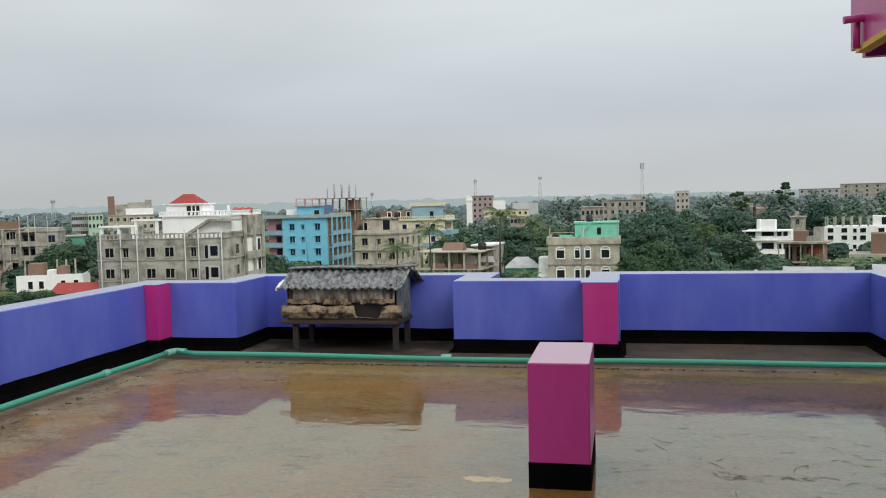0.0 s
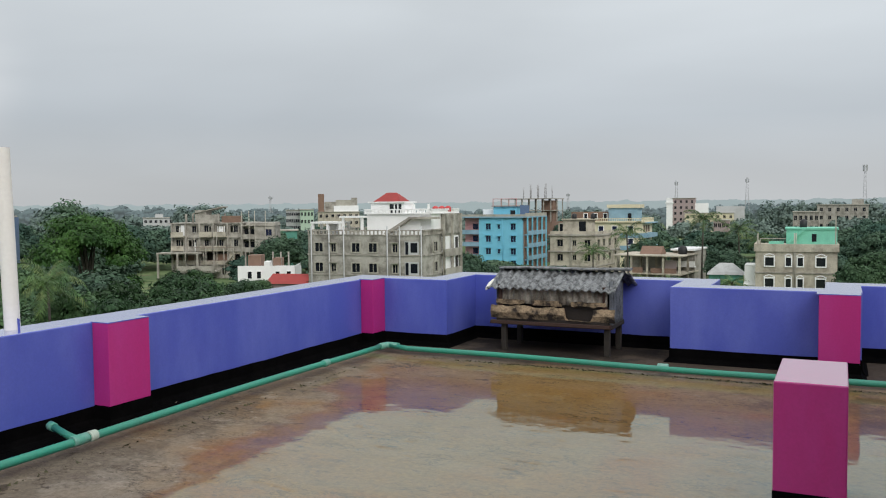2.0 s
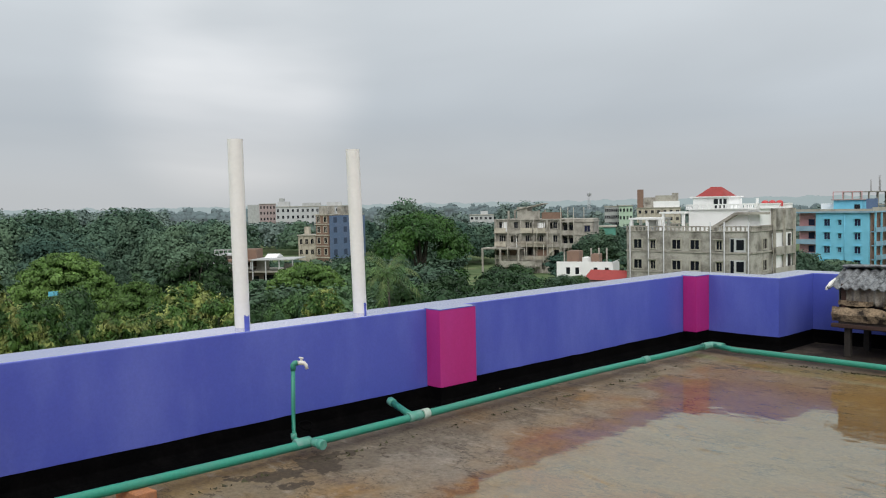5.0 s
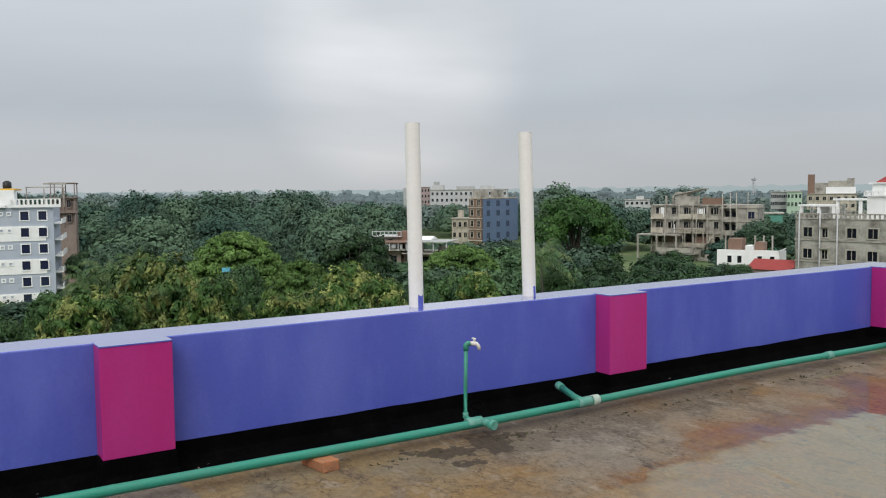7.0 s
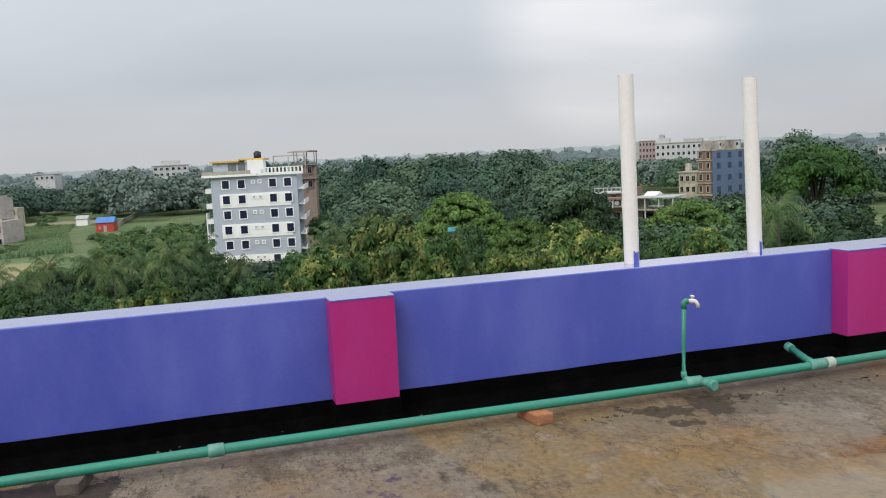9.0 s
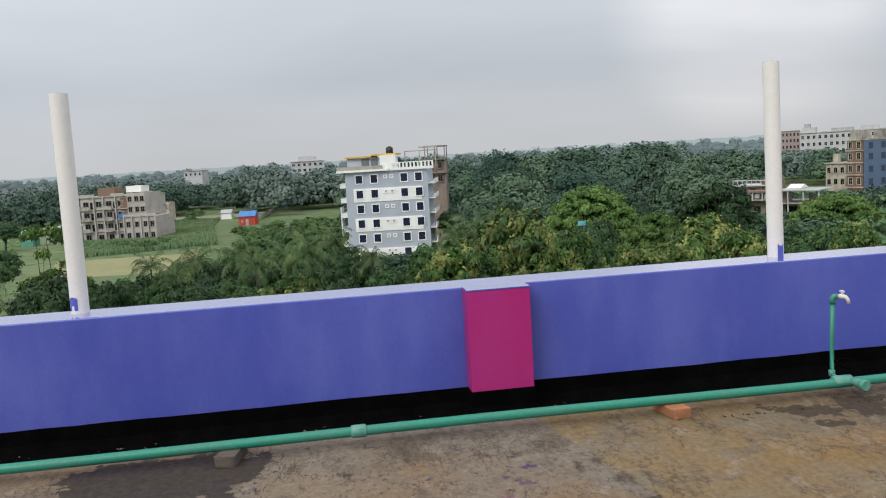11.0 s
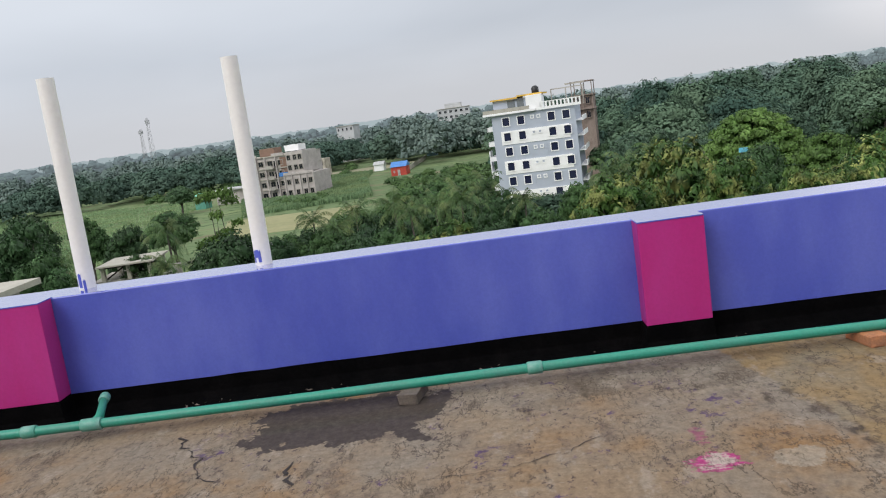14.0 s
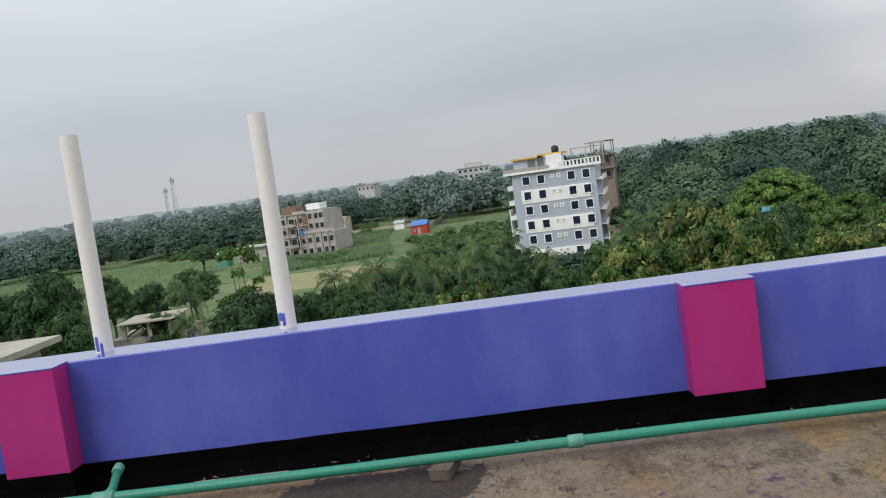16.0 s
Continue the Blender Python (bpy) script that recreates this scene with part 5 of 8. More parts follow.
    # pergola
    part("pergola", blocks((-0.6, 4.0, 1.5, 4.5, top + 1.6, top + 1.85), (3.6, 7.1, 1.8, 5.0, top + 2.4, top + 2.65), *[(x, x + 0.3, y, y + 0.3, top, top + 1.6) for x in (-0.4, 1.8, 3.6) for y in (1.6, 4.1)],
                           *[(x, x + 0.32, 2.0, 2.3, top, top + 2.4) for x in (3.9, 6.6)], (0.6, 2.0, 4.1, 4.3, top, top + 1.7)), M["white"], e, "white roof pergola")
    for x in (14.0, 14.9, 15.8):
        tank(e, x, 10.2, top + 3.15, 0.42, 0.85, M["redtank"])
    part("roof_post", blocks((13.4, 13.65, 3.4, 3.65, top + 2.9, top + 4.3), (15.4, 15.65, 3.4, 3.65, top + 2.9, top + 4.3)), M["white"], e, "white roof post")
    part("tank_base", blocks((13.4, 15.9, 9.4, 11.0, top + 2.9, top + 3.15)), M["plaster2"], e)


villa()


def unfinished_block():
    """Half-built block of grey frames, brick infill and scaffolding rods."""
    e = house("unfinished_block", "half-built grey concrete block with open storeys and steel rods on top", -145.8, 153.3, 18.9, size=(1.02, 1.00, 1.08))
    w, d, fh = 17.2, 12.0, 3.1
    skeleton_frame(e, w, d, 4, fh, 5, 3, M["plaster2"])
    rnd = random.Random(3)
    for k in range(4):
        z = k * fh
        specs = []
        for i in range(5):
            x0, x1 = w * i / 5 + 0.18, w * (i + 1) / 5 - 0.18
            if k >= 2 or rnd.random() < 0.3:
                ow = rnd.uniform(0.9, 1.5)
                oc = rnd.uniform(x0 + ow / 2 + 0.3, x1 - ow / 2 - 0.3)
                hd = z + fh - 0.22
                specs += [(x0, oc - ow / 2, -0.1, 0.1, z, hd), (oc + ow / 2, x1, -0.1, 0.1, z, hd), (oc - ow / 2, oc + ow / 2, -0.1, 0.1, z, z + 0.9), (oc - ow / 2, oc + ow / 2, -0.1, 0.1, z + 2.3, hd)]
            else:
                specs.append((x0, x1, -0.5, -0.35, z, z + 0.9))
        part("infill_wall", blocks(*specs), M["plaster2" if k != 1 else "beige"], e, "patchy grey infill wall")
        part("side_wall", blocks((w - 0.1, w + 0.1, 0.2, d * 0.45, z, z + fh - 0.22), (-0.1, 0.1, 0.2, d, z, z + fh - 0.22)), M["plaster2"], e)
        part("core_wall", blocks((1, w - 1, d * 0.45, d * 0.45 + 0.2, z, z + fh - 0.22)), M["plaster2"], e)
    part("pilaster", blocks(*[(w * i / 5 - 0.2, w * i / 5 + 0.2, -0.55, -0.1, 0, 12.4) for i in range(6)]), M["plaster2"], e)
    part("balcony", blocks(*[(x, x + 3.0, -1.5, -1.35, z, z + 1.0) for x, z in ((0.2, 9.4), (7.2, 9.4), (10.6, 9.4), (0.2, 6.3), (7.2, 6.3), (10.6, 6.3))], *[(x, x + 3.0, -1.5, -0.5, z - 0.2, z) for x, z in ((0.2, 9.4), (7.2, 9.4), (10.6, 9.4), (0.2, 6.3), (7.2, 6.3), (10.6, 6.3))]), M["beige"], e, "stained balcony front")
    windows(e, "front", w, d, [(x, z) for z in (7.2, 10.3) for x in (1.0, 5.0, 8.0, 11.6, 15.2)], (1.0, 1.4), M["plaster2"], None, "shade", 0.12)
    part("white_patch", blocks((1.8, 3.2, -0.16, -0.1, 9.5, 11.8), (11.2, 13.0, -0.16, -0.1, 9.5, 11.6)), M["white"], e, "whitewashed patch")
    part("hanging_rag", blocks((5.6, 5.9, -0.7, -0.6, 6.0, 8.0)), M["white"], e)
    part("stair_head", blocks((5.5, 8.2, 0.5, 4, 12.4, 15.2), (8.2, 11.5, 0.5, 0.8, 12.4, 14.2)), M["plaster2"], e)
    bm = bmesh.new()
    a = [bm.verts.new(p) for p in ((5.0, 0.2, 14.4), (12.2, 0.2, 15.8), (12.2, 4.4, 15.8), (5.0, 4.4, 14.4), (5.0, 0.2, 14.6), (12.2, 0.2, 16.0), (12.2, 4.4, 16.0), (5.0, 4.4, 14.6))]
    for q in ((3, 2, 1, 0), (4, 5, 6, 7), (0, 1, 5, 4), (1, 2, 6, 5), (2, 3, 7, 6), (3, 0, 4, 7)):
        bm.faces.new([a[i] for i in q])
    part("sloping_slab", bm, M["plaster2"], e)
    part("brick_parapet", blocks((12, 17, 0.5, 0.8, 12.4, 13.9)), M["bricks"], e)
    part("roof_column", blocks(*[(x, x + 0.4, y, y + 0.4, 12.4, 14.4) for x in (3.2, 11.2) for y in (0, 4)]), M["plaster2"], e)
    part("low_annexe", blocks((-2.0, 8.0, -4.5, -0.6, 5.6, 5.9), (-2, -1.6, -4.5, -4.1, 0, 5.6), (2.8, 3.2, -4.5, -4.1, 0, 5.6), (7.6, 8.0, -4.5, -4.1, 0, 5.6), (3.0, 12, -4.6, -4.3, 1.9, 3.0), (3.0, 12, -4.5, -0.6, 1.6, 1.9)), M["plaster2"], e)
    # scaffold, props and planks round the lower storeys
    for k, (x, y, z0, z1) in enumerate(((0.6, -1.9, 0, 6.6), (3.4, -2.0, 0, 7.4), (6.2, -1.8, 0, 9.6), (9.0, -2.1, 0, 7.0), (11.6, -2.0, 0, 10.2), (13.4, -2.0, 0, 6.8), (15.6, -1.9, 0, 8.8), (5.0, -4.7, 3, 6.4), (9.6, -4.7, 3, 6.0))):
        part("scaffold_pole", tube(bmesh.new(), [(x, y, z0), (x + 0.1 * math.sin(k * 2.1), y, z1)], 0.085, 6), M["slabtop"], e, "pale scaffold pole")
    part("scaffold_plank", blocks((0.4, 9.2, -2.0, -1.7, 5.2, 5.3), (6.0, 15.8, -2.1, -1.8, 6.9, 7.0), (9.0, 16.0, -2.1, -1.8, 4.0, 4.1)), M["greybrick"], e)
    part("brick_infill", blocks((3.7, 6.7, 0.0, 0.14, 3.2, 5.2), (10.6, 13.4, 0.0, 0.14, 3.2, 5.4), (0.4, 2.2, 0.0, 0.14, 3.2, 4.6)), M["bricks"], e, "half-height brick infill")
    bm = bmesh.new()
    for k in range(7):
        box(bm, 13.2 + 0.32 * k, 13.52 + 0.32 * k, -1.5, -0.6, 3.2 + 0.3 * k, 3.5 + 0.3 * k)
    part("stair", bm, M["slabtop"], e, "bare concrete stair")
    # right wing, turned a little
    e2 = house("unfinished_wing", "grey concrete wing with blue-glazed windows and tall steel rods", -129.2, 158.6, 29.1, size=(0.97, 1.00, 1.01))
    w, d = 8.2, 10.0
    part("wall", blocks((3.4, w, 0, d, 0, 13.2), (0, 3.4, 1.6, d, 0, 13.2)), M["plaster2"], e2)
    part("slab", blocks(*[(-0.3, w + 0.2, -0.2, d, z, z + 0.25) for z in (3.1, 6.2, 9.3, 12.4)]), M["plaster2"], e2)
    part("column", blocks((-0.2, 0.2, -0.1, 0.3, 0, 13.2), (3.2, 3.6, -0.1, 0.3, 0, 13.2)), M["plaster2"], e2)
    windows(e2, "front", w, d, [(6.0, z) for z in (3.9, 7.0, 10.1)], (1.4, 1.5), M["plaster2"], M["blueglass"])
    part("balcony_opening", blocks(*[(0.5, 1.5, 1.55, 1.6, z, z + 2.1) for z in (3.5, 6.6, 9.7)], *[(2.0, 3.0, 1.55, 1.6, z + 0.6, z + 2.0) for z in (3.5, 6.6, 9.7)]), M["glass"], e2)
    part("balcony_front", blocks(*[(0.2, 3.2, -0.15, 0.0, z, z + 0.9) for z in (3.35, 6.45, 9.55)]), M["plaster2"], e2)
    for x in (0.2, 2.0, 3.4, 6.0):
        part("scaffold_pole", tube(bmesh.new(), [(x, -0.6, 0.0), (x, -0.6, 16.0)], 0.09, 6), M["slabtop"], e2, "pale scaffold pole")


unfinished_block()


def low_white():
    e = house("low_white_house", "low white house with small dark windows and a raised stair block", -103.3, 125.5, 26.9, size=(0.63, 1.00, 1.00))
    w, d, h = 17.3, 8, 5.1
    part("wall", blocks((0, w, 0, d, 0, h), (8.0, 9.7, -0.1, 3, 0, h + 1.5)), M["white"], e)
    part("parapet", blocks((0, w, 0, 0.2, h, h + 0.7), (w - 0.2, w, 0, d, h, h + 0.7)), M["white"], e)
    windows(e, "front", w, d, [(3.0, 3.4), (5.8, 3.4), (11.4, 3.4), (14.8, 3.4)], (1.2, 1.3), M["white"])
    windows(e, "front", w, d, [(8.4, 4.6), (8.4, 2.4)], (0.8, 1.5), M["white"])
    part("brick_room", blocks((2.5, 6.4, 2, 6, h, h + 2.6), (10, 12.4, 2.5, 6, h, h + 2.0)), M["bricks"], e, "raw brick roof room")
    part("roof_column", blocks(*[(x, x + 0.4, 3, 3.4, h, h + 3.2) for x in (1.2, 9.6, 12.0, 14.4)]), M["plaster2"], e)
    e2 = house("red_roof_shed", "low shed with a dull red roof", -91, 118.4, 12.8, "shed", size=(0.50, 1.00, 1.09))
    part("wall", blocks((0, 16, 0, 6, 0, 3.2)), M["pinkhouse"], e2)
    bm = bmesh.new()
    gable(bm, 0, 16, 0, 6, 3.2, 4.6)
    part("roof", bm, M["redroof"], e2)


low_white()


def blue_house():
    e = house("blue_house", "bright blue four-storey house with pink balconies and raw brick side", -82.8, 194.6, 1.2, size=(0.98, 1.00, 0.98))
    w, d, top = 11.8, 17, 14.1
    part("wall", blocks((0, w, 0, d, 0, top)), M["sky_blue"], e, "bright blue front")
    part("side_wall", blocks((w, w + 0.25, 1.0, d, 0, top)), M["bricks"], e, "raw brick side")
    part("side_slab", blocks(*[(w + 0.25, w + 1.2, 1.0, d, z, z + 0.25) for z in (3.2, 6.4, 9.6)], *[(w + 1.0, w + 1.2, 1.0, d, z + 0.25, z + 1.1) for z in (3.2, 6.4, 9.6)]), M["paleblue"], e)
    part("side_column", blocks(*[(w + 0.9, w + 1.25, y, y + 0.3, 0, top) for y in (1.0, 4.8, 8.8, 12.8, 16.4)]), M["sky_blue"], e)
    part("roof_slab", blocks((-4.9, w + 1.2, -0.6, d, top, top + 0.35)), M["paleblue"], e)
    part("parapet", blocks((-4.8, w + 1, -0.4, -0.2, top + 0.35, top + 0.9), (w + 0.9, w + 1.1, -0.4, d, top + 0.35, top + 1.2)), M["slabtop"], e)
    zs = (1.6, 4.75, 7.95, 11.1)
    windows(e, "front", w, d, [(2.0, z) for z in zs] + [(8.8, z) for z in zs], (1.3, 1.5), M["sky_blue"], M["blueglass"], "shade")
    windows(e, "front", w, d, [(5.2, z + 0.2) for z in zs], (0.7, 1.1), M["sky_blue"], M["blueglass"], "shade")
    windows(e, "right", w + 0.25, d, [(y, z) for z in zs for y in (2.4, 6, 10, 14)], (1.3, 1.5), M["bricks"])
    bm = bmesh.new()
    tube(bm, [(6.6, -0.1, 0), (6.6, -0.1, top)], 0.1, 6)
    part("downpipe", bm, M["sky_blue"], e)
    # pink wing with balconies
    part("wing", blocks((-4.6, 0, 1.8, d - 4, 0, top)), M["salmon"], e, "salmon pink wing")
    for z in zs:
        part("balcony", blocks((-4.8, 0, 0.0, 1.8, z - 1.25, z - 1.0), (-4.8, 0, 0.0, 0.15, z - 1.0, z - 0.1)), M["paleblue"], e, "balcony with pale blue edge")
        part("balcony_opening", blocks((-2.4, -1.0, 1.74, 1.8, z, z + 1.5)), M["blueglass"], e)
    part("stair_room", blocks((2.9, 9.2, 3, 9, top + 0.35, top + 2.9)), M["sky_blue"], e)
    part("stair_roof", blocks((2.5, 9.7, 2.5, 9.5, top + 2.9, top + 3.15)), M["pinkhouse"], e)
    part("stair_opening", blocks((7.6, 8.9, 2.95, 3.0, top + 0.6, top + 1.9)), M["glass"], e)
    part("roof_truss", blocks((2.8, 9.4, 2.7, 2.9, top + 4.8, top + 4.95), *[(x, x + 0.15, 2.7, 2.9, top + 3.15, top + 4.8) for x in (2.8, 5.0, 7.2, 9.25)]), M["salmon"], e, "pink roof frame")
    part("roof_fence", blocks((10.2, w + 0.9, 3, 3.1, top + 0.4, top + 3.2)), M["net"], e)
    part("white_tank_room", blocks((-0.8, 2.6, 5, 8, top + 0.35, top + 2.2)), M["white"], e)
    # skeleton block behind
    e2 = house("rising_block", "unfinished concrete frame with steel bars rising behind", -92.1, 234, 0.8, size=(0.77, 1.00, 1.03))
    part("wall", blocks((0, 20, 1, 12, 0, 11.6)), M["bricks"], e2)
    skeleton_frame(e2, 20.0, 12.0, 2, 3.4, 7, 2, M["plaster2"], 11.6, 0.28, 0.18)
    rods(e2, [9, 12, 15, 18], [0, 6], 18.4, 4.0, 4)
    part("brick_core", blocks((15, 19.5, 3, 8, 11.6, 17.8)), M["bricks"], e2)


blue_house()


def beige_house():
    e = house("beige_house", "mouldy beige two-tone house with dark small windows", -59.1, 180, -4.6, size=(0.95, 1.00, 1.03))
    w, d, top = 11.2, 17, 9.8
    part("wall", blocks((0, w, 0, d, 0, top)), M["beige"], e)
    part("band", blocks((-0.3, w + 0.3, -0.4, d, top - 0.1, top + 0.25), (-0.3, w + 0.3, -0.35, d, 6.2, 6.45), (-0.15, w + 0.15, -0.15, d, 3.1, 3.3)), M["plaster2"], e)
    zs = (1.2, 4.3, 7.4)
    windows(e, "front", w, d, [(1.9, z) for z in zs] + [(8.7, z) for z in zs], (1.4, 1.4), M["beige"], None, "shade")
    windows(e, "front", w, d, [(5.8, z + 0.2) for z in zs], (0.8, 1.1), M["beige"], None, "shade")
    windows(e, "right", w, d, [(y, z) for z in zs for y in (1.5, 5, 9, 13)], (1.3, 1.4), M["beige"], None, "shade")
    part("parapet", blocks((0, w, 0, 0.2, top + 0.25, top + 0.9), (w - 0.2, w, 0, d, top + 0.25, top + 0.9)), M["beige"], e)
    part("stair_room", blocks((2.2, 8.6, 2.5, 7, top + 0.25, top + 3.3), (1.9, 9.2, 2.2, 7.4, top + 3.3, top + 3.55), (0.2, 2.2, 4.5, 7, top + 0.25, top + 2.6)), M["beige"], e)
    part("stair_opening", blocks((6.3, 8.0, 2.46, 2.5, top + 0.4, top + 3.0), (0.6, 1.4, 4.46, 4.5, top + 0.4, top + 2.4)), M["glass"], e)
    for x in (4.3, 9.0):
        tank(e, x, 4.5, top + 3.55)
    for x in (5.1, 5.5):
        part("downpipe", tube(bmesh.new(), [(x, -0.15, 0), (x, -0.15, top)], 0.09, 6), M["slabtop"], e)


beige_house()


def cream_house():
    e = house("cream_house", "cream and pale blue banded house with a white roof balustrade", -64.7, 222.3, 0.4, size=(0.98, 1.00, 0.93))
    w, d, top = 17.6, 13, 13.0
    part("wall", blocks((0, w, 0, d, 0, top)), M["cream"], e)
    part("band", blocks(*[(-0.15, w + 0.2, -0.2, d, z, z + 1.3) for z in (8.6, 5.0)]), M["paleblue"], e, "pale blue band")
    part("cornice", blocks((-0.5, w + 0.6, -0.6, d, top, top + 0.3)), M["cream"], e)
    rail(e, -0.3, w + 0.4, -0.4, d, top + 0.3, 0.8, 0.6, M["cream"], "roof_balustrade", 0.18)
    windows(e, "front", w, d, [(x, z) for z in (10.2, 6.6) for x in (1.8, 5.6, 9.4, 13.8)], (1.3, 1.7), M["white"], M["blueglass"])
    part("side_balcony", blocks(*[(w, w + 1.6, 1, d, z, z + 1.2) for z in (5.0, 8.6)], (w, w + 1.6, 1, d, top - 0.3, top)), M["paleblue"], e)
    part("side_opening", blocks(*[(w, w + 0.06, 1.5 + k * 3, 3.4 + k * 3, z, z + 1.9) for z in (6.4, 10.2) for k in range(3)]), M["bricks"], e)
    part("stair_room", blocks((7.6, 15.6, 3, 9, top + 0.3, top + 4.2)), M["paleblue"], e)
    part("stair_cornice", blocks((7.2, 16.2, 2.6, 9.4, top + 4.2, top + 5.2)), M["cream"], e)
    part("stair_opening", blocks((13.0, 14.0, 2.94, 3.0, top + 0.5, top + 2.6)), M["glass"], e)
    e2 = house("brick_annexe", "raw brick annexe with white window bays", -68.5, 227.7, -1.4, size=(0.93, 1.00, 0.98))
    part("wall", blocks((0, 14, 0, 8, 0, 15.2)), M["bricks"], e2)
    windows(e2, "front", 14, 8, [(x, 13.4) for x in (4, 7, 10)], (1.0, 1.3), M["white"])


cream_house()


def frame_house():
    e = house("frame_house", "open concrete frame house with unfinished brick walls", -39.1, 159.8, -6.5, size=(1.06, 1.00, 0.95))
    w, d, fh = 11.7, 11, 3.6
    skeleton_frame(e, w, d, 2, fh, 4, 2, M["beige"], 0.4)
    part("plinth", blocks((-0.3, w + 0.3, -0.3, d, 0, 0.4)), M["beige"], e)
    part("inner_wall", blocks((1, 7, d * 0.6, d * 0.6 + 0.2, 0.4, 7.2), (7.6, w, d * 0.8, d * 0.8 + 0.2, 0.4, 7.2)), M["plaster"], e)
    part("rubble_wall", blocks((2.4, 5.0, -0.1, 0.1, 4.0, 5.1), (6.4, 11, 0.4, 0.6, 4.0, 5.0), (0.2, 2.2, -0.1, 0.1, 0.4, 1.6)), M["bricks"], e)
    part("plastered_wall", blocks((8.8, 10.8, 1.2, 1.4, 4.0, 6.6)), M["pinkhouse"], e)
    bm = bmesh.new()
    gable(bm, 3.6, 7.2, 3.5, 6.5, 7.6, 9.2, 0.2)
    part("sand_heap", bm, M["bricks"], e, "heap of brick rubble")
    tank(e, 10.6, 6, 7.6, 0.8, 1.7)
    e2 = house("balcony_house", "small grey house with white balcony fronts", -29.6, 167.8, -5.5, size=(0.76, 1.00, 1.08))
    part("wall", blocks((0, 5.5, 0, 9, 0, 7.2)), M["plaster2"], e2)
    part("balcony", blocks((-0.3, 5.8, -1.0, 0, 4.2, 4.4), (-0.3, 5.8, -1.0, -0.85, 4.4, 5.3), (-0.3, 5.8, -1.2, 9.2, 7.2, 7.5)), M["white"], e2)
    windows(e2, "front", 5.5, 9, [(1.0, 4.6), (3.6, 4.6)], (1.2, 1.5), M["white"])
    e3 = house("tin_shed", "green-grey tin shed with hipped roof", -20.4, 150.2, 6.4, "shed", size=(0.81, 1.00, 1.09))
    part("wall", blocks((0, 7, 0, 6, 0, 4.2)), M["greenshed"], e3)
    bm = bmesh.new()
    hip(bm, 0, 7, 0, 6, 4.2, 5.9, 0.4, 1.4)
    part("roof", bm, M["paleroof"], e3)


frame_house()


def mint_house():
    e = house("mint_topped_house", "beige house with arched window heads and a mint green roof room", -11.9, 140.1, 2.2, size=(0.95, 1.00, 1.09))
    w, d, top = 12.4, 13, 9.2
    part("wall", blocks((0, w, 0, d, 0, top)), M["beige"], e)
    part("parapet", blocks((-0.25, w + 0.25, -0.25, 0.0, top - 0.7, top + 0.4), (-0.25, 0, 0, d, top - 0.7, top + 0.4), (w, w + 0.25, 0, d, top - 0.7, top + 0.4)), M["beige"], e)
    part("band", blocks((-0.12, w + 0.12, -0.14, d, 5.35, 5.55), (-0.12, w + 0.12, -0.14, d, 2.3, 2.5)), M["plaster2"], e)
    zs = (0.9, 3.4, 6.45)
    windows(e, "front", w, d, [(1.5, z) for z in zs] + [(9.3, z) for z in zs], (1.35, 1.2), M["white"], None, "arch")
    windows(e, "front", w, d, [(4.7, z) for z in zs] + [(6.5, z) for z in zs], (0.8, 1.2), M["white"], None, "arch")
    for x in (5.95, 6.2):
        part("downpipe", tube(bmesh.new(), [(x, -0.12, 0), (x, -0.12, top + 2.0)], 0.08, 6), M["slabtop"], e)
    part("roof_room", blocks((4.7, w, 2.0, 8, top, top + 2.45), (4.5, w + 0.2, 1.8, 8.2, top + 2.45, top + 2.7)), M["mint"], e, "mint green roof room")
    part("room_opening", blocks((8.6, 9.3, 1.95, 2.0, top + 0.7, top + 1.8)), M["glass"], e)
    bm = bmesh.new()
    a = [bm.verts.new(p) for p in ((4.9, 1.2, top + 0.2), (7.4, 1.2, top + 2.3), (7.4, 1.2, top + 2.65), (4.9, 1.2, top + 0.6))]
    bm.faces.new(a)
    r = bmesh.ops.extrude_face_region(bm, geom=bm.faces[:])
    bmesh.ops.translate(bm, verts=[v for v in r["geom"] if isinstance(v, bmesh.types.BMVert)], vec=(0, 0.8, 0))
    bmesh.ops.recalc_face_normals(bm, faces=bm.faces)
    part("stair_flight", bm, M["mint"], e)
    part("roof_bench", blocks((2.0, 4.3, 1.2, 1.5, top, top + 0.75)), M["mint"], e)
    part("roof_trellis", blocks((0.6, 4.6, 1.0, 1.1, top + 1.1, top + 1.2), (0.6, 0.75, 1, 1.1, top, top + 1.2), (0.2, 0.45, 0, 0.25, top, top + 1.9), (12.0, 12.2, 0, 0.2, top, top + 4.2)), M["slabtop"], e)
    tank(e, 7.3, 4, top + 2.7, 0.6, 1.2)
    part("white_annexe", blocks((-1.8, 0, 1.5, 7, 0, 6.4), (-2.0, -0.1, 1.3, 7, 3.4, 3.6)), M["white"], e)


mint_house()


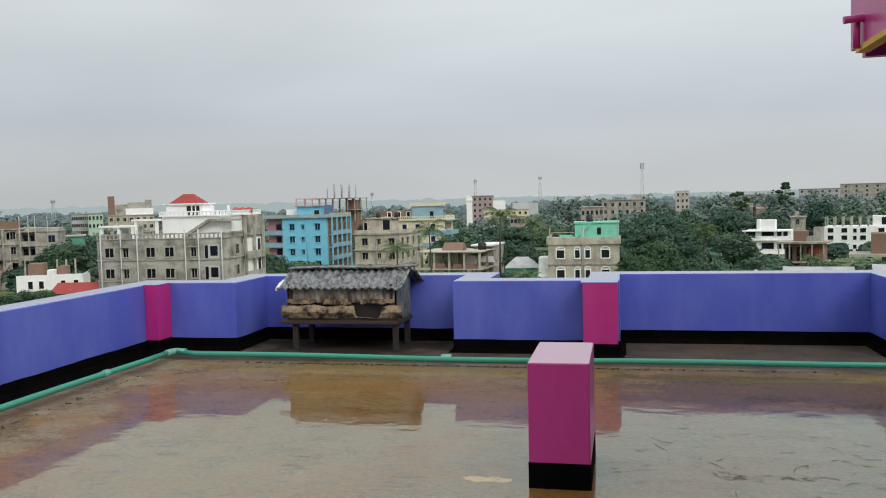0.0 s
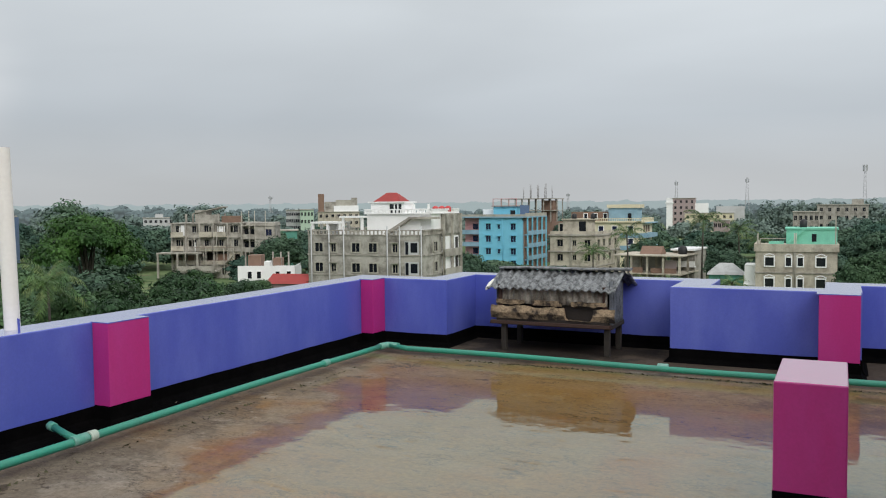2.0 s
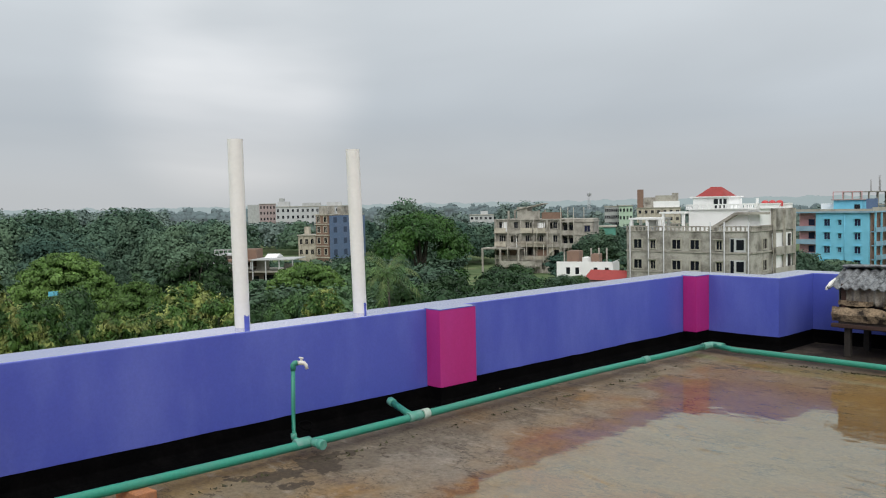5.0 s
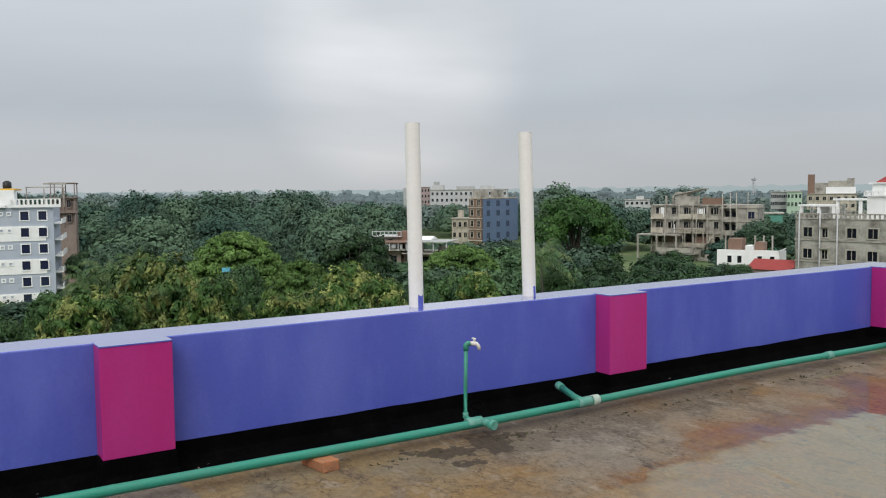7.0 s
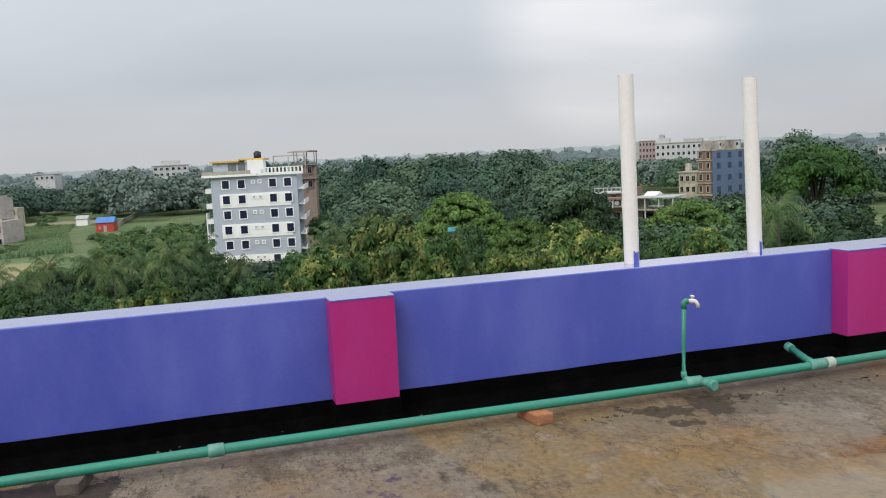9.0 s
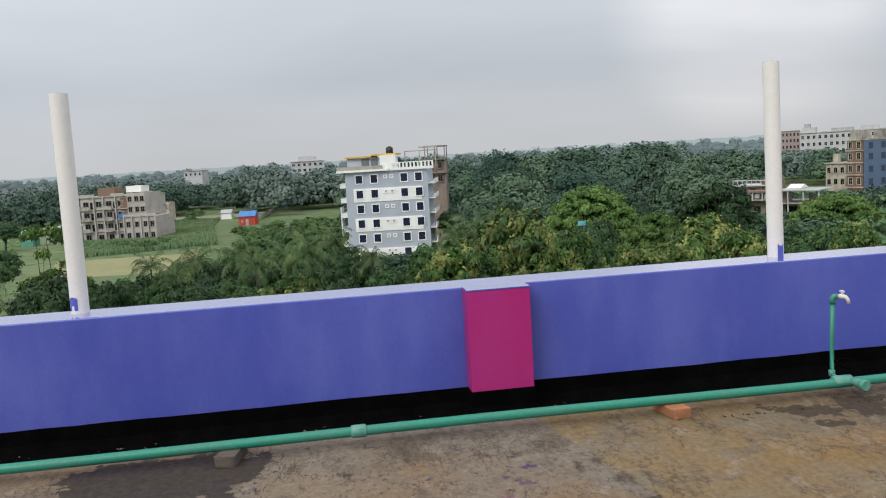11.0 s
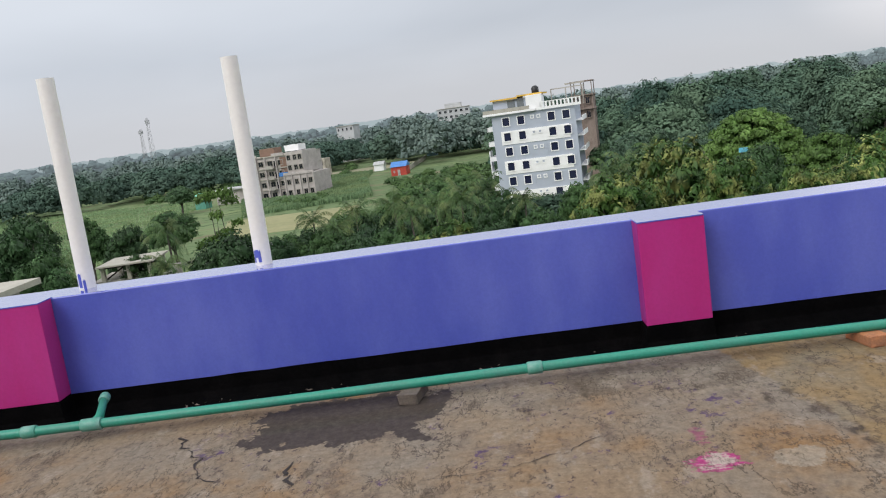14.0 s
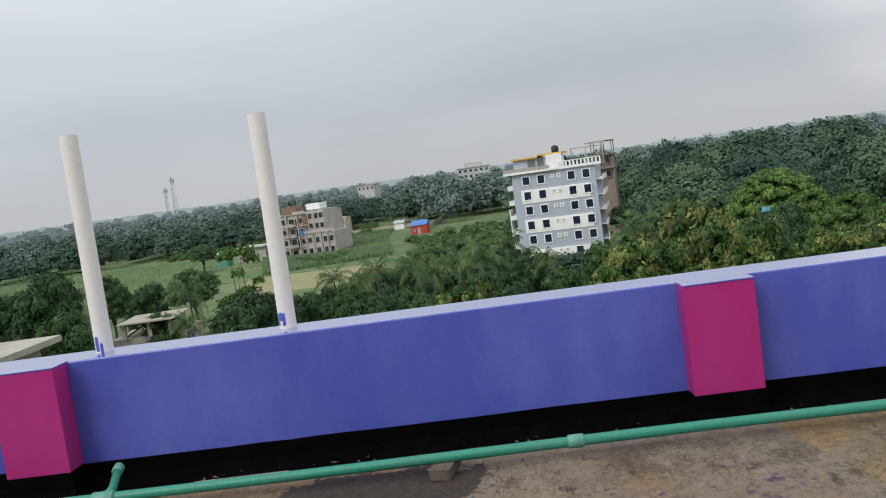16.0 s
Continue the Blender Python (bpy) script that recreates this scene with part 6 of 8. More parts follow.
def right_town():
    e = house("white_balcony_house", "white three-storey house with long balconies", 32, 232.6, -14, size=(0.84, 1.00, 1.00))
    w, d = 13.5, 10
    part("wall", blocks((0, w, 0, d, 0, 7.4), (3.6, 4.6, -0.4, 3, 0, 10.4), (3.6, 9, 0.5, 5, 7.4, 10.2)), M["white"], e)
    part("balcony", blocks(*[(-0.6, 3.6, -1.2, -1.0, z, z + 1.0) for z in (1.5, 5.0)], *[(4.6, w, -0.8, -0.6, z, z + 1.0) for z in (1.5, 5.0)], *[(-0.6, w, -1.2, 0, z - 0.2, z) for z in (1.5, 5.0)], (-0.6, w, -1.2, 0, 7.2, 7.5)), M["white"], e)
    part("balcony_opening", blocks(*[(a, b, -0.05, 0, z, z + 1.6) for z in (2.6, 5.9) for a, b in ((0.3, 3.2), (5.0, 8.6), (9.6, 10.8), (11.4, 12.6))]), M["glass"], e)
    e = house("long_white_block", "long white four-storey block with bare columns on its roof", 57.3, 258.6, -17.9, size=(1.00, 1.00, 1.05))
    w, d, top = 26, 12, 6.9
    part("wall", blocks((0, w, 0, d, 0, top), (12.5, 17, 1, 5, top, top + 2.8)), M["white"], e)
    windows(e, "front", w, d, [(x, z) for z in (0.8, 3.2, 5.2) for x in (1.0, 4.6, 9.4, 14.0, 18.0, 22.0)], (1.5, 1.2), M["white"])
    windows(e, "front", w, d, [(7.6, z) for z in (0.8, 3.2, 5.2)], (0.9, 1.1), M["white"])
    part("roof_column", blocks(*[(x, x + 0.35, y, y + 0.35, top, top + 2.6) for x in (0.2, 2.4, 4.6, 6.8, 9.0, 11.2, 17.5, 20) for y in (0.2, 6)]), M["plaster2"], e)
    part("roof_opening", blocks((14.8, 16, 0.95, 1.0, top + 0.4, top + 2.4)), M["glass"], e)
    e = house("brick_shops", "low row of brown brick rooms with a flat slab", 35.1, 201.8, -20.2, size=(0.74, 1.00, 1.02))
    part("wall", blocks((1.5, 12.5, 1.5, 8, 0, 5.4), (4, 7.6, 2, 6, 5.9, 8.2)), M["bricks"], e)
    part("upper_room", blocks((9.5, 12, 3, 6, 5.9, 9.0), (7.6, 9.5, 2.6, 6, 5.9, 7.0)), M["plaster2"], e)
    part("slab", blocks((-0.5, 14, -0.8, 8.5, 5.5, 5.9), (-0.3, 13.5, -0.6, 8, 1.2, 1.5)), M["plaster2"], e)
    part("column", blocks(*[(x, x + 0.35, -0.5, -0.15, 0, 5.5) for x in (0, 3.2, 6.4, 9.6, 12.8)]), M["plaster2"], e)
    part("shop_opening", blocks(*[(x, x + 1.8, 1.44, 1.5, 1.6, 4.6) for x in (2, 5, 8)]), M["glass"], e)
    part("awning", blocks((8.6, 11.6, 0.4, 1.4, 3.2, 4.4)), M["redroof"], e)
    e = house("brick_corner_house", "raw brick house on a concrete deck", 49.1, 180.9, -14.9, size=(1.00, 1.00, 1.32))
    part("wall", blocks((0, 12, 2, 9, 3.2, 6.4), (2, 11, 3, 9, 0, 3)), M["bricks"], e)
    part("slab", blocks((-4, 12.5, 0, 9.5, 2.9, 3.3)), M["slabtop"], e)
    part("column", blocks(*[(x, x + 0.4, 0.3, 0.7, 0, 2.9) for x in (-3.5, 0, 4, 8)]), M["plaster2"], e)
    for x, y, w, d, h, rot in ((24.0, 130, 9, 7, 3.4, -8), (36.5, 131, 13, 7, 3.6, -12), (49, 130, 8, 6, 3.6, -14), (17.0, 128, 5, 5, 3.3, -6)):
        e = house("tin_roof_house", "low house with a pale tin roof", x, y, rot)
        part("wall", blocks((0, w, 0, d, 0, h)), M["beige"], e)
        bm = bmesh.new()
        (gable if w > 8 else hip)(bm, 0, w, 0, d, h, h + 2.5)
        part("roof", bm, M["paleroof"], e, "pale weathered tin roof")
    e = house("grey_hut", "small grey house with a white roof tank room", 50.2, 269.3, -12.9, size=(0.58, 1.00, 0.96))
    part("wall", blocks((0, 7, 0, 6, 0, 10.2), (2, 4, 1, 3, 10.5, 12)), M["plaster2"], e)
    part("slab", blocks((-0.5, 7.5, -0.6, 6.5, 10.2, 10.5)), M["slabtop"], e)
    windows(e, "front", 7, 6, [(2.6, 8.0)], (1.6, 1.6), M["plaster2"])
    e = house("cream_tower_house", "tall narrow cream house among far trees", 25.9, 428.9, -4.1, size=(0.82, 1.00, 1.02))
    part("wall", blocks((0, 8.2, 0, 8, 0, 19.5)), M["pale_plaster"], e)
    windows(e, "front", 8.2, 8, [(x, z) for z in (8, 11, 14, 17) for x in (1.0, 3.6, 6.0)], (1.2, 1.3), M["cream"])
    e = house("far_brick_house", "far brick-red house half hidden by trees", 40.9, 329.2, -9.3, size=(0.86, 1.00, 1.01))
    part("wall", blocks((0, 8, 0, 8, 0, 13.6), (9.5, 14, 0, 8, 0, 13.2)), M["pinkhouse"], e)
    part("band", blocks((-0.2, 8.2, -0.2, 8, 12.2, 12.8), (9.3, 14.2, -0.2, 8, 11.6, 12.2)), M["cream"], e)


right_town()


def far_block(name, label, x, y, rot, w, d, h, wall_m, rows, cols, top=(), fh=3.1, ww=1.3, size=(1, 1, 1)):
    e = house(name, label, x, y, rot, size=size)
    part("wall", blocks((0, w, 0, d, 0, h)), wall_m, e)
    part("roof_slab", blocks((-0.4, w + 0.4, -0.4, d, h, h + 0.3)), M["slabtop"], e)
    if rows and cols:
        windows(e, "front", w, d, [((i + 0.5) * w / cols - ww / 2, h - 2.4 - k * fh) for k in range(rows) for i in range(cols)], (ww, 1.4), wall_m)
    for s in top:
        part("roof_room", blocks(s[:6]), s[6], e)
    return e


far_block("pale_school", "long pale grey block with green end", -230.1, 314.4, 35.1, 13.4, 10, 15.6, M["paleroof"], 3, 8, size=(0.50, 1.00, 1.00))
far_block("green_block", "light green plastered block", -219.1, 310, 34.4, 9.6, 10, 14.6, M["pale_green"], 2, 4, size=(0.62, 1.00, 1.08))
far_block("hilltop_white", "white and beige terraced building with brick stair tower", -215.5, 318.6, 32.6, 21, 12, 14.6, M["beige"], 3, 7,
          [(0.2, 3.2, 1, 4, 14.6, 23.0, M["bricks"]), (3.4, 9, 2, 8, 14.6, 19.4, M["plaster2"]), (8, 20.6, 0.6, 8, 14.9, 17.6, M["white"]), (9, 17, 1.6, 8, 17.6, 20.2, M["slabtop"]), (17, 20, 1, 6, 17.6, 21.2, M["plaster2"])], size=(0.90, 1.00, 1.00))
far_block("teal_roof_shed", "low shed with a teal roof", -137.9, 183.6, 36, 7, 8, 10.2, M["greenshed"], 0, 0, size=(0.82, 1.00, 1.03))
far_block("far_white_hall", "far white flat-roofed hall", -298.5, 294.9, 43.9, 15.2, 10, 13.6, M["dull_hazed_white"], 1, 6, [(6, 10, 2, 6, 13.9, 15.8, M["dull_hazed_white"])], size=(0.91, 1.00, 0.91))
far_block("pink_clinic", "far salmon and white striped block", -82.4, 461.7, 5.5, 14, 10, 19.6, M["pinkhouse"], 5, 4,
          [(-4, 0, 0, 8, 0, 20, M["white"]), (-4.5, 0.5, -0.4, 8, 17, 17.8, M["white"]), (14, 22, 1, 8, 0, 17, M["white"])], size=(0.83, 1.00, 1.02))
far_block("far_cream_row", "far cream row of flats", -71.4, 433.8, 5.4, 28, 10, 12.4, M["cream"], 2, 8, [(18, 34, 2, 9, 0, 16, M["dull_hazed_white"])], size=(0.84, 1.00, 0.98))
far_block("far_pink_house", "small far pink house", -43.1, 326.7, 5.6, 7, 9, 10.2, M["pinkhouse"], 2, 4, size=(0.82, 1.00, 1.04))
far_block("grey_far_flats", "far unfinished grey flats", -9.3, 399.6, -0.3, 22, 10, 14.2, M["plaster2"], 3, 6, [(15, 20, 1, 6, 14.2, 16.4, M["plaster2"])], size=(0.91, 1.00, 1.12))
far_block("far_left_flats", "far grey flats among trees", -16.6, 349.1, -0.3, 12, 10, 10.6, M["plaster2"], 2, 5, size=(0.77, 1.00, 1.26))
far_block("long_white_college", "long white three-storey college far off", -400.4, 245.1, 50.7, 48, 14, 15.8, M["dull_hazed_white"], 3, 16,
          [(1, 8, 2, 8, 15.8, 18.4, M["dull_hazed_white"]), (2, 5, 2, 6, 18.4, 20, M["paleroof"]), (16, 27, 3, 9, 15.8, 17.6, M["paleroof"]), (31, 40, 2, 8, 15.8, 17.8, M["dull_hazed_white"])], size=(0.90, 1.00, 1.16))
far_block("pink_college", "far pink and grey block", -413.6, 242.7, 58, 14, 12, 19.2, M["pinkhouse"], 4, 5, [(-10, 0, 0, 10, 0, 19, M["paleroof"])], size=(0.64, 1.00, 1.05))
far_block("far_white_mansion", "far white mansion above the trees", -419.5, -14.1, 87.6, 17, 12, 22.5, M["dull_hazed_white"], 3, 6, [(4, 13, 2, 8, 22.5, 25.4, M["dull_hazed_white"])], size=(0.94, 1.00, 0.85))
far_block("far_white_roof", "white roof among far trees", -424.4, -66.1, 76.8, 14, 9, 19.5, M["dull_hazed_white"], 1, 4, size=(0.65, 1.00, 0.91))
far_block("small_beige_flats", "small beige house with balconies", -217.9, 141, 37.6, 8, 8, 8.4, M["beige"], 2, 3, [(2, 4, 2, 4, 8.4, 11, M["beige"])], size=(0.67, 1.00, 1.04))
for k, (x, y, w, h, m) in enumerate(((120, 620, 26, 20, "paleroof"), (152, 640, 40, 23, "plaster2"), (80, 600, 30, 17, "pinkhouse"), (205, 650, 36, 25, "paleroof"), (240, 640, 30, 22, "plaster2"))):
    far_block("far_flats", "far block of flats on the horizon", x, y, -12, w, 14, h, M[m], 3, 6)


def net_block():
    """Brick block with a side wrapped in blue scaffold net."""
    e = house("netted_block", "brick block under construction, one side wrapped in blue netting", -196.7, 133.2, 15.7, size=(0.94, 1.00, 1.06))
    w, d, top = 4.9, 16, 14.3
    part("wall", blocks((0, w, 0, d, 0, top)), M["bricks"], e, "raw brick front")
    part("slab", blocks(*[(-0.4, w + 0.3, -0.3, d, z, z + 0.3) for z in (2.9, 5.9, 8.8, 11.7, 14.2)]), M["beige"], e)
    windows(e, "front", w, d, [(x, z) for z in (3.8, 6.8, 9.7, 12.4) for x in (0.6, 3.2)], (1.0, 1.5), M["beige"])
    part("netting", blocks((w + 0.5, w + 0.58, -0.2, d + 0.2, 2.6, top - 0.2)), M["net"], e, "blue scaffold netting")
    # flat panels for the openings, their shadow given as a dark blue colour
    part("side_opening", blocks(*[(w + 0.58, w + 0.62, y, y + 1.5, z, z + 1.5) for z in (3.6, 6.6, 9.6, 12.2) for y in (1.5, 6, 10.5)]), mat("net_shadowed_opening", (0.05, 0.075, 0.13), 0.9), e)
    part("ground_storey", blocks((w, w + 0.5, 0, d, 0, 2.6)), M["plaster2"], e)
    part("roof_room", blocks((0.5, 3, 1, 5, top + 0.2, top + 2.4), (3.2, 4.6, 6, 10, top + 0.2, top + 2.2)), M["plaster2"], e)
    rods(e, [0.4, 4.4], [0.4, 8, 15.5], top, 2.2, 9)


net_block()


def deck_house():
    """Low houses with roof terraces: a railed white one, a rusty red porch roof and an open shed under a tin awning."""
    e = house("deck_house", "low grey houses with white roof rails and a rusty porch", -134.2, 68.9, 41, size=(0.80, 1.00, 1.03))
    part("wall", blocks((1, 7, 1.0, 8, 0, 6.4), (7, 18, 2.5, 8, 0, 5.8)), M["greybrick"], e, "grey-brown brick wall")
    part("terrace", blocks((-1, 8.6, -0.6, 9, 6.4, 6.65), (7.8, 19, -0.4, 9, 5.8, 6.0)), M["slabtop"], e, "concrete terrace slab")
    part("terrace_wall", blocks((-1, 5.0, -0.6, -0.45, 6.65, 7.5), (-1, -0.85, -0.6, 6, 6.65, 7.5)), M["dull_hazed_white"], e, "white terrace wall")
    part("upper_terrace", blocks((-0.6, 6.5, 2.4, 8, 8.6, 8.8), (-0.6, 6.5, 2.4, 2.55, 9.5, 9.65)), M["dull_hazed_white"], e, "white upper terrace with a rail")
    for k in range(8):
        part("rail_post", blocks((-0.6 + k * 1.0, -0.48 + k * 1.0, 2.4, 2.55, 8.8, 9.5)), M["dull_hazed_white"], e)
    part("upper_room", blocks((-0.2, 6.2, 3.4, 7.5, 6.65, 8.6)), M["plaster2"], e, "grey upper room")
    part("stair_room", blocks((5.4, 8.8, 3.0, 6.5, 6.65, 9.6)), M["bricks"], e, "rusty red stair room")
    part("porch_roof", blocks((2.8, 9.4, -1.2, 3.0, 7.75, 8.0)), M["bricks"], e, "rusty red porch roof")
    for x in (3.0, 5.2, 7.2, 9.1):
        part("porch_post", blocks((x, x + 0.2, -1.1, -0.9, 6.4, 7.75)), M["dull_hazed_white"], e)
    part("washing", blocks((4.0, 4.7, -0.8, -0.76, 6.7, 7.5), (5.6, 6.6, -0.8, -0.76, 6.8, 7.5), (7.6, 8.2, -0.8, -0.76, 6.6, 7.5)), M["paleroof"], e, "washing on a line")
    part("awning", blocks((9.2, 18.8, -1.4, 6.5, 7.9, 8.05)), M["paleroof"], e, "pale tin awning on posts")
    bm = bmesh.new()
    gable(bm, 10.8, 13.2, 3.0, 7.0, 8.1, 8.7, 0.2)
    part("tin_gable", bm, M["white"], e, "bright new tin roof")
    for x in (9.5, 12.4, 15.4, 18.4):
        part("post", blocks((x, x + 0.2, -1.2, -1.0, 0, 7.9)), M["dull_hazed_white"], e)
    part("shed_wall", blocks((9.4, 12.2, 1.5, 1.7, 6.0, 7.9), (15.6, 18.6, 1.5, 1.7, 6.0, 7.2)), M["plaster2"], e)
    for x, y, z, w, h in ((2, 0.94, 3.4, 1.4, 2.0), (4.6, 0.94, 3.4, 1.4, 2.0), (8, 2.44, 2.6, 1.4, 2.4), (10.6, 2.44, 3.2, 2.8, 2.0), (15, 2.44, 3.2, 2.0, 2.0), (0.6, 3.34, 6.9, 1.2, 1.3), (2.8, 3.34, 6.9, 1.2, 1.3), (6.0, 2.94, 6.7, 1.0, 1.0)):
        part("opening", blocks((x, x + w, y, y + 0.06, z, z + h)), M["glass"], e)
    part("lower_room", blocks((8.2, 12, -1.0, 2.5, 0, 3.4)), M["greybrick"], e)


deck_house()


def striped_flats():
    """Six-storey block in blue-grey and white bands."""
    e = house("striped_flats", "six-storey apartment block in blue-grey and white bands with dark windows", -141.8, 3.7, 78.5, "apartment block", GROUND - 0.3, size=(0.82, 1.00, 0.87))
    w, d, top = 17.0, 14, 17.9
    part("wall", blocks((0, w, 0, d, 0, top)), M["greyblue"], e, "blue-grey painted wall")
    fh = 2.88
    for k in (0, 2, 4):
        z = 0.9 + k * fh - (0.2 if k == 0 else 0)
        part("white_band", blocks((1.6 if k else 0.4, 15.6, -0.12, 0.0, z - 0.35, z + 2.25)), M["white"], e, "white painted band")
    part("plinth", blocks((-0.1, w + 0.1, -0.15, d, 0, 0.5)), M["plaster2"], e)
    zs = [1.3 + k * fh for k in range(6)]
    for k, z in enumerate(zs):
        xs = (2.2, 5.3, 11.5, 14.5)
        if k == 0:
            xs = (11.5, 14.5)
        windows(e, "front", w, d, [(x, z) for x in xs], (1.35, 1.5), M["white"], M["blueglass"], "", 0.124 if k % 2 == 0 else 0.004)
        windows(e, "front", w, d, [(8.1, z + 0.9), (9.4, z + 0.9)], (0.45, 0.4), M["white"], M["greyblue"], "", 0.124 if k % 2 == 0 else 0.004)
    part("garage_opening", blocks((2.4, 5.6, -0.16, -0.02, 0.3, 2.2)), M["glass"], e)
    part("strip", blocks((7.4, 7.6, -0.06, 0.0, 0.5, top), (10.6, 10.8, -0.06, 0.0, 0.5, top)), M["greyblue"], e)
    for k in range(1, 6):
        z = 0.5 + k * fh
        part("balcony", blocks((w, w + 1.3, 1.0, d - 2, z, z + 0.2), (w + 1.15, w + 1.3, 1.0, d - 2, z + 0.2, z + 0.9)), M["white"], e, "white side balcony")
        part("balcony", blocks((-1.4, 0, 1.0, 7, z, z + 0.2), (-1.4, -1.25, 1.0, 7, z + 0.2, z + 0.9), (-1.4, 0, 1.0, 1.15, z + 0.2, z + 0.9)), M["white"], e, "white side balcony")
    part("side_screen", blocks((-1.6, -1.4, 1.0, 3.5, 5.6, 11.2)), M["white"], e)
    part("cornice", blocks((-1.6, 9.2, -0.7, d, top, top + 0.4)), M["white"], e)
    part("brick_parapet", blocks((-1.5, 8.0, -0.6, -0.4, top + 0.4, top + 1.1)), M["slabtop"], e)
    part("tooth_parapet", blocks((9.6, w + 1.4, -0.5, -0.3, top, top + 0.5), *[(9.8 + i * 0.75, 10.15 + i * 0.75, -0.5, -0.3, top + 0.5, top + 1.35) for i in range(12)], (9.6, w + 1.4, -0.5, -0.3, top + 1.35, top + 1.5)), M["white"], e, "toothed white parapet")
    part("lift_room", blocks((7.4, 10.6, 0, 4, top, top + 3.0)), M["white"], e)
    part("roof_flat", blocks((0.4, 7.4, 1.2, 8, top + 0.4, top + 2.7)), M["greyblue"], e, "glazed roof flat")
    part("roof_glazing", blocks((3.4, 5.0, 1.15, 1.2, top + 0.9, top + 2.5), (5.4, 6.8, 1.15, 1.2, top + 0.9, top + 2.5)), M["greyglass"], e)
    part("yellow_roof", blocks((0.0, 5.6, 0.6, 8.4, top + 2.7, top + 3.0), (5.6, 10.8, 0.4, 8.4, top + 3.0, top + 3.3)), M["yellow"], e, "yellow roof edge")
    tank(e, 9.2, 2.5, top + 3.3, 0.75, 1.4)
    part("roof_lattice", blocks((12.2, 19.0, 3, 3.2, top + 3.4, top + 3.6), (15.0, 19.0, 5, 5.2, top + 4.0, top + 4.3), *[(x, x + 0.2, 3, 3.2, top, top + 3.4) for x in (12.2, 15.2, 18.6)]), M["plaster2"], e, "roof pergola of bare concrete")
    e2 = house("brick_flats", "unfinished brick flats behind the striped block", -176.6, 21.9, 77.9, size=(0.56, 1.00, 0.95))
    skeleton_frame(e2, 7.5, 8, 3, 3.0, 2, 1, M["greybrick"], 11.6, 0.3, 0.2)
    part("wall", blocks((0, 7.5, 0.3, 8, 0, 17.4)), M["greybrick"], e2)
    windows(e2, "front", 7.5, 8, [(x, z) for z in (12.6, 15.6) for x in (1.2, 4.9)], (1.3, 1.4), M["greybrick"])


striped_flats()


def field_flats():
    e = house("field_flats", "grey unfinished four-storey flats at the edge of the fields", -228.4, -62.6, 77.8, size=(0.81, 1.00, 0.90))
    w, d, top = 21, 14, 13.2
    part("wall", blocks((0, w, 0, d, 0, top), (15, w + 4.5, -2.0, 10, 0, 7.2), (16, w + 1, -1.0, 9, 7.6, 14.0)), M["pale_plaster"], e)
    part("fin", blocks(*[(x, x + 0.35, -0.55, 0.0, 0, top) for x in (4.4, 7.6, 11.6)], *[(x, x + 0.35, -2.4, -2.0, 0, 7.6) for x in (14.9, 17.6, 20.4, 22.8, 25.2)]), M["pale_plaster"], e)
    part("roof_parapet", blocks((-0.3, 5, -0.4, -0.2, top + 0.25, top + 1.0), (10.5, 15, -0.4, -0.2, top + 0.25, top + 1.0), (15, w + 4.7, -2.3, -2.1, 7.2, 8.0)), M["pale_plaster"], e)
    part("slab", blocks(*[(-0.3, w + 0.3, -0.4, d, z, z + 0.25) for z in (3.2, 6.4, 9.6, top)]), M["slabtop"], e)
    windows(e, "front", w, d, [(x, z) for z in (1.0, 4.2, 7.4, 10.6) for x in (1.0, 5.2, 8.6, 12.4)], (1.7, 1.4), M["plaster2"])
    e_ = [(15.8, 4.4), (18.6, 4.4), (21.4, 4.4), (23.6, 4.4), (15.8, 1.2), (18.6, 1.2), (21.4, 1.2), (23.6, 1.2)]
    fm, pm = window_meshes(1.2, 1.4, M["plaster2"], M["glass"], "")
    for s, z in e_:
        win = share("window", fm, e, pose(s, -2.004, z))
        share("pane", pm, win, Matrix())
    part("recess", blocks((13.2, 16.0, -0.06, 0.0, 7.0, 12.8)), M["bricks"], e, "raw brick stair bay")
    part("roof_room", blocks((5, 10.5, 2, 7, top + 0.25, top + 2.6)), M["bricks"], e)
    for s, z in [(16.4, 11.6), (18.6, 11.6), (20.4, 11.6), (16.4, 8.6), (18.6, 8.6), (20.4, 8.6)]:
        win = share("window", fm, e, pose(s, -1.004, z))
        share("pane", pm, win, Matrix())
    part("balcony", blocks(*[(x, x + 2.6, -1.2, -1.05, z, z + 0.9) for x, z in ((0.6, 3.4), (8.2, 3.4), (0.6, 6.6), (8.2, 6.6), (0.6, 9.8), (8.2, 9.8))], *[(x, x + 2.6, -1.2, -0.2, z - 0.2, z) for x, z in ((0.6, 3.4), (8.2, 3.4), (0.6, 6.6), (8.2, 6.6), (0.6, 9.8), (8.2, 9.8))]), M["plaster"], e)
    part("dark_opening", blocks(*[(s, s + 1.2, -0.05, 0.0, z, z + 2.0) for z in (3.5, 6.7, 9.9) for s in (3.2, 10.8)]), M["glass"], e)
    part("tin_cover", blocks((15, 20, 1, 6, top + 1.0, top + 2.8)), M["white"], e)
    part("blue_sheet", blocks((12.4, 15.6, -0.6, -0.3, 7.0, 8.2)), M["hutblue"], e)
    e2 = house("field_house", "pale roofed house beside the unfinished flats", -238.4, -75, 77.6, size=(0.64, 1.00, 0.80))
    part("wall", blocks((0, 14, 0, 8, 0, 5.0)), M["pale_plaster"], e2)
    part("roof", blocks((-0.5, 14.5, -1, 8.5, 5.0, 5.4)), M["paleroof"], e2)
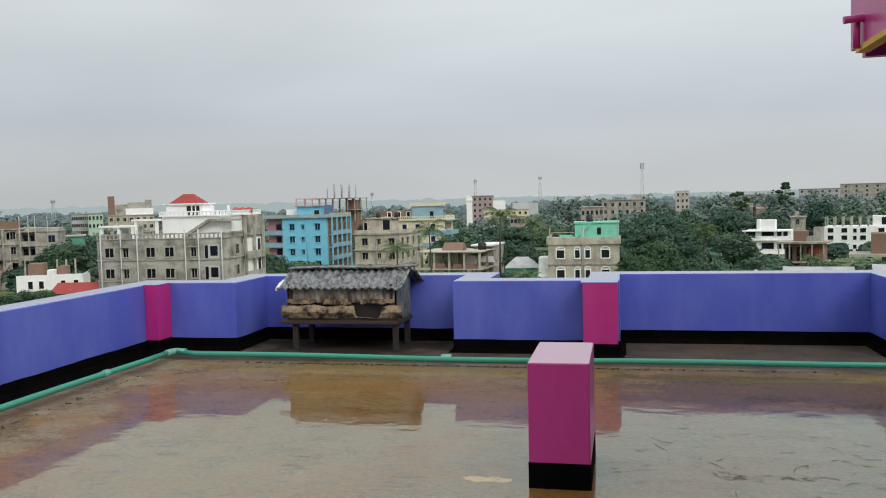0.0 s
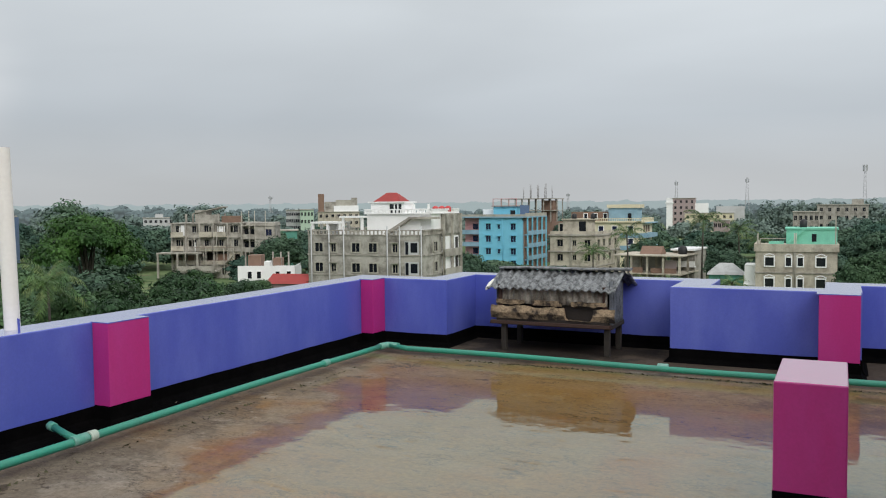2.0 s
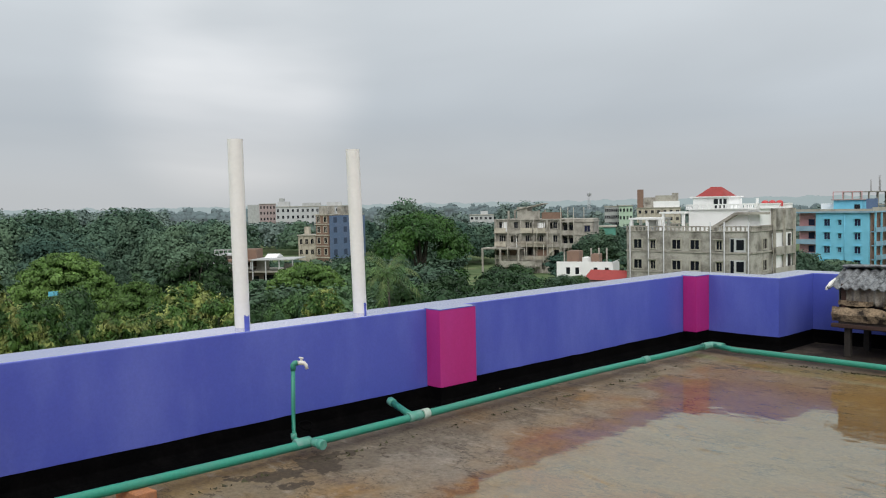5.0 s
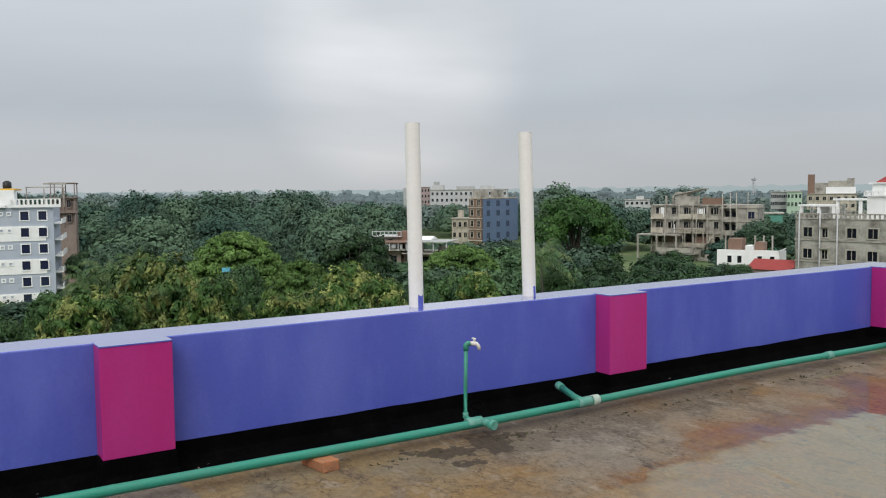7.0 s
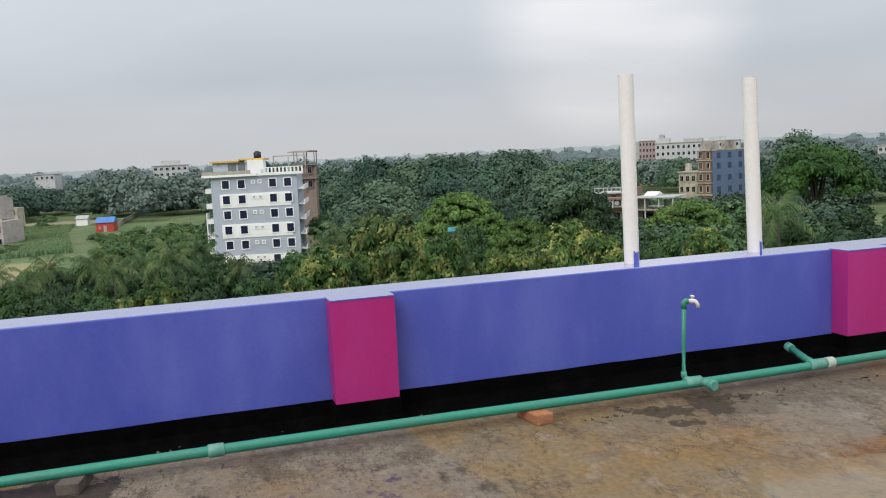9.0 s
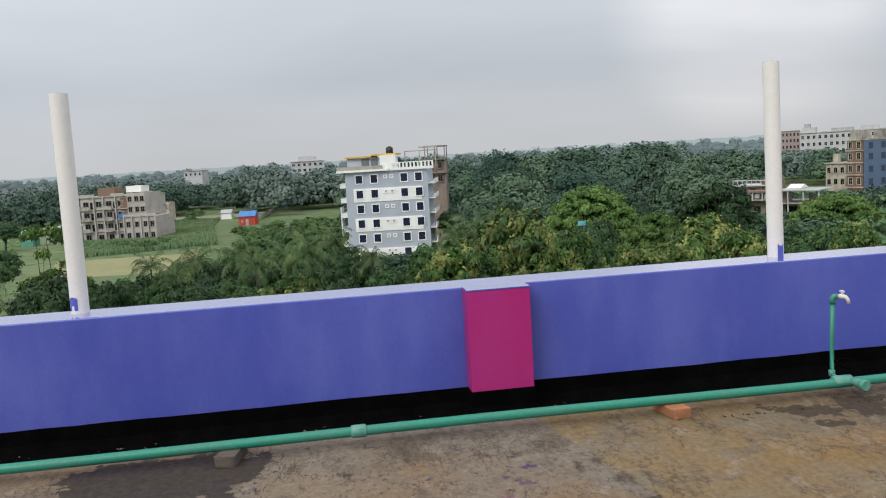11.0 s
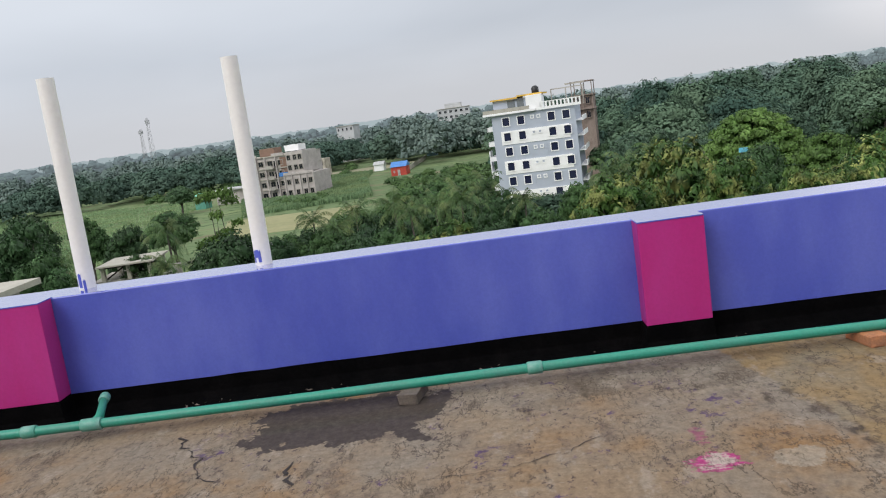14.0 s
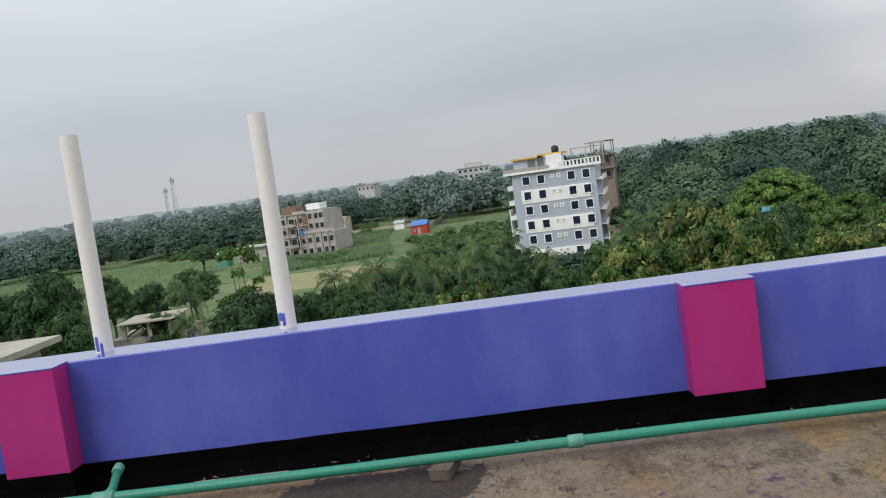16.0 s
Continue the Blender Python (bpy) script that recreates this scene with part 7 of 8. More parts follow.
    e2 = house("rear_house", "small beige house behind the flats", -305.5, -60.7, 79.6, size=(1.02, 1.00, 1.31))
    part("wall", blocks((0, 7, 0, 6, 0, 5.4), (0, 3.5, 0, 6, 5.4, 7.6)), M["beige"], e2)
    windows(e2, "front", 7, 6, [(0.8, 3.6), (2.9, 3.6), (5.0, 3.6)], (1.2, 1.2), M["beige"])
    e3 = house("red_hut", "red tin hut with a blue pitched roof in the fields", -259.9, -25.8, 83.3, "hut", size=(0.69, 1.00, 0.76))
    part("wall", blocks((0, 7.0, 0, 6, 0, 3.6)), M["hutred"], e3)
    bm = bmesh.new()
    gable(bm, 0, 7.0, 0, 6, 3.6, 5.6, 0.3)
    part("roof", bm, M["hutblue"], e3, "blue tin roof")
    part("door", blocks((3.0, 4.2, -0.06, 0, 0, 2.4)), M["paleroof"], e3)
    part("window", blocks((1.0, 1.9, -0.05, 0, 1.2, 2.2)), M["pinkhouse"], e3)
    e4 = house("field_fence", "pale boundary wall running along the field", -275, -21.6, 177.5, "wall")
    for k in range(26):
        part("fence_panel", blocks((k * 2.6, k * 2.6 + 2.5, 0, 0.15, 0, 1.6)), M["slabtop"], e4)
    e5 = house("white_hut", "small white hut by the path", -300.1, -35.6, 82.5, "hut", size=(0.71, 1.00, 0.80))
    part("wall", blocks((0, 5, 0, 4, 0, 2.8)), M["white"], e5)
    bm = bmesh.new()
    gable(bm, 0, 5, 0, 4, 2.8, 4.2, 0.4)
    part("roof", bm, M["paleroof"], e5)
    e4b = house("teal_shed", "small teal tin shed at the field edge", -232.0, -79.4, 77.6, "shed", size=(0.5, 0.7, 0.95))
    part("wall", blocks((0, 6.5, 0, 5, 0, 3.2)), M["greenshed"], e4b)
    bm = bmesh.new()
    gable(bm, 0, 6.5, 0, 5, 3.2, 4.7, 0.3)
    part("roof", bm, M["mint"], e4b, "teal tin roof")
    e4c = house("tarpaulin_shelter", "turquoise tarpaulin over a small shelter under trees", -62.6, 19.3, 72, "shelter")
    bm = bmesh.new()
    gable(bm, 0, 0.45, 0, 1.0, 10.9, 11.2, 0.1)
    part("tarpaulin", bm, M["hutteal"], e4c)
    for x, y in ((0.05, 0.05), (0.7, 0.05), (0.05, 1.15), (0.7, 1.15)):
        part("post", blocks((x - 0.04, x + 0.04, y - 0.04, y + 0.04, 0, 10.9)), M["bark"], e4c)
    e6 = house("teal_hut", "teal painted hut among trees", -359.5, -19.1, 87, "hut", size=(0.50, 1.00, 0.84))
    part("wall", blocks((0, 9, 0, 5, 0, 4.4)), M["paleblue"], e6)
    part("roof", blocks((-0.5, 16, -0.5, 5.5, 4.4, 4.7)), M["paleroof"], e6)


field_flats()

# near roofs below the west parapet
e = house("concrete_roof_shed", "flat concrete roof of a low building among trees", -37.6, -38, 0, "shed", GROUND)
part("wall", blocks((0.6, 8.6, 0.6, 15.8, 0, 11.62)), M["plaster2"], e)
part("roof", blocks((0, 9, 0, 16.6, 11.62, 11.9)), M["slabtop"], e, "pale concrete roof slab")
e = house("open_shelter", "open concrete shelter with a flat roof on posts", -53.5, -26.75, 96, "shelter", GROUND)
part("roof", blocks((0.5, 4.3, -0.3, 4.0, 9.9, 10.0)), M["slabtop"], e, "pale concrete roof slab")
for x, y in ((0.8, 0.2), (2.5, 0.2), (3.9, 0.2), (0.8, 3.7), (3.9, 3.7)):
    part("post", blocks((x - 0.13, x + 0.13, y - 0.13, y + 0.13, 8.9, 9.9)), M["slabtop"], e)
part("beam", blocks((0.6, 4.2, 0.1, 0.3, 9.76, 9.9)), M["legwood"], e)
bm = bmesh.new()
tube(bm, [(0.6, 1.2, 8.9), (2.2, 1.4, 9.85)], 0.06, 6)
part("brace", bm, M["legwood"], e)
part("base", blocks((-0.2, 4.8, 0.4, 4.8, 0, 8.9)), M["plaster2"], e)


def mast(x, y, h, w, label, drum=False):
    e = thing("lattice_mast", label, "radio mast", pose(x, y, GROUND), group="radio masts")
    bm = bmesh.new()
    n = 14
    for sx, sy in ((-1, -1), (1, -1), (1, 1), (-1, 1)):
        tube(bm, [(sx * w, sy * w, 0), (sx * w * 0.25, sy * w * 0.25, h)], 0.11, 4)
    for k in range(n):
        z0, z1 = h * k / n, h * (k + 1) / n
        a, b = w * (1 - 0.75 * k / n), w * (1 - 0.75 * (k + 1) / n)
        for p, q in (((-a, -a, z0), (b, -b, z1)), ((a, -a, z0), (-b, -b, z1)), ((a, -a, z0), (b, b, z1)), ((-a, -a, z0), (-b, b, z1))):
            tube(bm, [p, q], 0.06, 4)
    part("lattice", bm, M["mast"], e)
    bm = bmesh.new()
    for k in range(6):
        a = k * 1.05
        box(bm, math.cos(a) * 1.2 - 0.25, math.cos(a) * 1.2 + 0.25, math.sin(a) * 1.2 - 0.25, math.sin(a) * 1.2 + 0.25, h * 0.9, h * (1.0 if drum else 0.96))
    part("antenna", bm, M["mast"], e)


mast(-120.2, 689.1, 36.6, 2.0, "far lattice radio mast")
mast(-66.9, 696.3, 38, 2.0, "far lattice radio mast")
mast(13.7, 599.4, 41.2, 1.6, "far lattice radio mast with a drum of antennas", True)
mast(-560.9, -212.8, 42.3, 2.0, "far lattice radio mast over the woods")
mast(-559, -217.7, 35.6, 1.6, "far lattice radio mast over the woods")
mast(-189.8, 621.1, 26.5, 1.6, "far lattice radio mast")
mast(-338.3, 445.4, 25, 1.4, "far lattice radio mast")


# ---- vegetation ----
def ico(rings=5, seg=8):
    """A coarse ball as arrays: the dense inside of a crown."""
    v, f = [], []
    for i in range(rings + 1):
        th = math.pi * i / rings
        for j in range(seg):
            a = 2 * math.pi * j / seg
            v.append((math.sin(th) * math.cos(a), math.sin(th) * math.sin(a), math.cos(th)))
    for i in range(rings):
        for j in range(seg):
            f.append((i * seg + j, i * seg + (j + 1) % seg, (i + 1) * seg + (j + 1) % seg, (i + 1) * seg + j))
    return np.array(v), np.array(f)


def leaves(rng, lobes, n, size, slim=0.5, droop=0.35, inner=0.72, core=0.6, low=-0.5, tuft=1, loose=0.45, ball=(5, 8)):
    """Leaf blades (one quad each) over the lobes of a crown, in tufts, and a small dark core in each lobe."""
    lobes = np.array(lobes, float)
    m = max(n // tuft, 8) * 2
    area = lobes[:, 3] * lobes[:, 4] + lobes[:, 3] * lobes[:, 5]
    pick = rng.choice(len(lobes), m, p=area / area.sum())
    d = rng.normal(size=(m, 3))
    d /= np.linalg.norm(d, axis=1)[:, None]
    ok = d[:, 2] > low
    c, r = lobes[pick, :3], lobes[pick, 3:]
    clump = 1 + 0.18 * np.sin(d[:, :1] * 7 + pick[:, None]) * np.sin(d[:, 1:2] * 6 + 1.3 * pick[:, None]) + 0.12 * np.sin(d[:, 2:3] * 9 + pick[:, None])
    p = c + d * r * clump * rng.uniform(inner, 1.04, (m, 1))
    for k, lo in enumerate(lobes):                        # none deep inside another lobe
        q = np.linalg.norm((p - lo[:3]) / lo[3:], axis=1)
        ok &= (q > 0.74) | (pick == k)
    p, d = p[ok][:m // 2], d[ok][:m // 2]
    if tuft > 1:                                          # blades spread from the tip of a twig
        p, d = np.repeat(p, tuft, 0), np.repeat(d, tuft, 0)
        side = np.cross(d, rng.normal(size=p.shape))
        side /= np.linalg.norm(side, axis=1)[:, None]
        t = side + d * rng.uniform(-0.1, 0.7, (len(p), 1))
        t /= np.linalg.norm(t, axis=1)[:, None]
        p = p + t * size * 0.5 + 0.25 * size * rng.normal(size=p.shape)
        nrm = d + loose * rng.normal(size=p.shape) + np.array([0, 0, 0.3])
        nrm -= t * (nrm * t).sum(1)[:, None]
    else:
        nrm = d + loose * rng.normal(size=p.shape)
        nrm[:, 2] += 0.25
        t = np.cross(nrm, rng.normal(size=p.shape))
        t /= np.linalg.norm(t, axis=1)[:, None]
    nrm /= np.linalg.norm(nrm, axis=1)[:, None]
    t[:, 2] -= droop
    b = np.cross(nrm, t)
    m = len(p)
    s = size * rng.uniform(0.6, 1.35, (m, 1))
    v = np.stack([p - t * s * 0.5, p + b * s * slim * 0.5 + nrm * s * 0.06, p + t * s * 0.5, p - b * s * slim * 0.5 + nrm * s * 0.06], 1).reshape(-1, 3)
    f = np.arange(4 * m).reshape(m, 4)
    if core:
        iv, jf = ico(*ball)
        vs, fs, at = [v], [f], len(v)
        for lo in lobes:
            q = rng.uniform(0, 6.28, 4)
            lump = 0.10 * np.sin(iv[:, :1] * 7 + q[0]) * np.sin(iv[:, 1:2] * 6 + q[1]) + 0.08 * np.sin(iv[:, 2:3] * 9 + iv[:, :1] * 5 + q[2])
            vs.append(lo[:3] + iv * lo[3:] * core * (1 + lump + 0.09 * rng.normal(size=(len(iv), 1)).clip(-1.5, 1.3)))
            fs.append(jf + at)
            at += len(iv)
        v, f = np.concatenate(vs), np.concatenate(fs)
    return v, f


def quad_mesh(name, v, f, material):
    me = bpy.data.meshes.new(name)
    me.vertices.add(len(v))
    me.vertices.foreach_set("co", np.asarray(v, np.float32).ravel())
    me.loops.add(4 * len(f))
    me.loops.foreach_set("vertex_index", np.asarray(f, np.int32).ravel())
    me.polygons.add(len(f))
    me.polygons.foreach_set("loop_start", np.arange(len(f), dtype=np.int32) * 4)
    me.polygons.foreach_set("loop_total", np.full(len(f), 4, np.int32))
    me.polygons.foreach_set("use_smooth", np.ones(len(f), bool))
    me.materials.append(material)
    me.update(calc_edges=True)
    return me


def trunk_mesh(rng, lobes, h0, r0, bend=0.4, fork=0.55):
    bm = bmesh.new()
    top = Vector((rng.uniform(-bend, bend), rng.uniform(-bend, bend), h0))
    tube(bm, [(0, 0, 0), (0.03, 0.05, h0 * 0.1), top * 0.55, top], [r0 * 1.5, r0, r0 * 0.85, r0 * 0.7], 9)
    for lo in lobes[:9]:
        tip = Vector(lo[:3])
        a = top * fork
        mid = a.lerp(tip, 0.5) + Vector((rng.uniform(-0.5, 0.5), rng.uniform(-0.5, 0.5), 0.2))
        tube(bm, [a, mid, tip], [r0 * 0.55, r0 * 0.33, r0 * 0.1], 6)
    me = bpy.data.meshes.new("trunk")
    bm.to_mesh(me)
    bm.free()
    me.materials.append(M["bark"])
    return me


def broad_tree(seed, h, w, style, n, size, slim=0.5, core=0.62, k=9, tuft=1, loose=0.45, inner=0.72, puff=0.92):
    """Arrays of a crown and the mesh of its trunk for a tree h high and w wide."""
    rng = np.random.default_rng(seed)
    lobes = []
    if style == "dome":
        lobes.append((0, 0, h * 0.74, w * 0.38, w * 0.38, h * 0.12))
        for i in range(k):
            a, q = 2.4 * i + rng.uniform(-0.3, 0.3), math.sqrt((i + 1) / k)
            r = w * rng.uniform(0.055, 0.095)
            lobes.append((math.cos(a) * q * (w / 2 - r), math.sin(a) * q * (w / 2 - r), h * (0.97 - 0.27 * q ** 2.6) - r * 0.6 + rng.uniform(-0.4, 0.2), r, r, r * 0.5))
        h0 = h * 0.55
    elif style == "spread":
        for i in range(k):
            a, q = 2.4 * i + rng.uniform(-0.3, 0.3), math.sqrt((i + 0.5) / k)
            r = w * rng.uniform(0.09, 0.16)
            lobes.append((math.cos(a) * q * (w / 2 - r), math.sin(a) * q * (w / 2 - r), h * (0.95 - 0.24 * q ** 3 - rng.uniform(0, 0.12)) - r * 0.5, r, r, r * 0.5))
        for i in range(6):
            a = 1.05 * i
            lobes.append((math.cos(a) * w * 0.4, math.sin(a) * w * 0.4, h * rng.uniform(0.36, 0.46), w * 0.09, w * 0.09, w * 0.06))
        h0 = h * 0.5
    elif style == "airy":
        for i in range(k):
            a, q = 2.4 * i, math.sqrt((i + 0.5) / k)
            r = w * rng.uniform(0.10, 0.17)
            lobes.append((math.cos(a) * q * (w / 2 - r), math.sin(a) * q * (w / 2 - r), h * rng.uniform(0.55, 0.93), r, r, r * 0.55))
        h0 = h * 0.6
    else:
        # an inner body and clumps all over it
        zc, hh = h * 0.62, h * 0.36
        r0 = w * puff / math.sqrt(k)
        swell = [(rng.normal(size=3), rng.uniform(0.06, 0.16)) for _ in range(5)]
        for i in range(k):
            u = 1 - 1.55 * (i + 0.5) / k
            a, q = 2.39996 * i + rng.uniform(-0.25, 0.25), math.sqrt(max(0.0, 1 - u * u))
            d = np.array([math.cos(a) * q, math.sin(a) * q, u])
            bulge = 0.9 + sum(g * math.sin(2.2 * float(d @ v)) for v, g in swell)
            r = r0 * rng.uniform(0.7, 1.15)
            lobes.append((d[0] * (w / 2 - r) * bulge, d[1] * (w / 2 - r) * bulge, zc + u * (hh - r * 0.6) * bulge, r, r, r * rng.uniform(0.6, 0.85)))
        top = max(lo[2] + lo[5] for lo in lobes)
        lobes = [(x, y, z * h / top, a, b, c) for x, y, z, a, b, c in lobes]
        lobes.append((0, 0, h * 0.58, w * 0.34, w * 0.34, h * 0.28))
        h0 = h * 0.5
    v, f = leaves(rng, lobes, n, size, slim, core=core, tuft=tuft, loose=loose, inner=inner)
    return v, f, trunk_mesh(rng, lobes, h0, w * 0.035)


def palm_arrays(seed, h, fronds=20, length=3.0):
    """Fronds that rise from the head and arch over, with leaflets hanging on both sides."""
    rng = np.random.default_rng(seed)
    vs, fs, at = [], [], 0
    top = np.array([rng.uniform(-0.5, 0.5), rng.uniform(-0.5, 0.5), h])
    n = 25
    s = np.linspace(0, 1, n)
    for i in range(fronds):
        a = 2.4 * i + rng.uniform(-0.2, 0.2)
        rise = 1.25 - 1.5 * (i + rng.uniform(0, 1)) / fronds
        bend = rng.uniform(1.2, 1.9)
        ln = length * rng.uniform(0.85, 1.15)
        out, side = np.array([math.cos(a), math.sin(a), 0]), np.array([-math.sin(a), math.cos(a), 0])
        line = [top]
        for q in s[1:]:
            th = rise - bend * q ** 1.3
            line.append(line[-1] + (out * math.cos(th) + np.array([0, 0, math.sin(th)])) * ln / (n - 1))
        for sg in (-1, 1):
            for k in range(1, n):
                lw = 0.25 * ln * math.sin(math.pi * (0.15 + 0.8 * s[k])) ** 0.8
                p0, step = line[k - 1], line[k] - line[k - 1]
                tip = line[k] + step * 1.2 + side * sg * lw * 0.72 + np.array([0, 0, -0.55 * lw]) + rng.normal(size=3) * 0.05
                vs += [p0, p0 + step * 0.62, tip + step * 0.18, tip]
                fs.append((at, at + 1, at + 2, at + 3))
                at += 4
    return np.array(vs), np.array(fs), top


def palm_trunk(top, r=0.13):
    bm = bmesh.new()
    t = Vector(top)
    tube(bm, [(0, 0, 0), (t.x * 0.1, t.y * 0.3, t.z * 0.3), (t.x * 0.5, t.y * 0.6, t.z * 0.7), t], [r * 1.5, r, r * 0.85, r * 0.8], 8)
    me = bpy.data.meshes.new("trunk")
    bm.to_mesh(me)
    bm.free()
    me.materials.append(M["bark"])
    return me


def banana_arrays(seed, h, n=11):
    rng = np.random.default_rng(seed)
    vs, fs, at = [], [], 0
    for i in range(n):
        a = 2.4 * i
        base = np.array([rng.uniform(-0.5, 0.5), rng.uniform(-0.5, 0.5), h * rng.uniform(0.6, 0.72)])
        ln, wd, up = h * rng.uniform(0.38, 0.5), h * 0.075, rng.uniform(0.35, 1.1)
        out, side = np.array([math.cos(a), math.sin(a), 0]), np.array([-math.sin(a), math.cos(a), 0])
        s = np.linspace(0, 1, 8)
        line = base + out * (ln * np.sin(s * 1.3) * 0.75)[:, None] + np.array([0, 0, 1]) * (ln * (up * s - (0.6 + 0.4 * up) * s ** 2.2))[:, None]
        for k in range(7):
            w0, w1 = (wd * math.sin(math.pi * (0.08 + 0.86 * q)) ** 0.7 for q in (s[k], s[k + 1]))
            for sg in (-1, 1):
                d = np.array([0, 0, -0.35])
                vs += [line[k], line[k + 1], line[k + 1] + (side * sg + d) * w1, line[k] + (side * sg + d) * w0]
                fs.append((at, at + 1, at + 2, at + 3))
                at += 4
    return np.array(vs), np.array(fs)


PROTO = {}


def add_proto(kind, arrays, trunk, h, w, material, label, category):
    v, f = arrays
    PROTO.setdefault(kind, []).append((quad_mesh("crown", v, f, material), trunk, h, w, label, category))


for s in range(4):
    v, f, t = broad_tree(10 + s, 13, 9, "round", 17000, 0.36, 0.46, k=46, tuft=6, core=0.66, inner=0.86, loose=0.35, puff=0.76)
    add_proto("mango", (v, f), t, 13, 9, M["leaf_mango"], "mango tree with dense leaves and yellowish young tips", "tree")
for s in range(2):
    v, f, t = broad_tree(20 + s, 13, 10, "dome", 24000, 0.24, 0.55, k=95, core=0.72)
    add_proto("rain", (v, f), t, 13, 10, M["leaf_rain"], "bright green umbrella-shaped rain tree", "tree")
v, f, t = broad_tree(26, 17, 16, "spread", 18000, 0.36, 0.6, k=44, core=0.6, tuft=3)
add_proto("rain2", (v, f), t, 17, 16, M["leaf_spread"], "big spreading rain tree with bare lower limbs", "tree")
for s in range(3):
    v, f, t = broad_tree(30 + s, 12, 9, "round", 11000, 0.34, 0.5, k=48, tuft=4, core=0.66)
    add_proto("dark", (v, f), t, 12, 9, M["leaf_dark"], "dark green dense broadleaf tree", "tree")
for s in range(3):
    v, f, t = broad_tree(40 + s, 12, 9, "round", 11000, 0.33, 0.55, k=44, tuft=4, core=0.66)
    add_proto("mid", (v, f), t, 12, 9, M["leaf_mid"], "mixed green broadleaf tree", "tree")
for s in range(3):
    v, f, t = broad_tree(90 + s, 12, 9, "round", 8000, 0.4, 0.6, k=30, tuft=3, core=0.58, loose=0.6)
    add_proto("dark_far", (v, f), t, 12, 9, M["leaf_dark_far"], "dark green dense broadleaf tree", "tree")
    v, f, t = broad_tree(95 + s, 12, 9, "dome" if s == 1 else "round", 8000, 0.4, 0.6, k=30, tuft=3, core=0.58, loose=0.6)
    add_proto("mid_far", (v, f), t, 12, 9, M["leaf_mid_far"], "mixed green broadleaf tree", "tree")
for s in range(2):
    v, f, t = broad_tree(50 + s, 22, 8, "airy", 2200, 0.8, 0.6, k=7, core=0.55)
    add_proto("talltree", (v, f), t, 22, 8, M["leaf_dark"], "tall thin tree with a flat open crown above the wood", "tree")
v, f, t = broad_tree(60, 14, 4, "airy", 3400, 0.22, 0.6, k=24, core=0, loose=1.0, inner=0.3)
add_proto("papaya", (v, f), t, 14, 4, M["leaf_rain"], "slender tree with loose tufts of leaves", "tree")
for s in range(3):
    v, f, top = palm_arrays(70 + s, 10.3, 14, 3.3)
    add_proto("palm", (v, f), palm_trunk(top), 11.3, 6.0, M["leaf_palm"], "coconut palm with drooping fronds", "palm")
v, f = banana_arrays(80, 9)
bm = bmesh.new()
tube(bm, [(0, 0, 0), (0.05, 0, 6.4)], [0.25, 0.14], 7)
tme = bpy.data.meshes.new("trunk")
bm.to_mesh(tme)
bm.free()
tme.materials.append(M["leaf_banana"])
add_proto("banana", (v, f), tme, 9.2, 5.0, M["leaf_banana"], "banana plant with broad ragged leaves", "plant")
TREE_RND = random.Random(11)


def tree(kind, x, y, ztop, width, index=None):
    """One tree, scaled to reach ztop and to be about that wide."""
    protos = PROTO[kind]
    crown, trunk, h, w, label, category = protos[TREE_RND.randrange(len(protos)) if index is None else index]
    sz = (ztop - GROUND) / h
    sx = max(width / w, 0.8 * sz if kind in ("papaya", "talltree") else 0.45 * sz)
    e = thing(kind_name[kind], label, category, pose(x, y, GROUND, 0, 0, TREE_RND.uniform(0, 360)) @ Matrix.Diagonal((sx, sx, sz, 1)), group="trees round the building")
    o = new("trunk", trunk)
    o.parent = e
    # the crown keeps its proportions at the head of the trunk
    q = 1.0 if kind in ("papaya", "talltree", "banana") else min(1.0, 1.3 * sx / sz)
    o = new("crown", crown)
    o.parent = e
    o.matrix_local = Matrix.Translation((0, 0, h * (1 - q))) @ Matrix.Diagonal((1, 1, q, 1))


kind_name = {"dark_far": "broadleaf_tree", "mid_far": "broadleaf_tree", "mango": "mango_tree", "rain": "rain_tree", "rain2": "rain_tree", "dark": "broadleaf_tree", "mid": "broadleaf_tree", "talltree": "tall_tree", "papaya": "slender_tree", "palm": "coconut_palm", "banana": "banana_plant"}

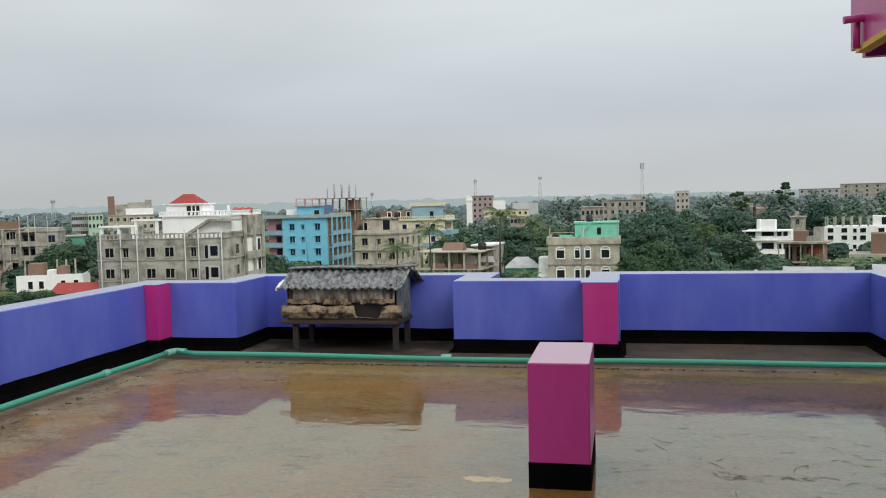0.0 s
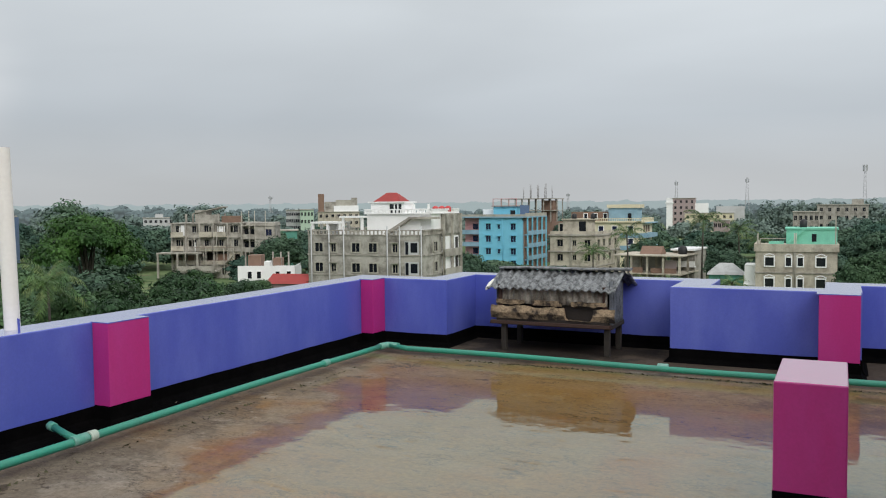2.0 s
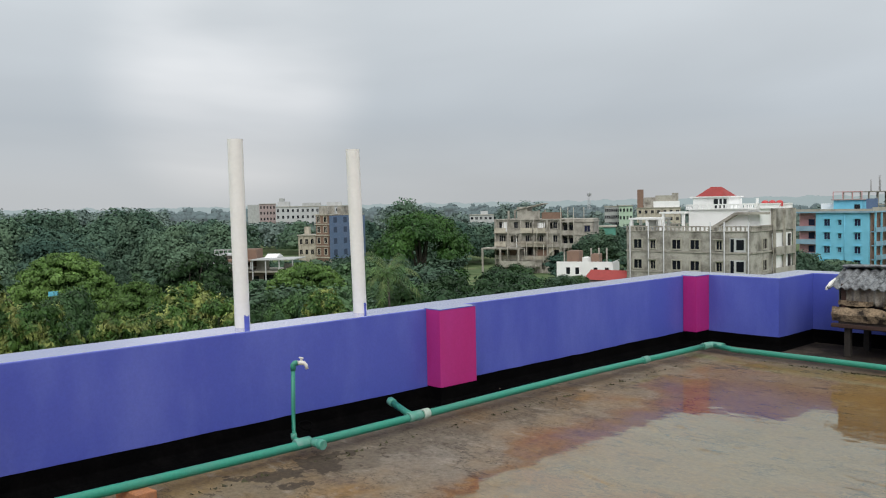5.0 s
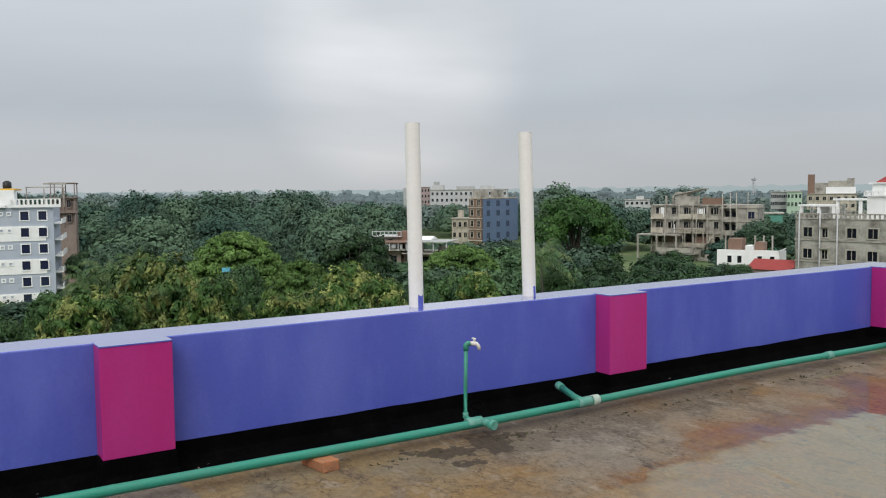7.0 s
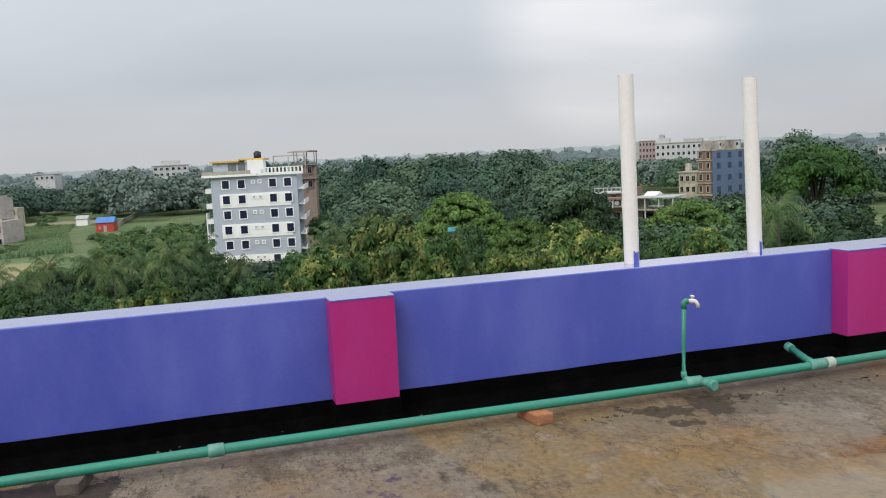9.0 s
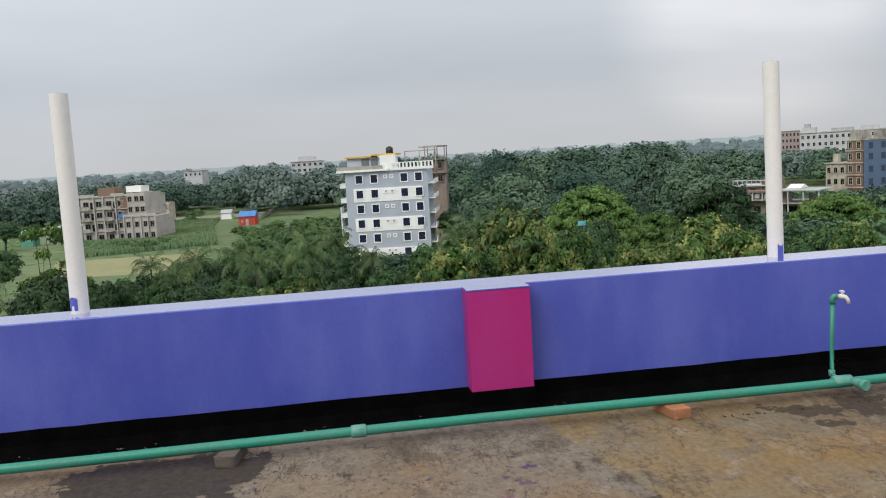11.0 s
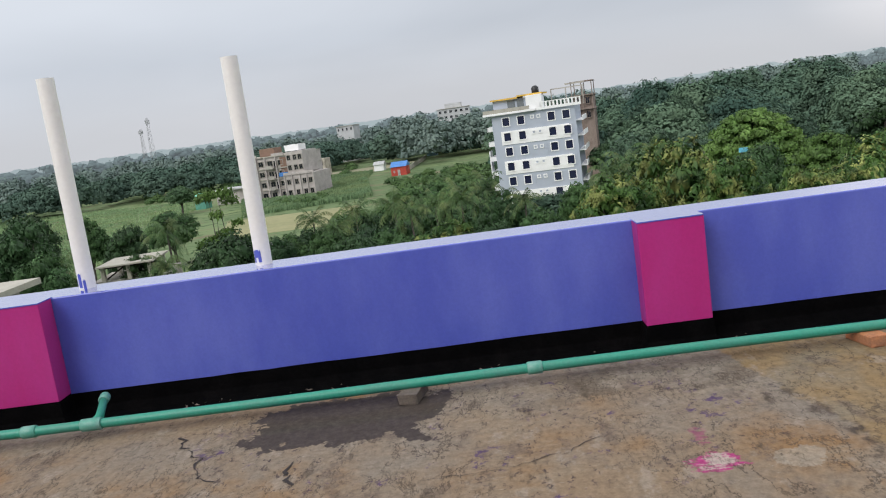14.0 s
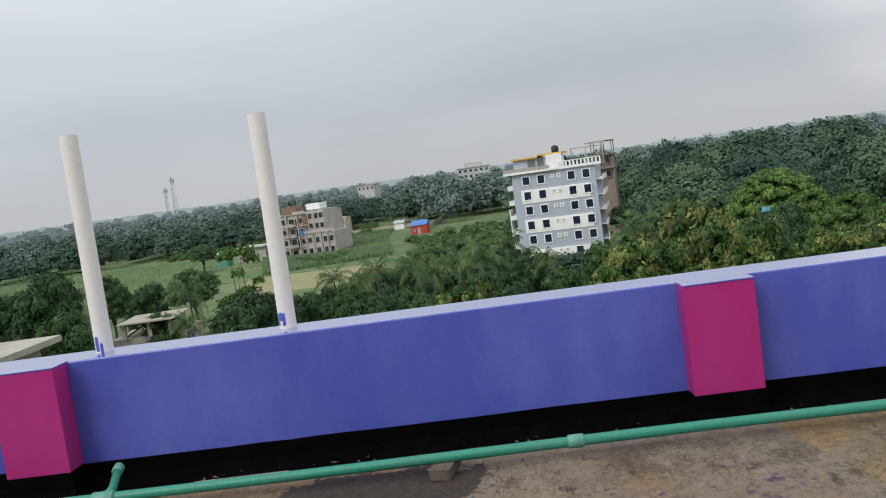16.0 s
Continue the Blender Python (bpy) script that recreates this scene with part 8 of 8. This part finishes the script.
# west: the mango belt and the trees behind it
WEST = [("rain", -69.9, 22.7, -1.2, 9.6), ("mango", -40.4, 9.8, -1.3, 6.6), ("mango", -38.1, 10.5, -2.2, 4.1), ("mango", -37.1, 6.0, -2.2, 3.1), ("mango", -35.3, 4.7, -2.3, 2.9), ("rain", -56.0, 23.0, -2.9, 6.8),
        ("mango", -38.5, 17.9, -2.0, 5.2), ("mango", -36.0, 18.4, -2.6, 3.3), ("mango", -36.7, 14.5, -3.1, 3.8), ("mango", -38.1, 16.4, -3.2, 3.4), ("dark", -84.1, 40.8, -2.7, 9.6), ("rain", -66.3, 43.7, -2.9, 9.5),
        ("mango", -42.3, 29.3, -3.4, 3.2), ("mid", -50.4, 31.5, -4.3, 4.5), ("palm", -58.3, 46.5, -3.0, 4.8), ("palm", -70.5, 12.4, -3.8, 5.4), ("palm", -68.8, 10.5, -4.1, 4.5), ("palm", -83.8, 17.3, -3.8, 4.7),
        ("rain2", -88.3, 77.5, 2.1, 15.2), ("dark", -62.4, 20.3, -3.7, 5.4), ("dark", -56.3, 33.5, -4.8, 5.8), ("dark", -49.9, 32.5, -4.6, 5.7), ("dark", -63.4, 33.3, -4.4, 5.9), ("mid", -54.9, 45.8, -5.0, 6.8),
        ("dark", -58.9, 53.4, -4.7, 8.1), ("dark", -64.2, 13.9, -4.2, 5.4), ("dark", -60.0, 20.9, -4.7, 4.3), ("dark", -60.3, 34.4, -5.2, 5.7), ("dark_far", -102.3, 39.1, -4.2, 6.7), ("dark_far", -111.8, 24.9, -4.3, 7.0),
        ("mid", -59.2, 7.0, -4.4, 4.5), ("dark", -47.3, 14.6, -3.9, 3.1)]
# the hedge towards the fields
HEDGE = [("palm", -60.4, -12.9, -4.0, 3.6), ("palm", -61.0, -9.7, -3.8, 4.0), ("palm", -59.4, -6.4, -3.6, 4.1), ("palm", -55.5, -5.0, -3.8, 3.6), ("palm", -61.6, -3.6, -4.1, 3.8), ("palm", -59.7, -1.8, -3.6, 4.5),
        ("palm", -65.7, 0.2, -3.7, 4.0), ("palm", -52.9, -9.7, -4.1, 3.3), ("palm", -55.6, 2.5, -4.2, 3.0), ("dark", -59.3, -7.5, -5.0, 4.9), ("dark", -69.5, -5.0, -5.7, 6.6), ("dark", -71.7, -1.2, -5.0, 6.3),
        ("dark", -63.6, 1.0, -4.8, 4.3), ("mid", -85.6, -3.5, -5.0, 7.0), ("mid", -91.4, -8.0, -5.9, 7.5), ("dark", -58.2, -13.7, -5.1, 4.5), ("mid", -50.8, -9.8, -4.5, 3.9), ("dark", -49.2, -7.6, -4.4, 3.7),
        ("dark", -53.9, -14.5, -4.9, 3.4), ("banana", -49.6, -3.8, -4.4, 3.1), ("banana", -51.7, -1.1, -4.4, 3.2), ("banana", -49.6, 0.9, -4.2, 2.7), ("mango", -41.6, -2.2, -3.8, 3.1), ("mid", -43.4, -5.1, -4.0, 3.3),
        ("dark", -45.7, 0.1, -4.2, 3.4), ("mid", -43.5, 2.8, -4.1, 2.7), ("dark", -41.2, -7.0, -3.8, 2.8)]
FIELDSIDE = [("palm", -61.4, -24.0, -3.3, 4.5), ("palm", -44.4, -18.1, -3.9, 2.6), ("dark", -55.2, -23.4, -4.8, 2.8), ("papaya", -49.3, -16.2, -0.2, 3.4), ("dark", -42.8, -26.0, -0.7, 5.1), ("dark", -47.3, -15.8, -3.4, 5.8),
        ("mid", -40.0, -22.7, -2.6, 3.4), ("banana", -38.9, -20.7, -2.7, 3.0), ("palm", -45.9, -24.5, -3.2, 3.2), ("dark", -41.9, -27.4, -1.1, 5.1), ("mid", -67.2, -19.1, -5.9, 2.8), ("dark", -86.9, -38.3, -5.3, 5.2),
        ("mid", -107.9, -52.5, -5.2, 5.7), ("mid", -121.5, -46.1, -7.0, 7.9), ("mid_far", -221.1, -79.5, -7.4, 8.4), ("dark", -51.9, -30.1, -1.1, 2.4), ("mid", -69.8, -16.9, -6.6, 3.9),
        ("dark", -78.5, -14.4, -7.2, 4.9), ("mid", -56.3, -13.1, -5.4, 3.5), ("dark", -83.0, -11.6, -7.0, 5.1)]
NORTH = [("dark", -47.0, 51.3, -4.0, 8.5), ("dark", -47.5, 45.2, -4.7, 8), ("dark", -46.6, 57.4, -4.9, 5), ("dark", -61.5, 68.5, -6.0, 9), ("dark", -75.4, 80.6, -6.2, 9), ("dark", -87.3, 93.7, -7.6, 8), ("dark", -66.2, 72.5, -6.3, 8), ("palm", -31.1, 136.0, -1.8, 7), ("palm", -24.2, 167.9, 0.2, 9), ("palm", -35.4, 129.8, -4.6, 6.5), ("dark_far", -56.0, 127.7, -6.1, 8), 
         ("mid_far", 5.3, 114.6, -8.2, 8), ("mid_far", 2.8, 124.7, -6.5, 7), ("palm", 13.9, 149.1, -3.2, 6.5)]
NORTH3 = [("dark_far", -149.8, 27.2, -3.5, 9), ("dark_far", -155.8, 32.2, -1.5, 9), ("mid_far", -145.8, 23.1, -7, 7), ("dark_far", -157.7, 38.2, -1.0, 10), ("mid_far", -139.7, 35.1, -4.5, 9)]
NORTH2 = [("dark_far", 14.3, 174.2, -3.0, 12), ("mid_far", 17.4, 138.6, -10.0, 8), ("mid_far", 25.4, 141.6, -10.4, 7), ("dark_far", 5.3, 178.2, -4.0, 10), ("talltree", 58.2, 324.6, 7.0, 9), ("talltree", 43.3, 326.9, 5.3, 9), ("dark_far", -110.8, 148.9, -4.6, 13), ("dark_far", -24.6, 188.0, -4.3, 12), ("palm", -17.6, 172.1, -2.0, 8), ("palm", -13.9, 166.0, -4, 7), ("dark_far", -18.7, 160.2, -6.5, 9), ("dark_far", 20.6, 167.9, -5.4, 12),
          ("mid_far", 33.5, 149.9, -9.6, 8), ("mid_far", 45.5, 149.8, -10.2, 8), ("banana", 40.5, 141.9, -8, 5)]
for group_ in (WEST, HEDGE, FIELDSIDE, NORTH, NORTH2, NORTH3):
    for spec in group_:
        tree(*spec)

# what has to stay in sight: ends of each front, and the lowest level that shows
SEEN = [(-72, 97, -48, 104, -9), (-150, 150, -125, 160, -10), (-109, 122, -94, 130, -12), (-93, 200, -68, 204, -12.5), (-61, 179, -46, 182, -11.5), (-67, 221, -48, 222, -7), (-41, 159, -22, 168, -12.5), (-15, 140, 0, 140, -10),
        (31, 233, 44, 229, -11), (57, 258, 82, 250, -12), (33, 203, 48, 196, -12), (50, 181, 64, 176, -12), (17, 128, 58, 128, -12), (-222, 135, -193, 147, -13)]
SEEN2 = [(-137, 61, -122, 76, -10.5), (-141.6, 4.3, -138.9, 17.4, GROUND + 0.8), (-176.6, 21.9, -175.7, 26, -2), (-228.4, -62.6, -224.8, -44, GROUND + 1.2), (-260, -25.8, -259.4, -21, GROUND + 0.8), (-300, -36, -299, -32, GROUND + 1), (-416, 239, -372, 282, -4), (-430, 205, -415, 235, -2), (-420, -18, -419, 0, 2), (-236, 310, -204, 326, -6), (-304, 289, -293, 300, -5),
         (-90, 461, -66, 464, -2), (-76, 433, -40, 437, -5), (-11, 400, 11, 400, -3), (25, 429, 33, 428, -4), (33, 330, 47, 330, -2), (46, 270, 53, 268, -6), (-46, 326, -38, 327, -8), (-19, 349, -7, 349, -7)]


SEEN3 = [(-68, 16, -74, 26, -4.5), (-56, 18, -60, 23, -5), (-92, 32, -82, 44, -6), (-66, 40, -72, 47, -6), (-95, 70, -83, 84, -5), (-40, 5, -42, 13, -5), (-37, 13, -39, 21, -5.5)]


def bearing(x, y):
    return math.degrees(math.atan2(-x, y))


VIEW = [(min(bearing(a, b), bearing(c, d)) - 0.3, max(bearing(a, b), bearing(c, d)) + 0.3, (math.hypot(a, b) + math.hypot(c, d)) / 2, z) for a, b, c, d, z in SEEN + SEEN2 + SEEN3]


def allowed_top(x, y, w):
    """Highest level a crown may reach here without hiding a house that shows."""
    az, d, top = bearing(x, y), math.hypot(x, y), 99.0
    half = math.degrees(math.atan2(w / 2, d))
    for a0, a1, dh, z in VIEW:
        if a0 - half < az < a1 + half:
            if abs(d - dh) < w * 0.5 + 7:
                return -99
            if d < dh:
                top = min(top, 1.6 + (z - 1.6) * d / dh)
    return top


def scatter(seed, az0, az1, d0, d1, count, h=(12, 19), w=(9, 14), power=1.0, skip=None):
    rnd = random.Random(seed)
    out = []
    for _ in range(count):
        az, q = radians(rnd.uniform(az0, az1)), rnd.random() ** power
        d = d0 + (d1 - d0) * q
        x, y = -math.sin(az) * d, math.cos(az) * d
        hh, ww = rnd.uniform(*h), rnd.uniform(*w)
        if skip and skip(x, y):
            continue
        top = allowed_top(x, y, ww)
        ztop = min(GROUND + hh, top)
        if ztop - GROUND > min(3.0, 0.5 * hh):
            ww = min(ww, (ztop - GROUND) * 1.3)
            out.append((x, y, ztop - GROUND, ww, rnd.uniform(0, 6.28)))
    return out


# single trees of the middle distance
for k, (x, y, hh, ww, _) in enumerate(scatter(3, 46, 86, 62, 150, 75, (8.5, 12.5), (8, 12), 1.0, lambda x, y: x > -48)):
    kind = ("dark_far", "mid_far", "dark_far", "dark_far", "palm")[k % 5]
    tree(kind, x, y, GROUND + hh, min(ww, 5.5) if kind == "palm" else ww)
for k, (x, y, hh, ww, _) in enumerate(scatter(4, -20, 44, 115, 170, 40, (6, 11), (7, 12))):
    kind = ("dark_far", "mid_far", "palm")[k % 3]
    tree(kind, x, y, GROUND + hh, min(ww, 5.5) if kind == "palm" else ww)


def woods(name, label, spots, n, size, seed, material, core=0.55, squat=1.0):
    """Many trees of far woods as one mesh."""
    rng = np.random.default_rng(seed)
    kinds = []
    for s in range(8):                                    # tall ovals, round heads and flat umbrellas
        k, flat = (7, 9, 12, 8, 10, 14, 9, 11)[s], (0.5, 0.34, 0.2, 0.42, 0.3, 0.16, 0.45, 0.26)[s]
        lobes = [(0, 0, 0.5, 0.36, 0.36, 0.34)]
        for i in range(k):
            a, q = 2.4 * i + rng.uniform(-0.4, 0.4), math.sqrt((i + 0.4) / k)
            r = rng.uniform(0.13, 0.24)
            rz = r * rng.uniform(0.55, 0.95)
            lobes.append((math.cos(a) * q * (0.54 - r), math.sin(a) * q * (0.54 - r), 1.0 - rz - flat * q * q - rng.uniform(0, 0.16), r, r, rz))
        for i in range(4):
            a = 1.6 * i + rng.uniform(-0.5, 0.5)
            lobes.append((math.cos(a) * 0.3, math.sin(a) * 0.3, rng.uniform(0.22, 0.42), 0.2, 0.2, 0.18))
        kinds.append(lobes)
    vs, fs, at = [], [], 0
    for i, (x, y, hh, ww, a) in enumerate(spots):
        lo = np.array(kinds[i % 8])
        fine = 1.5 if math.hypot(x, y) < 215 else 0.75      # smaller leaves where the wood is near
        lo[:, 2] *= squat
        sc = np.array([ww, ww, hh, ww, ww, hh])
        own = np.random.default_rng(seed * 1000 + i)
        v, f = leaves(own, lo * sc, round(n * fine), size / fine ** 0.5, 0.95, 0.05, inner=0.7, core=core, low=-0.3, ball=(4, 6), loose=0.3)
        c, s_ = math.cos(a), math.sin(a)
        v = np.stack([v[:, 0] * c - v[:, 1] * s_ + x, v[:, 0] * s_ + v[:, 1] * c + y, v[:, 2] + GROUND], 1)
        vs.append(v)
        fs.append(f + at)
        at += len(v)
    ob = new(name, quad_mesh(name, np.concatenate(vs), np.concatenate(fs), material))
    tagged(ob, label, "woods", kind="stuff")


def in_field(x, y):
    return bearing(x, y) > 92 and math.hypot(x, y) < 335


near_w = scatter(21, 44, 87.5, 140, 300, 120, (8, 16.5), (12, 21)) + scatter(26, 44, 87.5, 170, 300, 34, (17, 20.5), (10, 17)) + scatter(22, -24, 5, 150, 300, 80, (7, 16), (10, 19)) + scatter(23, 5, 44, 150, 300, 90, (8, 14), (9, 14))
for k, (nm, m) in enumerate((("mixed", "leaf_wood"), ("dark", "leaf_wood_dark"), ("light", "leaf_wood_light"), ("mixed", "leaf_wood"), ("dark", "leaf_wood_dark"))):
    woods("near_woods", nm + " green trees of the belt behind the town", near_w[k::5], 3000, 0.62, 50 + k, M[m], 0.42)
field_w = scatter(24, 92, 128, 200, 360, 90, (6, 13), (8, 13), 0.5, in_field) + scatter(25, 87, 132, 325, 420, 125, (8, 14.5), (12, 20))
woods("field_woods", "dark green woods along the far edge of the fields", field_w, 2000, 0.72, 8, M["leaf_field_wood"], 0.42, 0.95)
far_w = scatter(31, 40, 95, 300, 480, 270, (13, 22), (11, 19)) + scatter(32, -26, 6, 300, 480, 140, (13, 21), (11, 18)) + scatter(33, 5, 44, 300, 480, 130, (10, 17), (11, 18)) + scatter(34, 92, 132, 400, 480, 190, (10, 18), (11, 19), 0.8)


# distance haze painted in: greyed base colour plus a weak emission
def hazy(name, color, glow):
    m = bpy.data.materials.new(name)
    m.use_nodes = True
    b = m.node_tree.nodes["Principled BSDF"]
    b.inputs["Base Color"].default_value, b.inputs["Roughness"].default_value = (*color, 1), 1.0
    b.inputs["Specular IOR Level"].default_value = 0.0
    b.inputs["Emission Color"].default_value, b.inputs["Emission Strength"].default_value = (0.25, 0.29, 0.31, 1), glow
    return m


back_w = scatter(41, 40, 95, 520, 900, 260, (14, 21), (15, 26)) + scatter(42, -28, 6, 520, 900, 170, (12, 19), (15, 26)) + scatter(43, 5, 44, 520, 900, 200, (11, 18), (15, 26)) + scatter(44, 92, 134, 520, 950, 220, (15, 22), (15, 26))
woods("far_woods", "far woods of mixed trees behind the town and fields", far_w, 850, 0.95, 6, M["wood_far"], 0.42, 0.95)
woods("backdrop_woods", "distant hazy woods in front of the horizon", back_w, 100, 1.9, 7, hazy("haze_glow_woods", (0.085, 0.12, 0.12), 0.3), 0.8)
bpy.data.objects["backdrop_woods"]["kind"] = "structure"


# far horizon line of trees
def backdrop():
    # the glow here imitates haze over the horizon trees
    m = hazy("haze_glow_tree_line", (0.20, 0.24, 0.25), 0.8)
    bm = bmesh.new()
    for R, base, amp, seed in ((1300, 5.0, 4.0, 1), (2000, 11.0, 5.0, 2)):
        rows = []
        for k in range(1441):
            a = radians(-40 + 190 * k / 1440)
            q = Vector((k * 0.155, seed * 10, 0))
            h = base + amp * noise.noise(q) + amp * 0.5 * abs(noise.noise(q * 3.7)) + amp * 0.45 * abs(noise.noise(q * 9)) + amp * 0.3 * abs(noise.noise(q * 23))
            rows.append([bm.verts.new((-math.sin(a) * R, math.cos(a) * R, z)) for z in (GROUND, GROUND + 14 + h)])
        for (a, b_), (c, d) in zip(rows, rows[1:]):
            bm.faces.new((a, c, d, b_))
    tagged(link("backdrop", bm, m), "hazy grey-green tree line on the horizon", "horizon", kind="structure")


backdrop()


# ---- fields ----
def crop_field(name, label, corners, h, n, size, seed, material):
    rng = np.random.default_rng(seed)
    c = np.array(corners, float)
    u, v_ = rng.random((n, 1)), rng.random((n, 1))
    p = (c[0] * (1 - u) + c[1] * u) * (1 - v_) + (c[3] * (1 - u) + c[2] * u) * v_
    a = rng.uniform(0, 6.28, (n, 1))
    d = np.concatenate([np.cos(a), np.sin(a)], 1) * size * 0.5
    hh = h * rng.uniform(0.7, 1.15, (n, 1))
    z = np.full((n, 1), GROUND)
    lean = rng.normal(size=(n, 2)) * 0.12 * h
    v = np.stack([np.concatenate([p - d, z], 1), np.concatenate([p + d, z], 1), np.concatenate([p + d * 0.5 + lean, z + hh], 1), np.concatenate([p - d * 0.5 + lean, z + hh], 1)], 1).reshape(-1, 3)
    ob = new(name, quad_mesh(name, v, np.arange(4 * n).reshape(n, 4), material))
    tagged(ob, label, "field", kind="stuff")


crop_field("jute_field", "tall light green field crop in dense rows", [(-187, -54), (-197, -25), (-262, -34), (-268, -76)], 1.1, 24000, 0.35, 1, M["crop"])
crop_field("low_crop", "low yellowish green field", [(-262, -34), (-268, -76), (-310, -84), (-300, -36)], 0.9, 7000, 0.6, 2, M["crop"])
crop_field("grass_field", "long rough meadow grass", [(-110, -60), (-160, -130), (-330, -200), (-265, -85)], 0.3, 36000, 0.3, 3, M["crop"])
scrub = scatter(61, 88.5, 96, 85, 240, 150, (2.2, 5.0), (4, 8.5), 0.8) + scatter(64, 96, 100, 95, 150, 45, (2.0, 4.0), (3.5, 7.5)) + scatter(65, 100, 104, 195, 225, 22, (1.5, 3.5), (3, 6)) + scatter(62, 100, 118, 78, 125, 45, (1.8, 4.0), (3, 6)) + scatter(63, 97, 112, 285, 345, 50, (3, 6), (4, 9))
woods("field_scrub", "green scrub and bushes along the field edges", scrub, 420, 0.42, 71, M["leaf_scrub"], 0.6, 0.55)
for name, label, pts, m in (("bare_plot", "bare straw-coloured plot between the crops", [(-148, -24), (-150, -48), (-182, -56), (-180, -26)], mat("straw_soil", (0.26, 0.25, 0.12), 0.95, 0.1, 0.05, 0.7, second=(0.17, 0.2, 0.08), world=True)),
                            ("field_path", "pale earth path and cleared ground by the hut", [(-300, -36), (-304, -70), (-335, -74), (-335, -20)], mat("path_soil", (0.26, 0.24, 0.16), 0.95, 0.1, 0.05, 0.7, second=(0.16, 0.18, 0.08), world=True)),
                            ("pond", "small grey pond at the field corner", [(-121, -33), (-122, -43), (-136, -46), (-135, -34)], mat("pond_water", (0.10, 0.11, 0.09), 0.1, 0.05, 0.05, 0.7, 0.0))):
    bm = bmesh.new()
    prism(bm, pts, GROUND - 0.3, GROUND + 0.04)
    tagged(link(name, bm, m), label, "plot", kind="structure")
